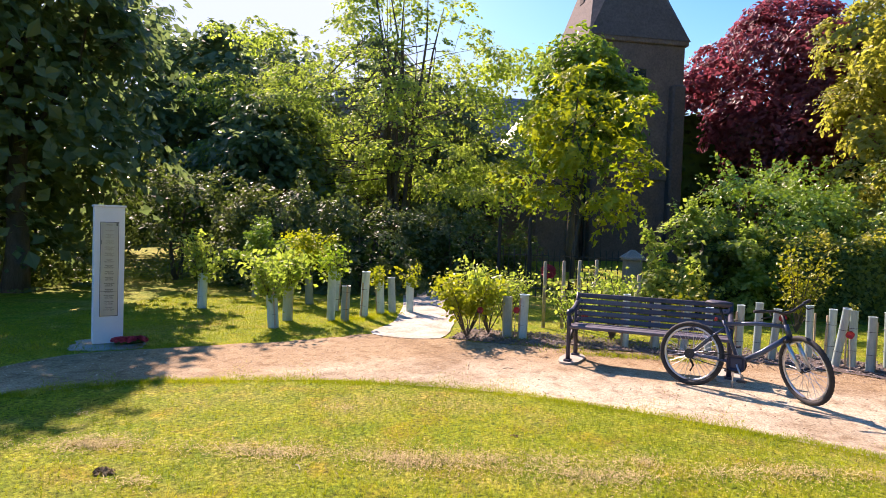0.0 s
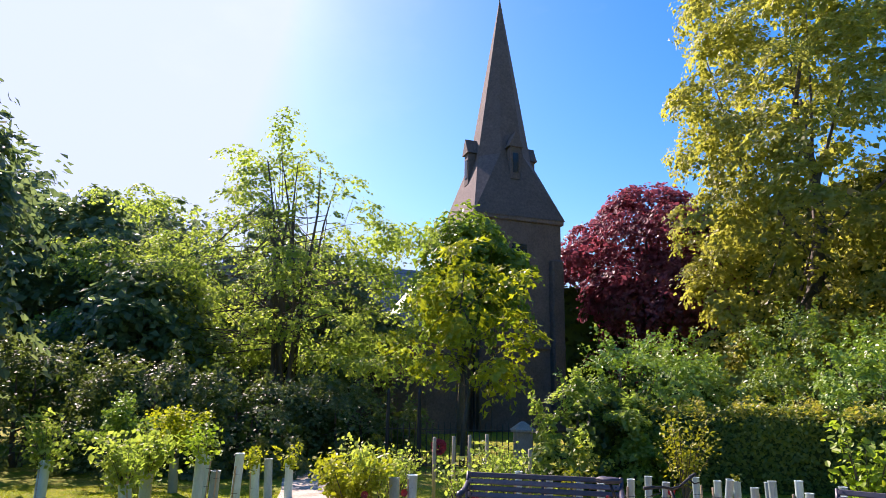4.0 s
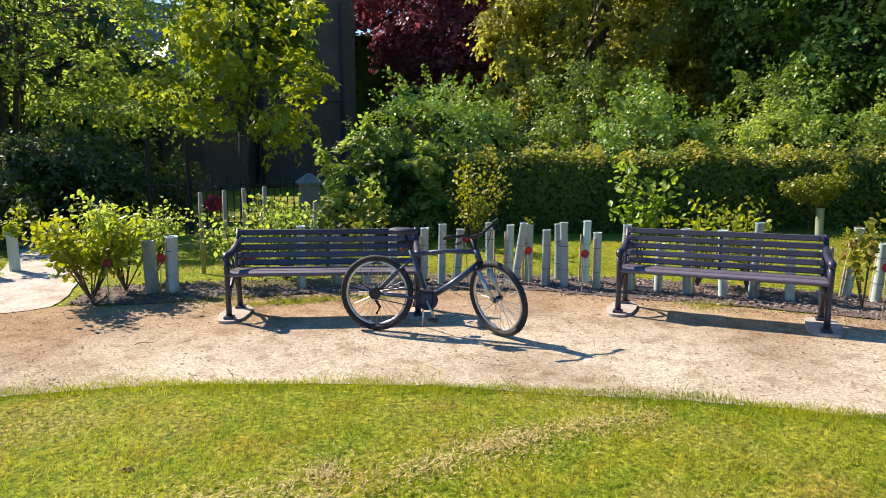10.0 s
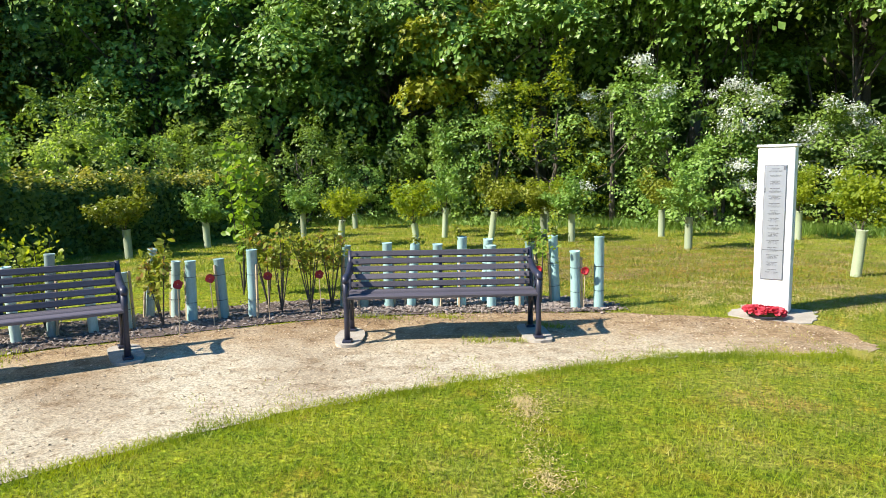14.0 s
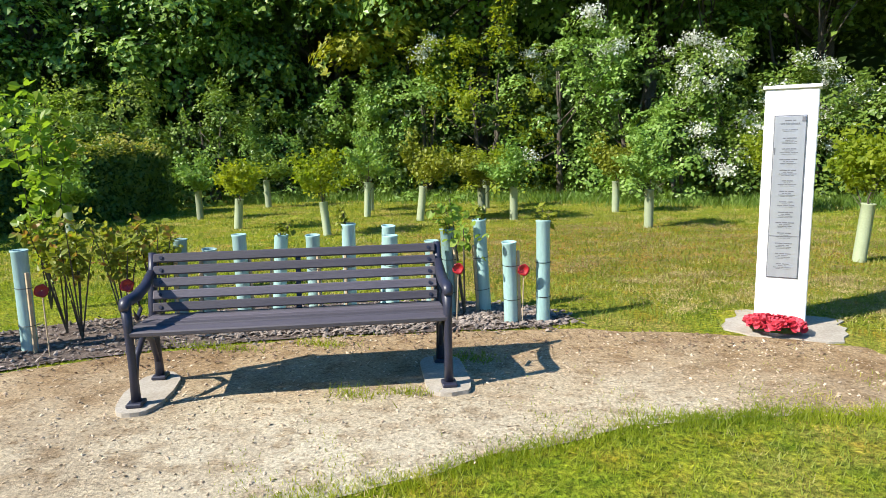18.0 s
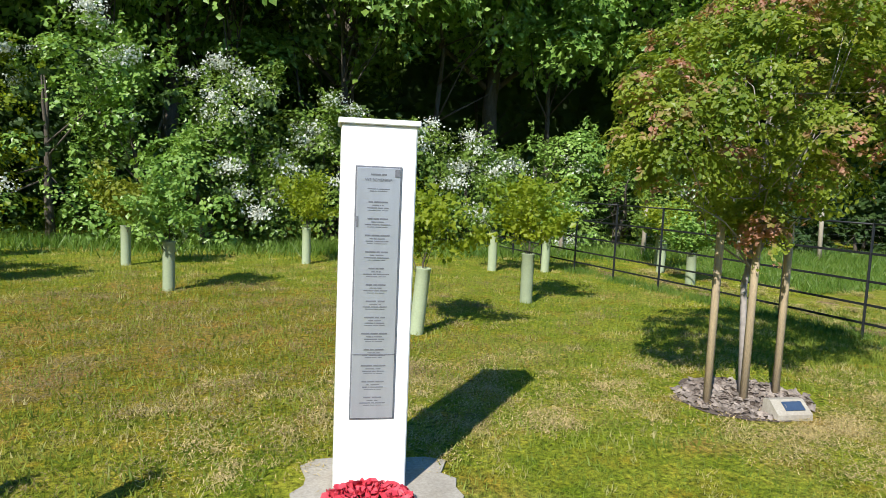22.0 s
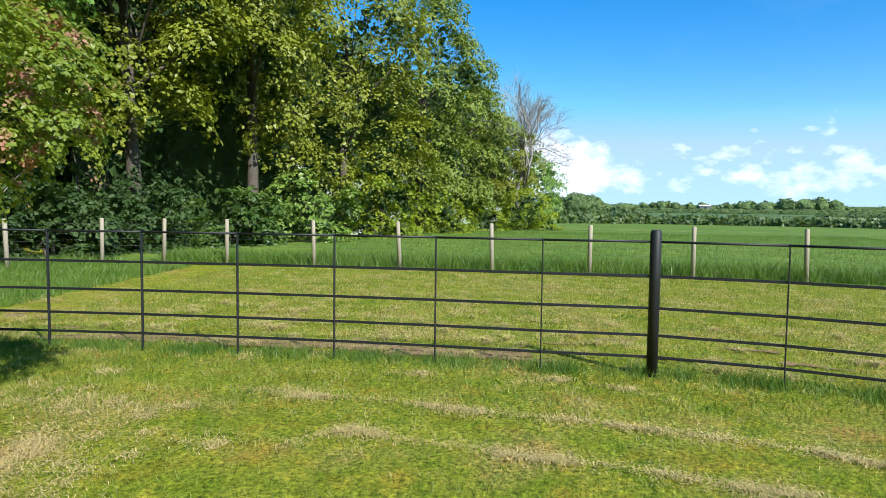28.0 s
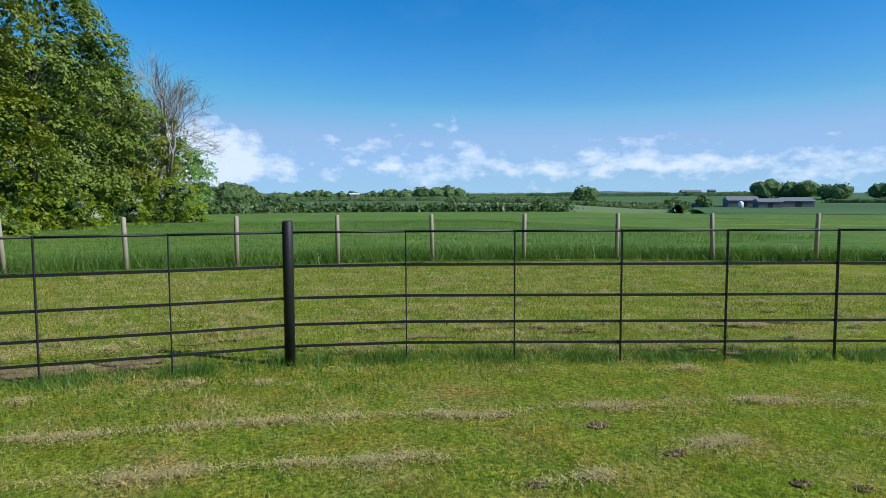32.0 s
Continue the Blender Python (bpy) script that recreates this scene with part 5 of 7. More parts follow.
def shelter(x, y, mesh, tilt=(0, 0), plant=None, seed=0, h=1.0):
    rr = np.random.default_rng(seed)
    lab = "blue-green plastic tree shelter tube staked in mulch" if mesh is M_TUBEB else "pale green plastic tree shelter tube with stake"
    if plant:
        lab = lab.replace("tube", "tube sprouting young leaves")
    t = thing("tree_shelter", pose(x, y, 0.008, tilt[0], tilt[1], rr.random() * 360), lab, "tree shelter", "tree shelters by the path")
    o = child("tube", mesh, t)
    o.scale = (1, 1, h)
    s = child("stake", M_STAKE, t, "wooden stake")
    for zz in (0.2, 0.47):
        child("tie", M_TIE, t, "", pose(0, 0, zz))
    if plant:
        mat, n, r, hh, lf = plant
        sprig(rr, n, r, SH_H * h - 0.03, SH_H * h + hh, lf, mat, t)
    return t


YOUNG = (LF_LIME, 230, 0.24, 0.30, 0.06)
BUSHY = (LF_SAGE, 760, 0.42, 0.62, 0.07)
LIMEBUSH = (LF_LIMEB, 420, 0.40, 0.36, 0.06)
SMALL = (LF_OLIVE, 60, 0.10, 0.14, 0.045)
left_row = [(-7.2, -5.5, LIMEBUSH), (-8.3, -5.85, None), (-7.2, -5.27, None), (-7.7, -5.12, None), (-8.3, -5.0, YOUNG), (-8.4, -4.82, None), (-8.71, -4.58, YOUNG)]
wide_row = [(-7.67, -8.02, BUSHY), (-6.2, -6.0, BUSHY), (-6.95, -6.12, BUSHY)]
pair_row = [(-6.68, -2.66, None), (-6.62, -2.44, None)]
right_row = [(-6.5, -1.05, None), (-6.52, -0.65, None), (-6.5, -0.3, None), (-6.46, 0.0, None), (-6.35, 0.35, None), (-6.3, 0.55, None), (-6.25, 0.72, None), (-6.55, 1.25, None), (-6.4, 1.45, None), (-6.05, 1.38, None), (-6.1, 1.58, SMALL), (-5.85, 1.68, None), (-6.15, 2.0, None), (-5.7, 1.85, None), (-5.85, 2.2, None), (-5.5, 2.15, None), (-5.6, 2.55, None), (-5.3, 2.45, None), (-5.15, 2.72, None), (-4.95, 2.95, None), (-4.75, 3.25, None), (-4.6, 3.5, None), (-4.35, 3.75, None), (-4.12, 3.95, None), (-4.35, 4.5, None), (-4.05, 4.55, None)]
blue_row = [(-3.72, 4.42, None), (-3.5, 4.66, None), (-3.2, 4.76, None), (-2.5, 5.52, None), (-2.28, 5.56, None), (-1.98, 5.6, None), (-1.76, 5.72, SMALL), (-1.45, 5.76, None), (-1.2, 5.86, SMALL), (-1.01, 6.19, None), (-0.86, 5.92, None), (-0.57, 6.07, None), (-0.47, 6.27, SMALL), (-0.21, 6.42, SMALL), (0.06, 6.08, None), (0.30, 6.16, SMALL)]
rng = np.random.default_rng(77)
k = 0
for row, me in ((left_row, M_SPLIT), (pair_row, M_SPLIT), (wide_row, M_WIDE), (right_row, M_TUBE), (blue_row, M_TUBEB)):
    for x, y, pl in row:
        k += 1
        shelter(x, y, me, (rng.normal() * 2.6, rng.normal() * 3.0), pl, k, (1.1 if me is M_TUBEB and x > -2.6 else 0.8 if me is M_WIDE else 1.0) + 0.085 * rng.normal())

# young bushes between the shelters
PLANTS = [(-6.4, -3.2, 0.55, 0.28, 0.84, LF_YELLOW, 1500, "bushy young plant with lime-green leaves beside the path"), (-6.85, -2.95, 0.5, 0.3, 0.98, LF_SAGE, 900, "pale-leaved young shrub beside the side path"), (-7.2, -1.15, 0.4, 0.3, 0.9, LF_SAGE, 500, "leafy young shrub in the bed behind the bench"), (-7.4, -2.75, 0.42, 0.3, 0.85, LF_SAGE, 500, "leafy young shrub in the bed behind the bench"), (-6.75, -1.75, 0.42, 0.2, 0.82, LF_SAGE, 420, "leafy young shrub in the bed behind the bench"), (-7.0, -1.2, 0.4, 0.2, 1.0, LF_SAGE, 520, "leafy young shrub in the bed behind the bench"), (-6.7, 3.5, 0.42, 0.35, 1.42, LF_LIMEB, 330, "leafy young tree with large lime-green leaves behind the bench"), (-5.3, 3.35, 0.45, 0.25, 1.0, LF_LIME, 420, "young lime-green shrub in the bed"), (-4.9, 3.7, 0.4, 0.2, 0.95, LF_LIME, 380, "young lime-green shrub in the bed"), (-3.83, 4.12, 0.27, 0.3, 0.88, LF_BRONZE, 300, "thin young hawthorn with bronze-green leaves in the mulch"), (-3.3, 5.2, 0.24, 0.42, 0.95, LF_BRONZE, 240, "thin-stemmed young hawthorn with bronze-green leaves in the mulch"), (-3.05, 5.08, 0.24, 0.42, 0.92, LF_BRONZE, 240, "thin-stemmed young hawthorn with bronze-green leaves in the mulch"), (-2.78, 5.24, 0.26, 0.42, 0.95, LF_BRONZE, 260, "thin-stemmed young hawthorn with bronze-green leaves in the mulch"), (-2.6, 5.4, 0.22, 0.4, 0.9, LF_BRONZE, 220, "thin-stemmed young hawthorn with bronze-green leaves in the mulch"), (-4.1, 5.85, 0.34, 0.35, 1.9, LF_LIMEB, 420, "tall slim young tree with large drooping bright green leaves"), (-0.35, 6.25, 0.36, 0.5, 1.0, LF_LIMEB, 90, "young tree with pale leaves by the shelters"), (-6.9, -0.2, 0.3, 0.3, 0.95, LF_OLIVE, 160, "sparse young shrub behind the bench"), (-8.9, 1.85, 0.5, 0.3, 1.5, LF_SPRING, 620, "yellow-green young shrub beside the hedge")]
for k, (x, y, r, h0, h1, mat, n, lab) in enumerate(PLANTS):
    rr = np.random.default_rng(300 + k)
    t = thing("young_shrub", pose(x, y, 0.01), lab, "shrub", "young shrubs in the bed")
    big = mat is LF_LIMEB and h1 > 1.3
    sprig(rr, int(n * 1.25), r, h0, h1, 0.09 if big else 0.056, mat, t, 0.009, 0.0, "oval")

# ceramic poppies on sticks


def poppy(x, y, zz, k):
    t = thing("poppy_on_stick", pose(x, y, 0.01, rng.normal() * 2, rng.normal() * 2, rng.random() * 360), "red ceramic poppy on a thin stick among the tree shelters", "poppy", "poppies on sticks")
    v, f = sweep([(0, 0, 0), (0, 0, zz * 0.6), (0, 0, zz)], 0.005, 5)
    child("stick", raw_mesh("stick", v, f, STAKE), t, "thin wooden stick")
    a = np.linspace(0, 2 * np.pi, 16, endpoint=False)
    pr = [(0.004, 0.0), (0.03, 0.006), (0.044, 0.022), (0.046, 0.026), (0.03, 0.014), (0.004, 0.008)]
    V = np.concatenate([np.stack([np.cos(a) * q * (1 + 0.08 * np.sin(4 * a)), np.sin(a) * q * (1 + 0.08 * np.cos(5 * a)), np.full(16, h)], 1) for q, h in pr])
    F = [(i * 16 + j, i * 16 + (j + 1) % 16, (i + 1) * 16 + (j + 1) % 16, (i + 1) * 16 + j) for i in range(5) for j in range(16)]
    head = child("flower", raw_mesh("flower", V, [np.array(F)], RED, True), t)
    face = Vector((0.9 - x, -0.2 - y, 0.25)).normalized()
    head.matrix_basis = Matrix.Translation((0, 0, zz)) @ (t.matrix_basis.to_3x3().inverted() @ face.to_track_quat("Z", "Y").to_matrix()).to_4x4()


for k, (x, y, zz) in enumerate([(-6.5, -2.55, 0.41), (-6.2, -3.0, 0.42), (-6.04, 0.8, 0.55), (-5.72, 1.42, 0.44), (-5.3, 1.86, 0.44), (-3.48, 3.95, 0.48), (-3.35, 4.3, 0.49), (-2.95, 4.68, 0.47), (-2.5, 4.98, 0.46), (-0.38, 6.08, 0.42), (0.15, 6.06, 0.43), (-6.3, -1.6, 0.4)]):
    poppy(x, y, zz, k)

# ---- guarded saplings on the grass ----
GUARD_H = 0.62
M_GUARD = shelter_mesh(0.075, GUARD_H, GUARD, "guard")
SAPLINGS = [(-4.4, 15.0), (-1.86, 15.6), (-0.92, 13.3), (0.95, 14.8), (1.45, 12.3), (3.75, 14.6), (3.55, 9.3), (6.7, 13.3), (5.6, 10.5), (7.6, 13.0), (-8.66, 8.65), (-8.4, 10.6), (-7.5, 13.1), (-5.7, 11.6), (-7.4, 15.8), (-3.64, 10.9), (-4.0, 13.7), (-2.7, 13.1), (-1.7, 14.2), (9.3, 11.3), (9.9, 12.6), (10.6, 13.4), (-9.0, -6.6), (-9.6, -8.0)]
SAP_MATS = [LF_MID, LF_LIME, LF_BRIGHT, LF_OLIVE, LF_BRIGHT, LF_LIME]
made = []
for k, (x, y) in enumerate(SAPLINGS):
    if k < 6:
        rr = np.random.default_rng(500 + k)
        t = thing("guarded_sapling", pose(x, y, 0, rz=40 * k), "leafy sapling in a pale green guard tube on grass", "sapling", "saplings on the grass")
        child("guard", M_GUARD, t, "pale green guard tube")
        P, tips = [], []
        for q in range(8 + k % 4):
            a, out = rr.random() * 6.283, (0.15 + 0.48 * rr.random())
            st = np.array([0, 0, 0.56 + 0.2 * rr.random()])
            tip = np.array([math.cos(a) * out, math.sin(a) * out, 0.78 + (0.95 - 0.85 * out) * rr.random() + 0.12 * (k % 2)])
            tips.append(tip)
            u = rr.random((240, 1)) ** 0.7
            P.append(st + (tip - st) * (0.25 + 0.8 * u) + rr.normal(size=(240, 3)) * np.array([0.10, 0.10, 0.05]) * (0.6 + 0.7 * rr.random()))
        add_limbs(limbs(rr, (0, 0, 0), 1.0, 0.016, np.array(tips)), t)
        child("crown", leaf_mesh("crown", np.concatenate(P), 0.062, rr, SAP_MATS[k], 0.9), t)
        made.append(t)
    else:
        c = copy_thing(made[(k * 5 + k // 6) % 6], pose(x, y, 0, rng.normal() * 3, rng.normal() * 3, rng.random() * 360))
        q = 0.85 + 0.3 * rng.random()
        c.scale = (0.9 + 0.2 * rng.random(), 0.9 + 0.2 * rng.random(), q)

# ---- flowering tree with stakes ----
ft = thing("staked_tree", pose(5.08, 6.78, 0), "small round-headed tree with green and pink-tinged leaves held by three stakes", "tree")
rr = np.random.default_rng(41)
lob = [(0, 0, 2.15, 1.0, 1.0, 0.75), (-0.75, -0.2, 1.95, 0.5, 0.5, 0.4), (0.7, 0.1, 2.1, 0.55, 0.55, 0.45), (0.1, 0.1, 2.75, 0.55, 0.55, 0.4), (-0.35, -0.4, 2.4, 0.55, 0.55, 0.45), (0.35, -0.5, 2.3, 0.55, 0.5, 0.5), (-0.9, -0.1, 1.75, 0.3, 0.3, 0.2), (-0.1, -0.1, 1.4, 0.26, 0.26, 0.2)]
lob = [(x * 1.2, y * 1.2, zz, a * 1.02, c * 1.02, h) for x, y, zz, a, c, h in lob]
P, C, N = crown_points(rr, lob, 46000, 420, 0.072, 0.5)
add_limbs(limbs(rr, (0.06, 0.03, 0), 2.5, 0.027, C[:34]), ft, TWIG)
child("crown", leaf_mesh("crown", P, 0.032, rr, LF_PINK, normals=N), ft)
for x, y, h in ((-0.34, 0.0, 1.32), (-0.05, -0.07, 1.30), (0.33, -0.04, 1.28)):
    v, f = sweep([(x, y, -0.05), (x, y, h), (x, y, h + 0.012)], [0.028, 0.027, 0.02], 10)
    child("stake", raw_mesh("stake", v, f, STAKE, True), ft, "round weathered wooden stake")
ring = np.array([(5.08 + math.cos(a) * 0.52, 6.76 + math.sin(a) * 0.44) for a in np.linspace(0, 6.283, 40)[:-1]])
sheet("mulch_ring", ring, 0.008, MULCH, "ring of dark bark mulch round the staked tree", "mulch", 0.03, 9)
chips("ring_chips", ring, 1500, 0.026, 0.01, CHIP, "bark chips round the staked tree", "mulch")
pq = thing("plaque_stone", pose(5.05, 6.37, 0, 0, 0, -14), "small pale stone wedge with a blue plate beside the tree", "plaque")
bm = bmesh.new()
for x in (-0.155, 0.155):
    for y, zz in ((-0.09, 0), (0.10, 0), (0.10, 0.13), (0.03, 0.14), (-0.09, 0.05)):
        bm.verts.new((x * (1 - 0.06 * zz / 0.14), y, zz))
bm.verts.ensure_lookup_table()
bm.faces.new(bm.verts[0:5])
bm.faces.new(bm.verts[5:10][::-1])
for i in range(5):
    j = (i + 1) % 5
    bm.faces.new((bm.verts[i], bm.verts[i + 5], bm.verts[j + 5], bm.verts[j]))
bmesh.ops.recalc_face_normals(bm, faces=bm.faces)
pq.scale = (0.88, 0.85, 0.85)
part("stone", bm, CONCRETE, pq)
part("plate", boxed(0.02, 0, 0, 0.17, 0.085, 0.006, 0.001), BLUEPLATE, pq, "dark blue metal plate", m=pose(0, -0.031, 0.103, 36.9))
part("plate_mark", boxed(-0.05, 0, 0, 0.006, 0.03, 0.003), GREYINK, pq, m=pose(0, -0.034, 0.107, 36.9))

# turned soil, raked-off clippings and longer grass along the fence
line = spline(FENCE[3:24], 10)
T = np.gradient(line, axis=0)
T /= np.linalg.norm(T, axis=1)[:, None]
side_v = np.stack([-T[:, 1], T[:, 0]], 1)
side_v *= np.sign(side_v[:, :1])
rr = np.random.default_rng(8)
k = 0
HEAPS = []
while k < len(line) - 6:
    on_bank = 3.0 < line[k][1] < 8.2
    off = (0.42 + 0.22 * rr.random()) if on_bank else 0.25 + 1.6 * rr.random() ** 1.5
    c = line[k] + side_v[k] * off
    w, d = (0.38 + 0.3 * rr.random(), 0.09 + 0.09 * rr.random()) if on_bank else (0.18 + 0.25 * rr.random(), 0.03 + 0.05 * rr.random())
    a0 = math.atan2(T[k][1], T[k][0])
    out = [(c[0] + math.cos(a) * w * math.cos(a0) - math.sin(a) * d * math.sin(a0), c[1] + math.cos(a) * w * math.sin(a0) + math.sin(a) * d * math.cos(a0)) for a in np.linspace(0, 6.283, 18)[:-1]]
    sheet("soil_patch", out, 0.012 + 0.0005 * (k % 7), SOIL, "bare turned soil in the grass by the iron fence", "soil", 0.045, k, kind="stuff")
    for q in range(3):
        c = line[k] + side_v[k] * (0.3 + 3.2 * rr.random() ** 1.4) + T[k] * rr.normal() * 0.3
        g = T[k] * (0.08 + 0.22 * rr.random())
        HEAPS.append([tuple(c - g), tuple(c + g)])
    k += 3 if on_bank else 5
rr = np.random.default_rng(9)
LOOSE = []
for q in range(520):
    i = int(rr.integers(0, len(line)))
    c = line[i] + side_v[i] * (0.3 + 7.5 * rr.random()) + T[i] * rr.normal() * 0.4
    g = np.array([-T[i][1], T[i][0]]) * 0.1 * rr.normal() + T[i] * (0.2 + 0.5 * rr.random())
    LOOSE.append([tuple(c - g), tuple(c + g)])
clippings("loose_clippings", LOOSE, 300, 0.10, "thin pale clippings strewn over the mown strip", None, 0.03)
clippings("raked_clippings", HEAPS, 2600, 0.05, "brown heaps of raked clippings beyond the iron fence", HAY, 0.06)
q = rng.integers(0, len(line), 30000)
clump = np.clip(0.6 + np.sin(q * 0.7) + np.sin(q * 1.9 + 1) + 0.6 * rng.normal(size=30000), 0, 2) > 0.5
q = q[clump]
P = line[q] + side_v[q] * (0.04 + 0.10 * rng.normal(size=(len(q), 1))) + rng.normal(size=(len(q), 2)) * 0.05
blades("fence_grass", P, 0.085, 0.008, FIELDBLADE, "longer unstrimmed grass at the foot of the iron fence", "grass")

# ---- hedges, shrubs and woodland ----


def bush(name, x, y, r, h, n, leaf, mat, label, seed, blossom=0, group="shrubs", low=0.05, rx=1.0, spread=0.24):
    rr = np.random.default_rng(seed)
    t = thing(name, pose(x, y, 0), label, "shrub", group)
    lob = [(0, 0, h * 0.48, r * rx * 0.8, r * 0.8, h * 0.46)]
    for q in range(10):
        a = rr.random() * 6.283
        s = r * (0.3 + 0.25 * rr.random())
        lob.append((math.cos(a) * r * rx * 0.6, math.sin(a) * r * 0.6, h * (0.2 + 0.65 * rr.random()) if q < 5 else h * 0.14, s, s, s * 0.9))
    near = name != "undergrowth" and -20 < x < 24
    n = int(n * (1.75 if near else 1.2 if x > 24 else 0.5))
    leaf *= 0.76 if near else 1.0
    P, C, N = crown_points(rr, lob, n, max(26, int(1.5 * (r * r * rx * 2 + r * h * 3) / (2.9 * spread * spread * 3.1))), spread, 0.74)
    if near:
        # leafy shoots that break the outline
        m = n // 5
        cnt = 30
        sb = C[np.argsort(C[:, 2] + 0.5 * rr.random(len(C)))][-len(C) // 2:]
        sb = sb[rr.integers(0, len(sb), cnt)]
        sd = sb * np.array([0.3, 0.3, 0]) + rr.normal(size=(cnt, 3)) * 0.3 + np.array([0, 0, 1.0])
        sd *= (0.25 + 0.5 * rr.random((cnt, 1))) * min(1.2, 0.3 * h) / np.linalg.norm(sd, axis=1)[:, None]
        q = rr.integers(0, cnt, m)
        u = rr.random((m, 1))
        P = np.concatenate([P, sb[q] + sd[q] * (0.1 + 1.1 * u) + rr.normal(size=(m, 3)) * (0.11 - 0.07 * u)])
        up = rr.normal(size=(m, 3)) * 0.6 + np.array([0, 0, 0.8])
        N = np.concatenate([N, up / np.linalg.norm(up, axis=1)[:, None]])
    P[:, 2] = np.maximum(P[:, 2], low)
    add_limbs(limbs(rr, (0, 0, 0), h * 0.7, 0.03 + 0.01 * h, C[:6], stems=2), t, None, "stem")
    child("foliage", leaf_mesh("foliage", P, leaf, rr, mat, normals=N), t)
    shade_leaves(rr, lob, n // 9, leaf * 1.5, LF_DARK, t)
    if blossom:
        top = C[np.argsort(C[:, 2] * 1.0 - C[:, 1] * 0.7)][-len(C) // 2:]
        pick = top[rr.integers(0, len(top), max(6, blossom // 75))]
        blossom *= 2
        B = pick[rr.integers(0, len(pick), blossom)] + rr.normal(size=(blossom, 3)) * np.array([0.15, 0.13, 0.085]) + np.array([0, -0.14, 0.12])
        child("blossom", leaf_mesh("blossom", B, 0.052, rr, PETALWHITE, 0.6), t, "white may blossom")
    return t


def hedge(points, h, w, n, leaf, mat, label, seed, top_lit=None):
    """A clipped hedge along a line."""
    rr = np.random.default_rng(seed)
    L = spline(points, 12)
    t = thing("clipped_hedge", pose(0, 0, 0), label, "hedge")
    d = np.cumsum(np.r_[0, np.linalg.norm(np.diff(L, axis=0), axis=1)])
    s = rr.random(n) * d[-1]
    x, y = np.interp(s, d, L[:, 0]), np.interp(s, d, L[:, 1])
    T = np.gradient(L, axis=0)
    tx, ty = np.interp(s, d, T[:, 0]), np.interp(s, d, T[:, 1])
    q = np.hypot(tx, ty)
    # places round a profile with soft shoulders: up one side, over the top and down the other
    c = rr.random(n) * (2 * h + w)
    u = np.where(c < h, -w / 2, np.where(c > h + w, w / 2, c - h - w / 2))
    zz = np.where(c < h, c, np.where(c > h + w, 2 * h + w - c, h))
    edge = np.clip(1 - np.hypot(np.abs(u) - w / 2, zz - h) / (0.3 * w), 0, 1)
    u *= 1 - 0.22 * edge
    zz -= 0.16 * w * edge
    nx, nz = np.where((c < h) | (c > h + w), np.sign(u), 0.0), np.where((c < h) | (c > h + w), 0.25, 1.0)
    nz = nz + 0.8 * edge
    u += rr.normal(size=n) * 0.05
    zz = np.maximum(zz + rr.normal(size=n) * 0.045 + 0.05 * np.sin(s * 2.1), 0.04)
    P = np.stack([x - ty / q * u, y + tx / q * u, zz], 1)
    N = np.stack([-ty / q * nx, tx / q * nx, nz], 1)
    N /= np.linalg.norm(N, axis=1)[:, None]
    child("foliage", leaf_mesh("foliage", P, leaf, rr, mat, normals=N, toss=0.75), t)
    # paler leaves over the top, with the sunlit band put into their colour
    if top_lit:
        m = n // 4
        s = rr.random(m) * d[-1]
        s = s + 0.12 * np.sin(s * 9.0)
        x, y = np.interp(s, d, L[:, 0]), np.interp(s, d, L[:, 1])
        tx, ty = np.interp(s, d, T[:, 0]), np.interp(s, d, T[:, 1])
        q = np.hypot(tx, ty)
        u = (2 * rr.random(m) - 1) * w * 0.52
        zz = h - 0.22 * (np.abs(u) / (w * 0.52)) ** 3 + 0.16 * rr.random(m) ** 2 * (1 + np.sin(s * 6.0)) + 0.05 * np.sin(s * 2.1)
        child("fresh_growth", leaf_mesh("fresh_growth", np.stack([x - ty / q * u, y + tx / q * u, zz], 1), leaf * 0.9, rr, top_lit, 1.2), t, "pale leaves along the top with the sunlight put into their colour")
    # sheet behind the leaves; its dark colour stands in for the hedge's inner shade
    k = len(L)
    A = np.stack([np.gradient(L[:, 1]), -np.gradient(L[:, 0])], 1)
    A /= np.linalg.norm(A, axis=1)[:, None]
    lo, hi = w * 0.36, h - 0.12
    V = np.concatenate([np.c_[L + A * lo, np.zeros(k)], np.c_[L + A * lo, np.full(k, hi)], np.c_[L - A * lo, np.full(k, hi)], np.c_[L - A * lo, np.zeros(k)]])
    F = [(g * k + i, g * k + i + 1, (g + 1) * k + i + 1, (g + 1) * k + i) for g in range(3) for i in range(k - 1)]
    child("core", raw_mesh("core", V, [np.array(F)], LF_DARK), t, "dark inner sheet that stands in for the shade inside")
    return t


hedge([(-11.6, 0.6), (-11.2, 3.0), (-10.7, 6.0), (-10.1, 10.0), (-9.5, 14.4)], 1.5, 1.0, 46000, 0.07, LF_HEDGE, "long clipped field hedge with sunlight put into the pale leaves on top", 61, LF_TOPLIT)

hedge([(-40.5, 13), (-37, 17), (-32, 20.5), (-27, 23)], 14.0, 2.0, 5000, 0.34, LF_OLIVE, "tall olive-leaved thicket at the corner of the churchyard", 67)

# backing rows added to close sky gaps; shade is put into their LF_DARK colour
hedge([(-24, 20), (-19, 23), (-10, 25.5), (0, 26.5), (10, 25.5), (20, 22), (28, 18)], 13.5, 2.0, 20000, 0.36, LF_DARK, "tall backing thicket behind the woodland trees, shade put into its dark leaves", 65)
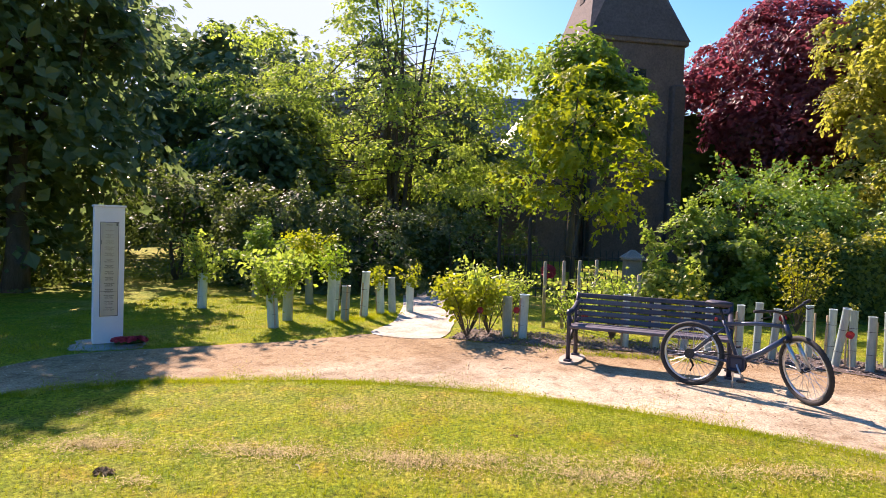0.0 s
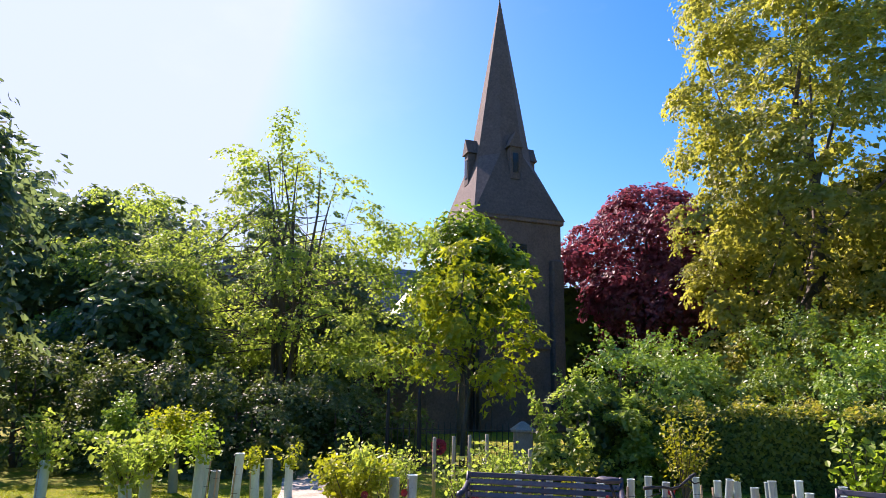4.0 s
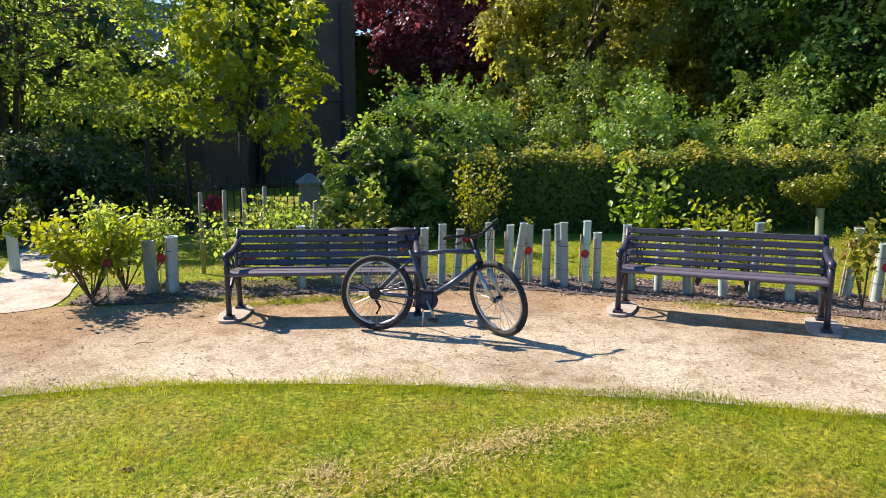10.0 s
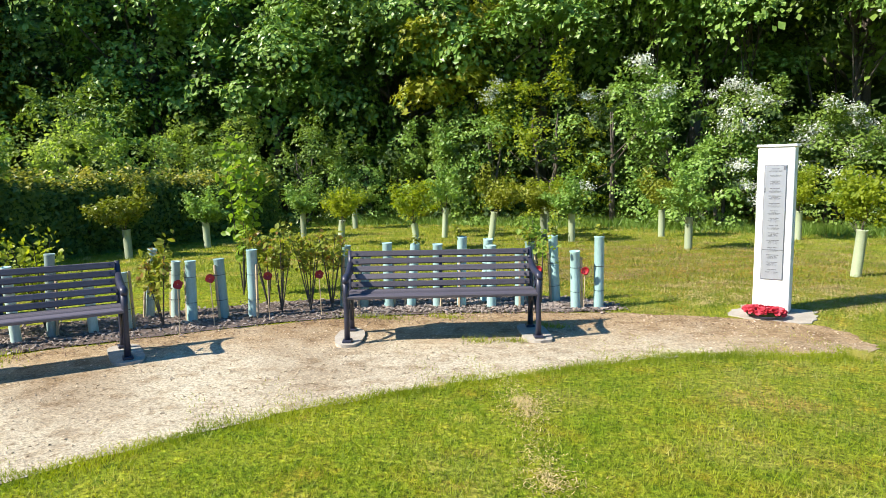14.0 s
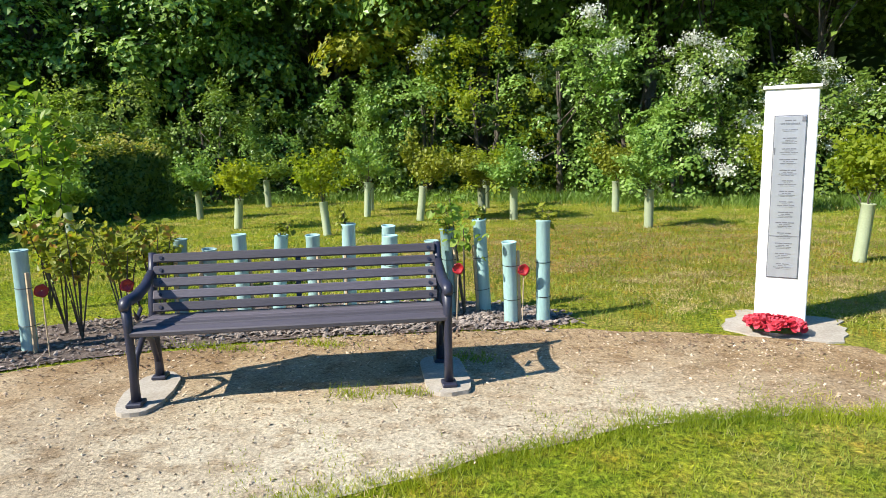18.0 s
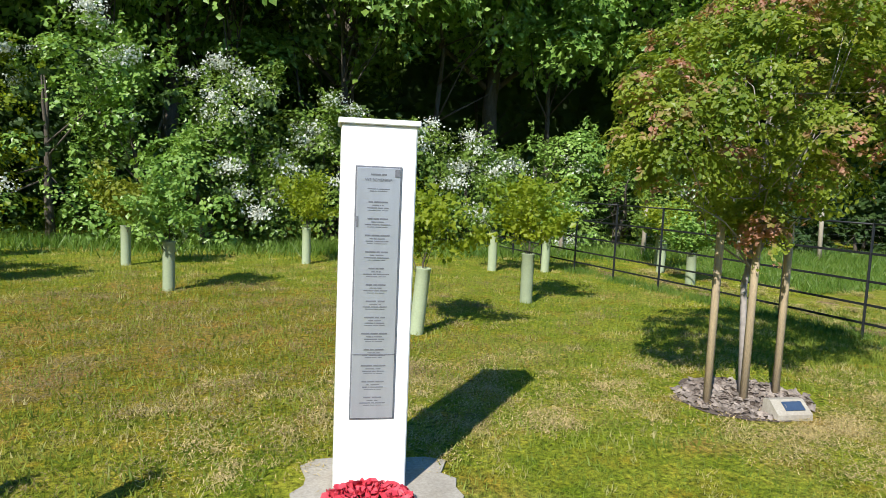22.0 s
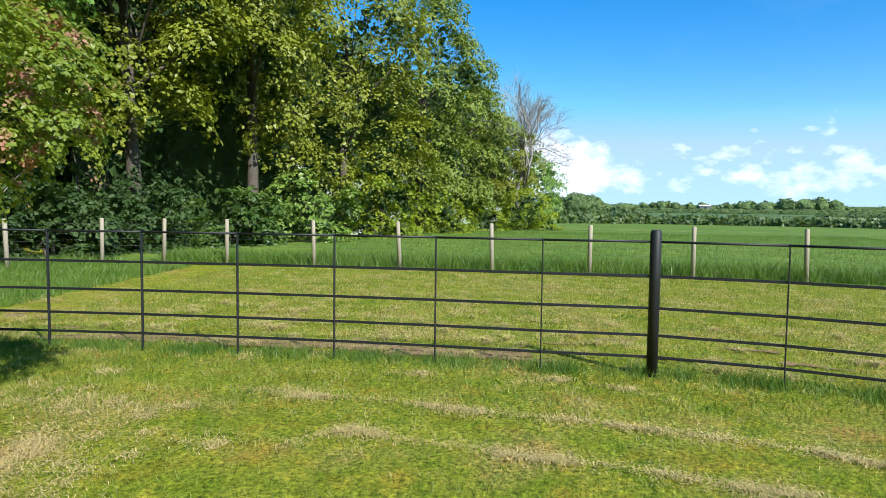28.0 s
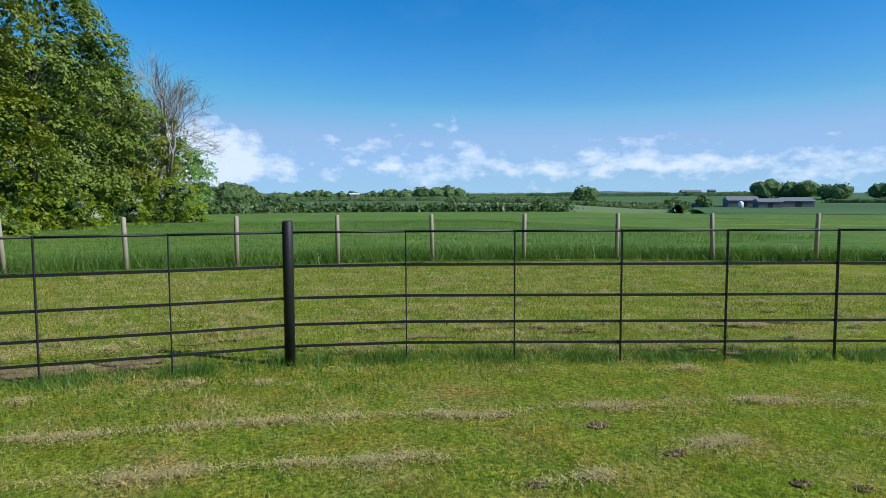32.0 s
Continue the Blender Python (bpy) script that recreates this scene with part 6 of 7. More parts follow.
hedge([(18.5, 23.0), (24, 20.0), (29, 17.6), (33, 15.2), (38, 12.2)], 14.0, 2.0, 10000, 0.34, LF_DARK, "tall backing thicket behind the olive-leaved trees, shade put into its dark leaves", 66)

hedge([(26, 18.5), (30, 16.5), (40, 10.5), (52, 5.0), (66, -1.0)], 10.5, 2.0, 10000, 0.32, LF_DARK, "understorey filling the back of the wood, shade put into its dark leaves", 62)

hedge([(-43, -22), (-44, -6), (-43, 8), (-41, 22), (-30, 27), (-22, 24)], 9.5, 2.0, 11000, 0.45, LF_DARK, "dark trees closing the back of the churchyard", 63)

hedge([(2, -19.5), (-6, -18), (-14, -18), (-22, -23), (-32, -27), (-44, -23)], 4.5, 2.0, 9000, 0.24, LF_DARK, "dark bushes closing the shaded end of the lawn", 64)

# shrubs along the wood's edge
# the LF_DARK ones have the shade of the hollow under the trees in their colour
SHRUBS = [(-9.9, 17.4, 1.7, 3.2, LF_MID, 0), (-8.2, 18.9, 1.8, 2.9, LF_BRIGHT, 0), (-6.0, 19.3, 1.8, 2.8, LF_MID, 0), (-4.2, 19.1, 1.8, 3.7, LF_BRIGHT, 0), (-2.4, 19.0, 1.9, 4.7, LF_LIME, 500), (-0.4, 18.8, 1.8, 4.6, LF_BRIGHT, 700), (1.4, 18.6, 1.7, 4.0, LF_BRIGHT, 0), (2.4, 17.2, 1.2, 2.5, LF_BRIGHT, 0), (3.4, 18.3, 1.6, 3.8, LF_MID, 1700), (5.0, 17.9, 1.6, 3.1, LF_MID, 1600), (6.6, 17.3, 1.5, 2.6, LF_MID, 900), (8.2, 17.0, 1.6, 2.7, LF_MID, 1500), (9.8, 16.8, 1.7, 2.8, LF_BRIGHT, 400), (11.8, 16.2, 1.8, 2.6, LF_MID, 200), (14.0, 16.4, 1.7, 2.0, LF_SYC, 0), (16.6, 15.8, 1.7, 1.8, LF_DARK, 0), (19.5, 14.9, 1.8, 1.7, LF_DARK, 0), (22.5, 13.8, 1.9, 1.9, LF_DARK, 0), (26, 12.0, 2.1, 2.4, LF_SYC, 0), (30, 9.8, 2.3, 2.6, LF_MID, 150), (35, 7.4, 2.6, 3.4, LF_LIME, 150), (41, 5.4, 2.8, 3.2, LF_LIME, 500), (48, 3.0, 3.0, 3.2, LF_LIME, 300), (56, 0.6, 3.2, 3.2, LF_BRIGHT, 0), (51.5, -2.2, 2.2, 3.4, LF_LIME, 0)]
for k, (x, y, r, h, mat, bl) in enumerate(SHRUBS):
    lab = "hawthorn in white may blossom at the edge of the wood" if bl else "leafy green shrub at the edge of the wood"
    bush("hawthorn" if bl else "shrub", x, y, r, h, 4200 if k < 16 else 3000, 0.11 if k < 16 else 0.17, mat, lab, 700 + k, bl, "shrubs along the wood")

# shrubs behind the hedge and left of the church
for k, (x, y, r, h, mat, n) in enumerate([(-10.7, 0.65, 1.4, 2.4, LF_BRIGHT, 6000), (-13.0, 2.2, 1.7, 3.0, LF_BRIGHT, 5000), (-13.1, 4.8, 1.8, 2.9, LF_BRIGHT, 5000), (-12.6, 7.4, 1.8, 2.9, LF_BRIGHT, 5000), (-12.2, 10.0, 1.8, 2.7, LF_BRIGHT, 5000), (-11.8, 12.6, 1.7, 2.5, LF_BRIGHT, 4500), (-11.2, 15.4, 1.8, 2.7, LF_MID, 4500), (-15.6, 14.5, 2.2, 4.2, LF_MID, 5000), (-13.4, 17.6, 2.2, 4.2, LF_BRIGHT, 5000), (-17.5, 9.5, 2.4, 4.2, LF_MID, 5000), (-17.5, 4.5, 2.2, 3.6, LF_MID, 4500), (-23, 4.2, 2.4, 3.6, LF_MID, 3500), (-23.5, 6.0, 2.6, 4.0, LF_MID, 3500), (-23, 10.5, 2.8, 4.4, LF_MID, 3500), (-22, 14.5, 2.8, 4.6, LF_MID, 3500)]):
    # LF_SAGE here stands in for haze greying the leaves
    mat, h = (LF_SAGE, LF_BRIGHT, LF_MID, LF_BRIGHT)[k % 4] if x > -14 else mat, h * (0.9 + 0.2 * (k % 2))
    bush("shrub", x, y, r * 0.9, h, n if x > -14 else int(n * 0.7), 0.11 if x > -14 else 0.13, mat, "bright green shrub rising behind the hedge", 760 + k, 0, "shrubs behind the hedge")
for k, (x, y, r, h, mat, n) in enumerate([(-11.8, -6.4, 1.5, 2.0, LF_LAUREL, 4000), (-12.2, -8.8, 1.8, 2.6, LF_LAUREL, 4000), (-12.2, -11.4, 1.9, 2.8, LF_LAUREL, 3600), (-13.9, -4.7, 1.4, 2.0, LF_LAUREL, 4500), (-9.4, -13.2, 1.7, 2.6, LF_LAUREL, 4000), (-7.0, -15.4, 1.9, 2.6, LF_LAUREL, 2000), (-11.0, -15.6, 1.9, 2.6, LF_LAUREL, 2000), (-4.0, -16.0, 2.0, 2.6, LF_LAUREL, 2000), (-15.0, -4.2, 1.6, 1.9, LF_LAUREL, 3000), (-15.8, -7.2, 1.9, 2.1, LF_LAUREL, 3000)]):
    bush("laurel", x, y, r, h, n, 0.11, mat, "dark evergreen laurel shrub in the shade beside the gate", 790 + k, 0, "dark laurels")

# trees towards the church
rr = np.random.default_rng(91)
airy = [(0, 0, 6.0, 2.6, 3.4, 3.2)] + [(rr.normal() * 1.2, (rr.random() - 0.55) * 10.0, 2.4 + 5.2 * rr.random(), 1.2, 1.5, 0.28) for q in range(40)] + [(rr.normal() * 0.8, -6.6 + 4.6 * rr.random(), 2.6 + 3.6 * rr.random(), 1.0, 1.4, 0.22) for q in range(14)] + [(rr.normal() * 0.6, (rr.random() - 0.5) * 4.0, 8.2 + 1.4 * rr.random(), 0.5, 0.6, 1.0) for q in range(10)]
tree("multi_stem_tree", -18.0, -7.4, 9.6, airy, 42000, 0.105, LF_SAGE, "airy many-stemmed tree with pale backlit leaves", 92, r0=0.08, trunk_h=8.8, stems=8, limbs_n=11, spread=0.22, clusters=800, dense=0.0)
tree("young_maple", -14.6, -1.75, 6.2, [(0, 0, 4.2, 0.9, 0.9, 1.5), (0.3, 1.3, 3.4, 0.7, 0.7, 0.5), (-0.2, -1.3, 3.0, 0.75, 0.75, 0.45), (0, 0.2, 5.6, 0.55, 0.55, 0.8), (0.2, -0.5, 2.3, 0.7, 0.7, 0.35), (0, 1.0, 2.4, 0.7, 0.7, 0.35), (0, 1.4, 4.6, 0.6, 0.6, 0.5), (0, -0.9, 4.4, 0.6, 0.6, 0.4)], 2300, 0.19, LF_YELLOW, "slim young maple with yellow-green leaves", 93, r0=0.06, trunk_h=5.6, limbs_n=18, spread=0.24, clusters=85, dense=0.0, shape="palm")
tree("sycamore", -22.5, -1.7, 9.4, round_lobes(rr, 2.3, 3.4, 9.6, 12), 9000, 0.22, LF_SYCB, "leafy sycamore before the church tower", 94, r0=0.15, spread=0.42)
tree("copper_beech", -41, 10.8, 17.1, round_lobes(rr, 6.15, 2.0, 17.1, 26), 32000, 0.29, LF_COPPER, "large copper beech with dark purple leaves beside the church", 95, r0=0.4, spread=0.62, clusters=330, dense=0.06)
oak_lobes = [(0, 0, 13, 5.0, 5.0, 11.0)]
for zz in np.arange(2.6, 26, 1.7):
    q = 5.0 * math.sqrt(max(0.2, 1 - ((zz - 11) / 17) ** 2))
    for k in range(6):
        a = k * 1.047 + rr.random() * 1.2
        oak_lobes.append((math.cos(a) * q * (0.85 + 0.3 * rr.random()), math.sin(a) * q * (0.85 + 0.3 * rr.random()), zz + 0.8 * rr.random(), 1.8, 1.8, 1.1))
tree("oak", -28.5, 15.3, 26.0, oak_lobes, 76000, 0.205, LF_OAK, "broad tree with olive-yellow spring leaves behind the hedge", 96, r0=0.4, spread=0.46, clusters=720, dense=0.1, light=(-0.1, -1.0, 0.2))

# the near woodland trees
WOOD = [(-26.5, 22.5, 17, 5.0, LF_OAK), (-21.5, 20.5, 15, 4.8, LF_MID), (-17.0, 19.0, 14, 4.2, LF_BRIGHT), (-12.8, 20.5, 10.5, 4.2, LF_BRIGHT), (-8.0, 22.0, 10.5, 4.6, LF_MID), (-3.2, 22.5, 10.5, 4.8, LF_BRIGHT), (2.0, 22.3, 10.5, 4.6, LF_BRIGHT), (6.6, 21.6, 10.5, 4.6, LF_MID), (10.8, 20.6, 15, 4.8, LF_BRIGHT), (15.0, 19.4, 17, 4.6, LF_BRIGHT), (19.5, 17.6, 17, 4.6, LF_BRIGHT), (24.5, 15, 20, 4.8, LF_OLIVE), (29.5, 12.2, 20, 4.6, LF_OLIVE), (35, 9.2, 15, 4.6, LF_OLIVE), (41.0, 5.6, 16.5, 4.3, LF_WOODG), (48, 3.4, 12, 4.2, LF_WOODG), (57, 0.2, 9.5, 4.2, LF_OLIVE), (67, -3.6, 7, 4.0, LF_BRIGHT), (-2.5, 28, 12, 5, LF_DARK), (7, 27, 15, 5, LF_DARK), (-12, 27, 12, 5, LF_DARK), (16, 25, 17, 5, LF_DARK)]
for k, (x, y, h, r, mat) in enumerate(WOOD):
    rr = np.random.default_rng(900 + k)
    near = x < 32
    # LF_DARK inner leaves and rear trees stand in for shade behind the lit crowns
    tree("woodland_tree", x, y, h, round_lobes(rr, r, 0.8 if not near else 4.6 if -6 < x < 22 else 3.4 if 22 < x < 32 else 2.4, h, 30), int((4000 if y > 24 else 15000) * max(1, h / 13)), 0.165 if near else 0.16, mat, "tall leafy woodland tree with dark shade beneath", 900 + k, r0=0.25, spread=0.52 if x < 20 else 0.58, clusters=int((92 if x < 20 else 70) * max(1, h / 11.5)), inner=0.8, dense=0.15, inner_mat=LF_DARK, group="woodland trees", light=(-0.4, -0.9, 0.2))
# branches that hang forward over the shrubs
for k, (x, y, zz) in enumerate([(-11.5, 17.2, 4.6), (-8.6, 18.6, 5.2), (-5.4, 18.2, 4.3), (-2.4, 18.4, 6.2), (0.6, 18.0, 6.3), (3.4, 17.6, 6.2), (6.0, 17.0, 6.0), (8.6, 16.8, 5.4), (12.0, 16.4, 5.0), (15.5, 15.4, 4.4), (19.5, 14.2, 4.4)]):
    rr = np.random.default_rng(1300 + k)
    lob = [((rr.random() - 0.5) * 2.6, (rr.random() - 0.5) * 1.4, zz + 1.2 + (rr.random() - 0.5) * 2.6, 0.95, 0.8, 0.25) for q in range(9)]
    lob = [(lx, ly - 1.8, lz, la, lb, lc) for lx, ly, lz, la, lb, lc in lob]
    tree("sycamore", x, y + 3.2, zz + 2.5, lob, 4600, 0.18, LF_SPRING if k == 2 else LF_BRIGHT if k != 10 else LF_OLIVE, "sycamore with bright layered leaves over the wood's edge", 1300 + k, r0=0.09, trunk_h=zz + 2.2, spread=0.36, clusters=80, limbs_n=10, group="edge sycamores", dense=0.03, shape="palm")

# leafless tree at the end of the wood
bare = thing("bare_tree", pose(54, -2.2, 0), "leafless grey twiggy tree at the end of the wood", "tree")
rr = np.random.default_rng(1400)


def twig(p, d, length, r, depth):
    q = p + d * length
    bend = p + d * length * 0.5 + rr.normal(size=3) * length * 0.06
    v, f = sweep([p, bend, q], [r, r * 0.8, r * 0.55], 5 if depth < 2 else 3)
    child("trunk" if depth == 0 else "branch", raw_mesh("branch", v, f, TWIG, True), bare) if depth < 3 else fine.append((v, f))
    if depth < 5:
        for k in range(4 if depth else 6):
            nd = d + rr.normal(size=3) * 0.55 + np.array([0, 0, 0.12])
            twig(p + (q - p) * (0.45 + 0.55 * rr.random()), nd / np.linalg.norm(nd), length * (0.62 + 0.15 * rr.random()), r * 0.52, depth + 1)


fine = []
twig(np.array([0, 0, 0.0]), np.array([0, 0, 1.0]), 5.0, 0.2, 0)
v, f = merged(fine)
tagged(child("fine_branching", raw_mesh("fine_branching", v, f, TWIG), bare), kind="stuff")

# undergrowth inside the wood, its shade put into the dark leaf colour
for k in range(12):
    bush("undergrowth", -20 + 4.4 * k + (k % 2), (21.5 + 3.0 * (k % 2)) - max(0, k - 6) * 1.3, 2.6, 4.6 + 1.5 * (k % 2), 1700, 0.22, LF_DARK, "undergrowth inside the wood with the shade put into its dark leaves", 840 + k, 0, "undergrowth")

# trees left of the church, against the sun
for k, (x, y, h, r, mat, n) in enumerate([(-8.3, -12.4, 8.4, 2.9, LF_CHURCH, 18000), (-17.0, -11.6, 5.6, 2.4, LF_CHURCH, 10000), (-20.5, -15.5, 9, 3.4, LF_CHURCH, 11000), (-26, -15, 10.5, 4, LF_CHURCH, 10000), (-32, -13, 12.5, 4.5, LF_CHURCH, 10000), (-34, -21, 13, 4.5, LF_CHURCH, 9000), (-5.2, -15.8, 8.5, 3.2, LF_CHURCH, 12000), (-27, -8.5, 9.5, 3.6, LF_CHURCH, 9000), (-22, -21, 11, 4.2, LF_CHURCH, 9000)]):
    rr = np.random.default_rng(950 + k)
    tree("churchyard_tree", x, y, h, round_lobes(rr, r, 1.2, h, 16), int(n * 0.7), 0.22 if k in (0, 1, 6) else 0.3, mat, "shaded broad tree seen against the light", 950 + k, r0=0.2, spread=0.55, clusters=150, group="churchyard trees")

# ---- church ----
church = thing("church", pose(-36.5, 0.55, 0, rz=20.8), "red-brown sandstone church with a square tower and tall stone spire", "church")
church.scale = (0.95, 0.95, 1.0)
part("tower", boxed(0, 0, 6.0, 5.7, 5.7, 12.0, 0.05), STONE, church)
part("string_course", boxed(0, 0, 11.9, 6.0, 6.0, 0.3, 0.05), STONE, church)
part("string_course", boxed(0, 0, 4.6, 5.95, 5.95, 0.3, 0.05), STONE, church)
for sx in (-1, 1):
    for sy in (-1, 1):
        part("buttress", boxed(sx * 2.9, sy * 2.35, 4.8, 0.9, 0.8, 9.6, 0.1), STONE, church)
bm = bmesh.new()
base = [bm.verts.new((x * 3.05, y * 3.05, 12.0)) for x, y in ((-1, -1), (1, -1), (1, 1), (-1, 1))]
oct_ = [bm.verts.new((math.cos(a) * 2.0, math.sin(a) * 2.05, 16.2)) for a in np.arange(8) * math.pi / 4 + math.pi / 8]
top = bm.verts.new((0, 0, 28.0))
for i in range(8):
    bm.faces.new((oct_[i], oct_[(i + 1) % 8], top))
bm.faces.new((base[2], oct_[0], oct_[7], base[1]))
bm.faces.new((base[3], oct_[2], oct_[1], base[2]))
bm.faces.new((base[0], oct_[4], oct_[3], base[3]))
bm.faces.new((base[1], oct_[6], oct_[5], base[0]))
bm.faces.new((base[2], oct_[1], oct_[0]))
bm.faces.new((base[3], oct_[3], oct_[2]))
bm.faces.new((base[0], oct_[5], oct_[4]))
bm.faces.new((base[1], oct_[7], oct_[6]))
bmesh.ops.recalc_face_normals(bm, faces=bm.faces)
part("spire", bm, SPIRE, church, "tapering broach spire of dark stone")
for yaw in (0, 90, 180, 270):
    lift = pose(0, 0, 0, rz=yaw)
    part("belfry_window", boxed(2.86, 0, 9.2, 0.05, 1.0, 2.4), DARKGLASS, church, m=lift)
    part("lucarne", boxed(2.05, 0, 15.5, 0.7, 0.7, 2.1, 0.04), SPIRE, church, m=lift)
    bm = bmesh.new()
    for x in (1.0, 2.5):
        for y, zz in ((-0.5, 16.5), (0.5, 16.5), (0, 17.5)):
            bm.verts.new((x, y, zz))
    bm.verts.ensure_lookup_table()
    for q in ((0, 1, 2), (3, 5, 4), (0, 2, 5, 3), (1, 4, 5, 2), (0, 3, 4, 1)):
        bm.faces.new([bm.verts[i] for i in q])
    part("lucarne_roof", bm, SPIRE, church, m=lift)
    part("louvre", boxed(2.41, 0, 15.5, 0.04, 0.36, 1.2), DARKGLASS, church, m=lift)
v, f = sweep([(0, 0, 27.8), (0, 0, 28.7)], 0.05, 6)
child("finial", raw_mesh("finial", v, f, BLACK), church)
part("finial_cross", boxed(0, 0, 28.4, 0.08, 0.5, 0.08), BLACK, church)
# chancel apse with a faceted slate roof
ax, ay = 2.6, -6.1
bm = bmesh.new()
lo = [bm.verts.new((ax + 2.4 * math.cos(a), ay + 2.4 * math.sin(a), 0)) for a in np.arange(8) * math.pi / 4 - 0.11]
hi = [bm.verts.new((v_.co.x, v_.co.y, 5.0)) for v_ in lo]
for i in range(8):
    bm.faces.new((lo[i], lo[(i + 1) % 8], hi[(i + 1) % 8], hi[i]))
part("apse_wall", bm, STONE, church)
bm = bmesh.new()
hi = [bm.verts.new((ax + 2.75 * math.cos(a), ay + 2.75 * math.sin(a), 4.9)) for a in np.arange(8) * math.pi / 4 - 0.11]
tip = bm.verts.new((ax, ay, 8.1))
for i in range(8):
    bm.faces.new((hi[i], hi[(i + 1) % 8], tip))
part("apse_roof", bm, SLATE, church, "pale slate roof glinting in the sun")
part("nave_wall", boxed(-1.5, -9.5, 2.6, 7.5, 13.8, 5.2, 0.05), STONE, church)
bm = bmesh.new()
for y in (-16.8, -2.6):
    for x, zz in ((-5.7, 5.0), (2.7, 5.0), (-1.5, 9.2)):
        bm.verts.new((x, y, zz))
bm.verts.ensure_lookup_table()
for q in ((0, 1, 2), (3, 5, 4), (0, 2, 5, 3), (1, 4, 5, 2), (0, 3, 4, 1)):
    bm.faces.new([bm.verts[i] for i in q])
bmesh.ops.recalc_face_normals(bm, faces=bm.faces)
part("nave_roof", bm, SLATE, church, "grey slate roof that glints in the sun")
for y in (-10.0, -13.0):
    part("nave_window", boxed(2.27, y, 2.7, 0.06, 1.0, 2.2), DARKGLASS, church)
v, f = sweep([(2.8, -2.85, 0), (2.8, -2.85, 11.5)], 0.06, 6)
child("drainpipe", raw_mesh("drainpipe", v, f, BLACK), church)

# gate, railings and pier before the churchyard
pier = thing("gate_pier", pose(-12.57, -0.41, -0.155, rz=8), "weathered stone gate pier with a pyramid cap", "gate pier")
part("shaft", boxed(0, 0, 0.55, 0.36, 0.36, 1.1, 0.012), PIER, pier)
bm = boxed(0, 0, 1.13, 0.48, 0.48, 0.07, 0.01)
part("cap_slab", bm, PIER, pier)
bm = bmesh.new()
bmesh.ops.create_cone(bm, cap_ends=True, segments=4, radius1=0.32, radius2=0.05, depth=0.16)
part("cap", bm, PIER, pier, m=pose(0, 0, 1.245, rz=45))
rail = thing("iron_railing", pose(0, 0, 0), "black iron railing and gate before the churchyard", "railing")
for k in range(22):
    y = -0.72 - k * 0.13
    v, f = sweep([(-12.65, y, 0), (-12.65, y, 1.05), (-12.65, y, 1.13)], [0.011, 0.011, 0.003], 6)
    child("bar", raw_mesh("bar", v, f, BLACK), rail)
for zz in (0.2, 0.96):
    part("rail", boxed(-12.65, -2.08, zz, 0.035, 2.85, 0.02), BLACK, rail)
for y in (-3.42, -2.72):
    v, f = sweep([(-12.65, y, 0), (-12.65, y, 1.75), (-12.65, y, 1.85)], [0.04, 0.04, 0.01], 8)
    child("gate_post", raw_mesh("gate_post", v, f, BLACK), rail)
for x, y, h in ((-7.82, -2.19, 1.04), (-7.85, -1.9, 1.06), (-7.84, -1.66, 1.08), (-7.84, -1.4, 1.1), (-7.81, -0.76, 0.9)):
    p = thing("wooden_post", pose(x, y, 0), "pale wooden stake standing in the bed behind the bench", "stake", "stakes in the bed")
    v, f = sweep([(0, 0, -0.05), (0, 0, h), (0, 0, h + 0.01)], [0.028, 0.027, 0.02], 8)
    child("stake", raw_mesh("stake", v, f, OLDWOOD, True), p)
wreath(pose(-12.6, -2.27, 0.6, 90, 0, 96), "bright red poppy wreath hung on the black gate", 0.105)

# ---- distance ----


def copse(x, y, length, width, h, n, seed, label, yaw=0.0, leaf=0.9, mat=None):
    rr = np.random.default_rng(seed)
    t = thing("distant_trees", pose(x, y, fall(math.hypot(x, y), bearing(x, y)), rz=yaw), label, "trees", "distant trees", "stuff")
    lob = [((rr.random() - 0.5) * length, (rr.random() - 0.5) * width, h * (0.35 + 0.2 * rr.random()), h * 0.55, h * 0.5, h * (0.38 + 0.15 * rr.random())) for q in range(max(4, int(length / h * 1.6)))]
    n = n // 2
    P, C, N = crown_points(rr, lob, n, n // 14, h * 0.09, 0.7)
    P[:, 2] = np.maximum(P[:, 2], 0.1)
    child("foliage", leaf_mesh("foliage", P, leaf * 0.7, rr, mat or LF_FAR, 0.6), t)
    for lx, ly, lz, la, lb, lc in lob:
        bm = bmesh.new()
        bmesh.ops.create_icosphere(bm, subdivisions=3 if leaf < 1 else 2, radius=1.0)
        for v_ in bm.verts:
            w = 0.86 + 0.35 * noise.noise(v_.co * 2.3 + Vector((lx, ly, lz))) + 0.14 * noise.noise(v_.co * 6.0)
            v_.co = (lx + v_.co.x * la * w, ly + v_.co.y * lb * w, max(-0.5, lz + v_.co.z * lc * w))
        part("crown", bm, FARCROWN, t)


def at(az, d):
    a = radians(az)
    return 1.35 - math.sin(a) * d, 3.3 + math.cos(a) * d


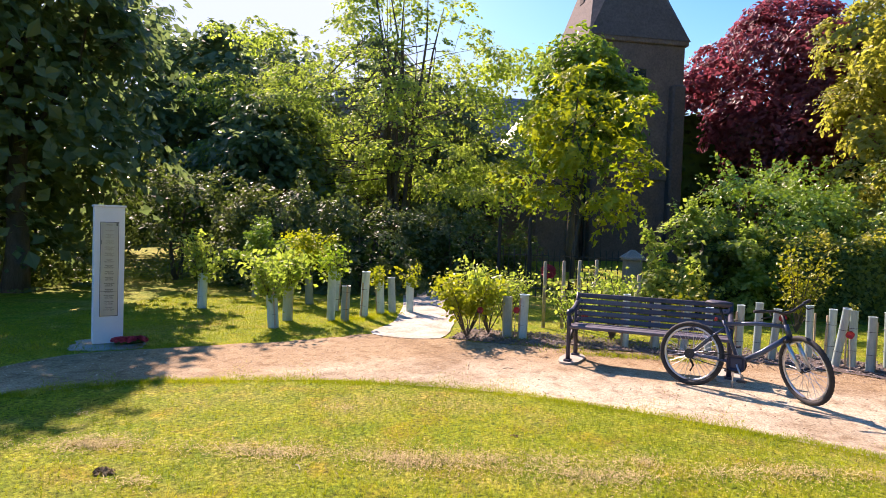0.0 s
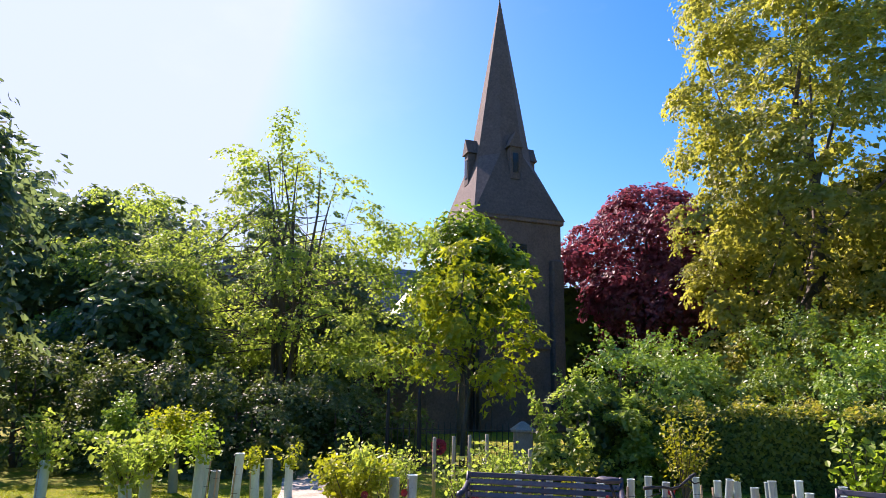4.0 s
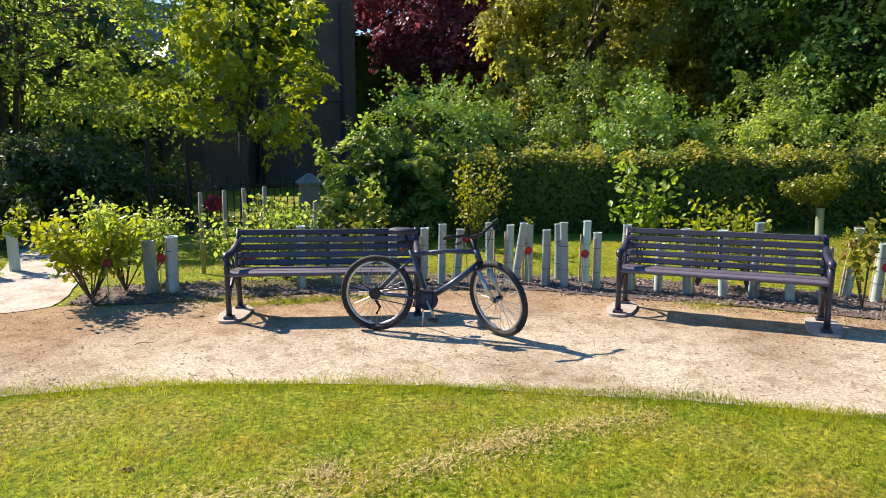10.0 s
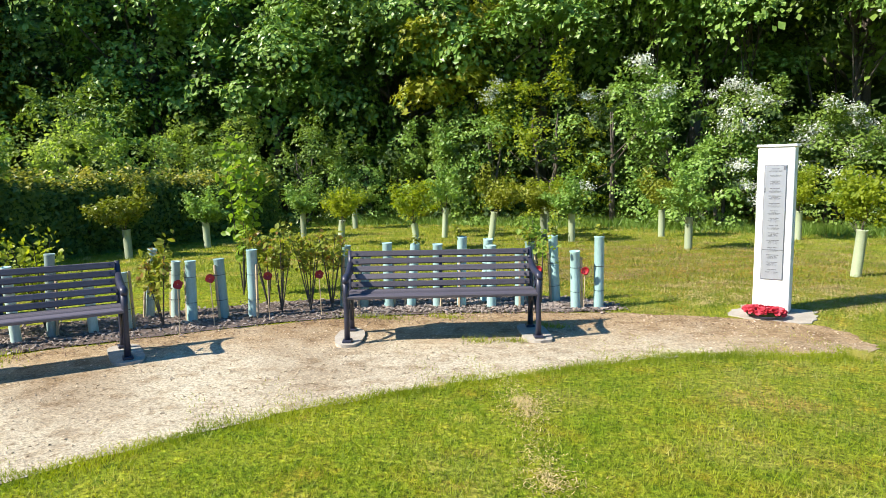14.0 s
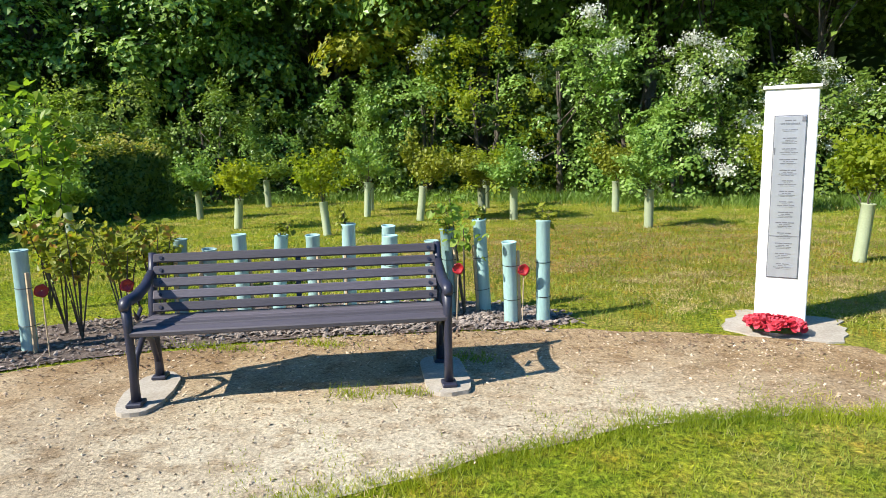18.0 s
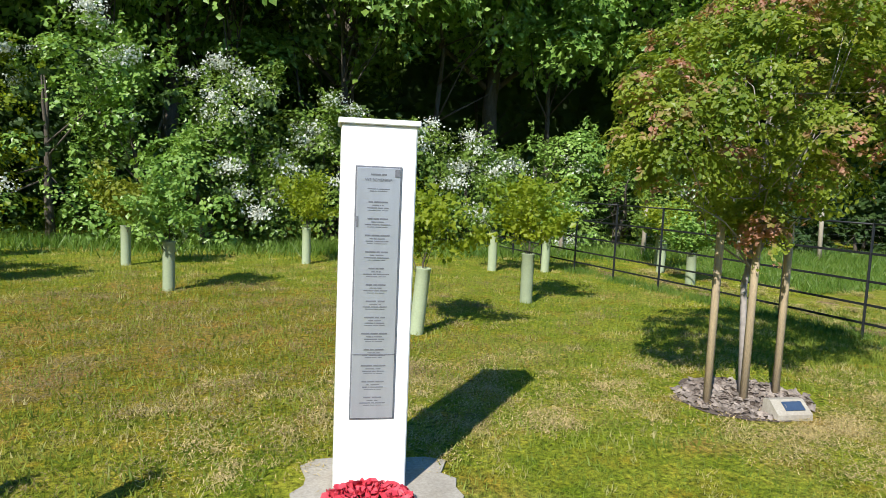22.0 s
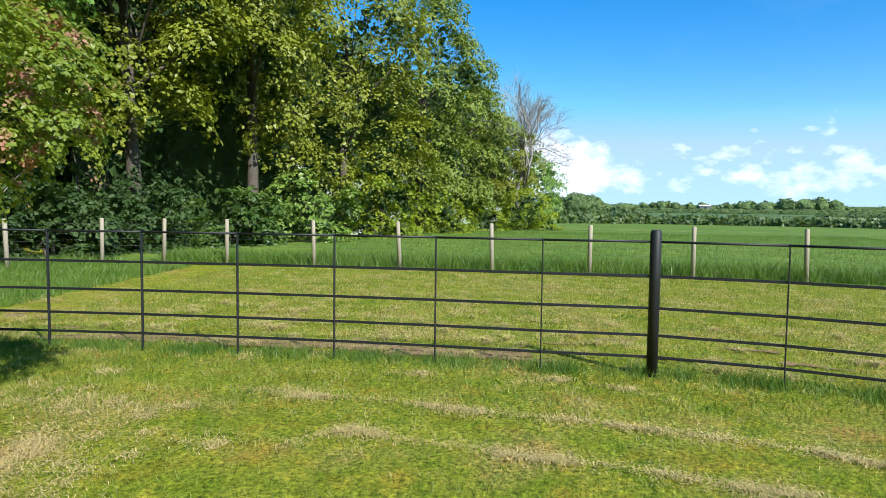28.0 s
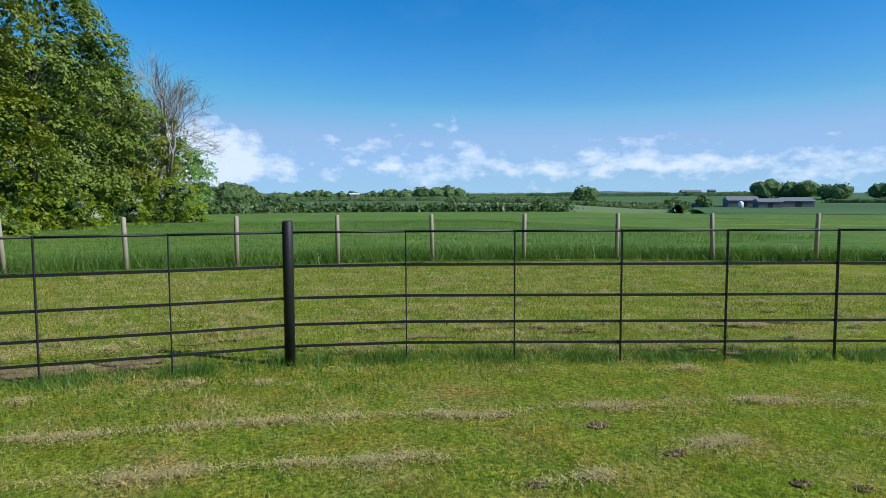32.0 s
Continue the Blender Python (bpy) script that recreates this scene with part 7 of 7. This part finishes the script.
COPSES = [
    (-101.5, 165, 15, 9, 6.2, 3000), (-104.0, 170, 9, 7, 4.4, 2200), (-99.0, 150, 12, 8, 6.0, 2600),
    (-106.6, 470, 12, 10, 5.0, 1300), (-108.4, 462, 14, 10, 6.0, 1500), (-110.4, 455, 12, 9, 5.2, 900),
    (-112.5, 335, 4, 6, 5.0, 1000), (-113.9, 335, 6, 7, 6.0, 1300), (-115.6, 330, 7, 8, 6.4, 1400), (-117.6, 325, 9, 9, 7.8, 2200), (-119.6, 330, 8, 8, 7.4, 1800), (-121.2, 345, 4, 5, 3.6, 700),
    (-130.9, 250, 2.6, 3, 7.6, 1500), (-127.3, 330, 3, 3, 3.0, 600), (-132.4, 235, 2, 2, 1.8, 500), (-138.0, 300, 2.4, 2, 4.8, 900), (-140.4, 300, 2.4, 2, 5.0, 900),
    (-145.0, 420, 7, 8, 11.5, 1500), (-146.6, 420, 8, 8, 9.6, 1700), (-147.9, 420, 8, 8, 10.8, 1800), (-149.8, 400, 12, 9, 8.8, 1800), (-153.5, 390, 24, 10, 9.5, 2200),
    (-124.0, 900, 60, 10, 2.4, 800), (-128.5, 950, 70, 10, 3.0, 800), (-134.5, 900, 60, 10, 3.0, 800), (-137.0, 760, 30, 10, 3.2, 800), (-143.0, 720, 30, 10, 4.4, 800),
]
for k, (az, d, L0, wd, h, n) in enumerate(COPSES):
    x, y = at(az, d)
    copse(x, y, L0, wd, h, n, 1000 + k, "distant hedgerow trees beyond the fields", az, 0.6 if d < 200 else 1.1)
for k, (a0, d0, a1, d1, h) in enumerate([(-97, 100, -106, 112, 1.8), (-106, 112, -118, 114, 1.4), (-118, 114, -129.5, 114, 1.3), (-138.5, 120, -139, 230, 1.6), (-119, 232, -138, 234, 1.8), (-104, 302, -128, 304, 2.4), (-128, 326, -141, 330, 1.6), (-149, 360, -165, 360, 2.0), (-126, 480, -150, 500, 3.0), (-104, 520, -126, 540, 3.0)]):
    p, q = np.array(at(a0, d0)), np.array(at(a1, d1))
    rr = np.random.default_rng(1100 + k)
    n = 1800
    t0 = rr.random((n, 1))
    P = np.c_[p + (q - p) * t0 + rr.normal(size=(n, 2)) * 0.8, h * rr.random(n) * (0.8 + 0.4 * np.sin(t0[:, 0] * 60))]
    P[:, 2] += [fall(math.hypot(x, y), bearing(x, y)) for x, y in P[:, :2]]
    hd = thing("field_hedge", pose(0, 0, 0), "far hedge line between green fields", "hedge", "field hedges", "stuff")
    child("foliage", leaf_mesh("foliage", P, 0.7, rr, LF_FAR, 0.6), hd)
    m = 160
    ts = np.linspace(0, 1, m)[:, None]
    C = p + (q - p) * ts
    nrm = np.array([-(q - p)[1], (q - p)[0]]) / np.linalg.norm(q - p)
    base_z = np.array([fall(math.hypot(x, y), bearing(x, y)) for x, y in C])
    hh = h * (0.75 + 0.3 * rr.random(m))
    V = np.concatenate([np.c_[C - nrm * 1.0, base_z - 0.3], np.c_[C - nrm * 0.7, base_z + hh * 0.8], np.c_[C, base_z + hh], np.c_[C + nrm * 0.7, base_z + hh * 0.8], np.c_[C + nrm * 1.0, base_z - 0.3]])
    F = [(g * m + i, g * m + i + 1, (g + 1) * m + i + 1, (g + 1) * m + i) for g in range(4) for i in range(m - 1)]
    child("core", raw_mesh("core", V, [np.array(F)], FARCROWN, True), hd)


def barn(az, d, w, dep, h, yaw, label, roof=None):
    x, y = at(az, d)
    b = thing("farm_shed", pose(x, y, fall(d, az) - 0.1, rz=yaw), label, "shed", "farm sheds")
    part("wall", boxed(0, 0, h / 2, w, dep, h), SHEDGREY, b)
    bm = bmesh.new()
    for xx in (-w / 2 - 0.3, w / 2 + 0.3):
        for yy, zz in ((-dep / 2 - 0.3, h), (dep / 2 + 0.3, h), (0, h + dep * 0.16)):
            bm.verts.new((xx, yy, zz))
    bm.verts.ensure_lookup_table()
    for q in ((0, 1, 2), (3, 5, 4), (0, 2, 5, 3), (1, 4, 5, 2), (0, 3, 4, 1)):
        bm.faces.new([bm.verts[i] for i in q])
    bmesh.ops.recalc_face_normals(bm, faces=bm.faces)
    part("roof", bm, roof or SHEDROOF, b)
    part("door", boxed(0, -dep / 2 - 0.05, h * 0.4, w * 0.2, 0.1, h * 0.8), BLACK, b)


barn(-143.2, 312, 12.5, 11, 2.9, -130, "low dark farm shed with a grey sheet roof")
barn(-145.1, 300, 9, 9, 2.5, -130, "low dark farm shed with a grey sheet roof")
barn(-147.0, 312, 12, 10, 2.6, -130, "low dark farm shed with a grey sheet roof")
barn(-139.6, 300, 6, 4, 1.3, -135, "small dark lean-to beside the farm yard")
barn(-138.3, 296, 2.2, 2, 1.7, -135, "small white farm building", WHITEPAINT)
barn(-139.4, 640, 17, 12, 3.4, -125, "long farm building on the skyline")
barn(-141.0, 650, 6, 7, 4.4, -125, "farm building on the skyline")
barn(-110.9, 420, 6, 5, 2.6, -100, "small white house among the far trees", WHITEPAINT)

# rise along the horizon, the haze put into its colour
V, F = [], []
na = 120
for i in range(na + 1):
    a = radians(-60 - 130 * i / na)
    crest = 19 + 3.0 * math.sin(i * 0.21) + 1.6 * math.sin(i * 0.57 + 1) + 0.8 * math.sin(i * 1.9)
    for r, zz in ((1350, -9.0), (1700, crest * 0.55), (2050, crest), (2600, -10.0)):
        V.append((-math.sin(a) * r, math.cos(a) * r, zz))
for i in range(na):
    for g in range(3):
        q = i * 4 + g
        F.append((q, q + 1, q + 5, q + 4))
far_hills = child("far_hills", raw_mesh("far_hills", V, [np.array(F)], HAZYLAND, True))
tagged(far_hills, "low hills along the horizon with the haze put into their blue-green colour", "hills", "", "structure")
v, f = sweep([(0, 0, 0), (0, 0, 3.6), (0, 0, 4.3)], [1.5, 1.5, 0.3], 14)
silo = thing("farm_silo", pose(*at(-143.2, 286), fall(286, -143.2), rz=0) @ Matrix.Scale(0.68, 4), "small white farm silo beside the sheds", "silo")
child("tank", raw_mesh("tank", v, f, WHITEPAINT, True), silo)

# ---- bicycle ----
REAR, FRONT = (-4.42, -0.585), (-3.90, 0.385)
bike = thing("bicycle", pose(REAR[0], REAR[1], 0.008, -4, 0, math.degrees(math.atan2(FRONT[1] - REAR[1], FRONT[0] - REAR[0]))), "slate-blue mountain bicycle with silver fork parked on its stand", "bicycle")
WB = 1.10
WR = 0.325


def wheel(name, m, parent_thing):
    a = np.linspace(0, 2 * np.pi, 40, endpoint=False)
    ringp = lambda r: np.stack([np.cos(a) * r, np.zeros(40), np.sin(a) * r], 1)
    na, nb = 96, 10
    aa, bb = np.meshgrid(np.arange(na) * 2 * np.pi / na, np.arange(nb) * 2 * np.pi / nb, indexing="ij")
    knob = 0.004 * (np.arange(na) % 2)[:, None] * (np.cos(bb) > 0.2)
    rad = WR - 0.026 + (0.024 + knob) * np.cos(bb)
    v = np.stack([np.cos(aa) * rad, (0.024 + knob) * np.sin(bb), np.sin(aa) * rad], 2).reshape(-1, 3)
    ii, jj = np.meshgrid(np.arange(na), np.arange(nb), indexing="ij")
    ii, jj = ii.ravel(), jj.ravel()
    f = [np.stack([ii * nb + jj, ((ii + 1) % na) * nb + jj, ((ii + 1) % na) * nb + (jj + 1) % nb, ii * nb + (jj + 1) % nb], 1)]
    w = child(name, raw_mesh("tyre", v, f, TYRE, True), parent_thing, "knobbly black tyre", m)
    v, f = sweep(ringp(WR - 0.056), 0.013, 6, True)
    child("rim", raw_mesh("rim", v, f, RIM, True), w, "silver rim")
    v, f = sweep([(0, -0.045, 0), (0, 0.045, 0)], 0.022, 10)
    child("hub", raw_mesh("hub", v, f, BLACK, True), w)
    for k in range(28):
        q = 2 * math.pi * k / 28
        s = 0.035 if k % 2 else -0.035
        o = q + (0.5 if k % 4 < 2 else -0.5)
        v, f = sweep([(math.cos(o) * 0.02, s, math.sin(o) * 0.02), (math.cos(q) * (WR - 0.06), 0, math.sin(q) * (WR - 0.06))], 0.0022, 4)
        child("spoke", raw_mesh("spoke", v, f, RIM), w)
    part("reflector", boxed(0, 0, WR - 0.10, 0.06, 0.008, 0.018, 0.003), WHITEPAINT, w, m=pose(0, 0, 0, 0, 35))
    return w


wheel("rear_wheel", pose(0, 0, WR), bike)
STEER = -40
head_lo, head_hi = np.array([0.985 - 0.09, 0, 0.60]), np.array([0.985 - 0.135, 0, 0.72])
axis = Vector(head_hi - head_lo).normalized()
turn = Matrix.Translation(Vector(head_lo)) @ Matrix.Rotation(radians(STEER), 4, axis) @ Matrix.Translation(-Vector(head_lo))
wheel("front_wheel", turn @ pose(WB - 0.045, 0, WR), bike)
tubes = [("down_tube", [(0.46, 0, 0.30), (0.66, 0, 0.43), head_lo + np.array([-0.02, 0, 0.0])], [0.026, 0.027, 0.027], FRAMEBLUE), ("top_tube", [(0.30, 0, 0.66), (0.6, 0, 0.70), head_hi + np.array([0.0, 0, -0.02])], 0.02, FRAMEBLUE), ("seat_tube", [(0.46, 0, 0.29), (0.29, 0, 0.70)], 0.018, FRAMEBLUE), ("head_tube", [head_lo, head_hi], 0.025, FRAMEBLUE), ("seat_post", [(0.30, 0, 0.68), (0.245, 0, 0.83)], 0.014, BLACK)]
for s in (-1, 1):
    tubes += [("chain_stay", [(0.46, s * 0.03, 0.29), (0.2, s * 0.05, 0.31), (0.0, s * 0.06, WR)], 0.011, FRAMEBLUE), ("seat_stay", [(0.31, s * 0.015, 0.62), (0.2, s * 0.04, 0.53), (0, s * 0.06, WR)], 0.009, FRAMEBLUE)]
for nm, pp, rr, mt in tubes:
    tube_part(nm, pp, rr, mt, bike, 10)
fork_top = Vector(head_lo) - axis * 0.02
fork = tube_part("steerer", [tuple(Vector(head_lo) - axis * 0.01), tuple(Vector(head_hi) + axis * 0.10)], 0.015, BLACK, bike, 10)
fork.matrix_basis = turn
axle = Vector((WB - 0.045, 0, WR))
for s in (-1, 1):
    side_o = Vector((0, s * 0.055, 0))
    tube_part("fork_leg", [tuple(fork_top + side_o), tuple(fork_top.lerp(axle, 0.5) + side_o), tuple(axle + side_o)], [0.016, 0.019, 0.014], RIM, fork, 10, "silver suspension fork leg")
part("fork_crown", boxed(fork_top.x, 0, fork_top.z, 0.05, 0.15, 0.045, 0.01), BLACK, fork)
bar_c = Vector(head_hi) + axis * 0.10
tube_part("stem", [tuple(bar_c), tuple(bar_c + Vector((0.07, 0, 0.03)))], 0.016, BLACK, fork, 8)
hb = bar_c + Vector((0.07, 0, 0.03))
tube_part("handlebar", [tuple(hb + Vector((-0.06, -0.30, 0.05))), tuple(hb + Vector((0, -0.14, 0.035))), tuple(hb + Vector((0, -0.05, 0))), tuple(hb + Vector((0, 0.05, 0))), tuple(hb + Vector((0, 0.14, 0.035))), tuple(hb + Vector((-0.06, 0.30, 0.05)))], 0.012, BLACK, fork, 8)
for s in (-1, 1):
    tube_part("grip", [tuple(hb + Vector((-0.035, s * 0.21, 0.042))), tuple(hb + Vector((-0.063, s * 0.31, 0.051)))], 0.017, TYRE, fork, 8)
    tube_part("brake_lever", [tuple(hb + Vector((-0.01, s * 0.19, 0.035))), tuple(hb + Vector((0.03, s * 0.2, 0.0))), tuple(hb + Vector((0.0, s * 0.29, -0.01)))], 0.006, BLACK, fork, 6)
tube_part("brake_cable", [tuple(hb + Vector((0.02, -0.15, 0.03))), tuple(hb + Vector((0.10, -0.05, 0.04))), tuple(hb + Vector((0.05, 0.02, -0.12))), (0.7, 0.02, 0.70)], 0.0035, BLACK, bike, 5)
# saddle, crank, stand
bm = bmesh.new()
bmesh.ops.create_uvsphere(bm, u_segments=16, v_segments=10, radius=1.0)
for v_ in bm.verts:
    x, y, zz = v_.co
    v_.co = (x * 0.135, y * (0.07 if x < 0 else 0.07 - 0.045 * x), zz * 0.035 + (0.012 if x < -0.4 else 0))
part("saddle", bm, CLOTH, bike, "padded navy saddle", True, pose(0.235, 0, 0.855, 0, -3))
part("chain_guard", boxed(0.455, -0.072, 0.30, 0.16, 0.012, 0.15, 0.03), CLOTH, bike, "dark chain guard")
v, f = sweep([(0.46, -0.05, 0.29), (0.46, -0.062, 0.29)], 0.088, 22)
child("chainring", raw_mesh("chainring", v, f, BLACK), bike)
v, f = sweep([(0, -0.05, WR), (0, -0.07, WR)], 0.05, 16)
child("sprocket", raw_mesh("sprocket", v, f, BLACK), bike)
for zz, z2 in ((0.37, 0.37), (0.21, 0.285)):
    tube_part("chain", [(0.46, -0.058, zz), (0, -0.058, z2)], 0.005, BLACK, bike, 5)
tube_part("crank", [(0.46, -0.085, 0.29), (0.53, -0.095, 0.14)], 0.010, RIM, bike, 6)
tube_part("crank", [(0.46, 0.07, 0.29), (0.39, 0.085, 0.44)], 0.010, RIM, bike, 6)
part("pedal", boxed(0.53, -0.14, 0.14, 0.085, 0.07, 0.022, 0.005), BLACK, bike)
part("pedal", boxed(0.39, 0.13, 0.44, 0.085, 0.07, 0.022, 0.005), BLACK, bike)
tube_part("kickstand", [(0.40, 0.05, 0.27), (0.36, 0.20, 0.0)], 0.008, RIM, bike, 6)
tube_part("derailleur", [(0.01, -0.07, WR - 0.05), (0.05, -0.07, WR - 0.11), (0.02, -0.07, WR - 0.17)], 0.012, BLACK, bike, 6)
part("rear_reflector", boxed(0.22, 0, 0.70, 0.015, 0.06, 0.035, 0.004), RED, bike, "red rear reflector")
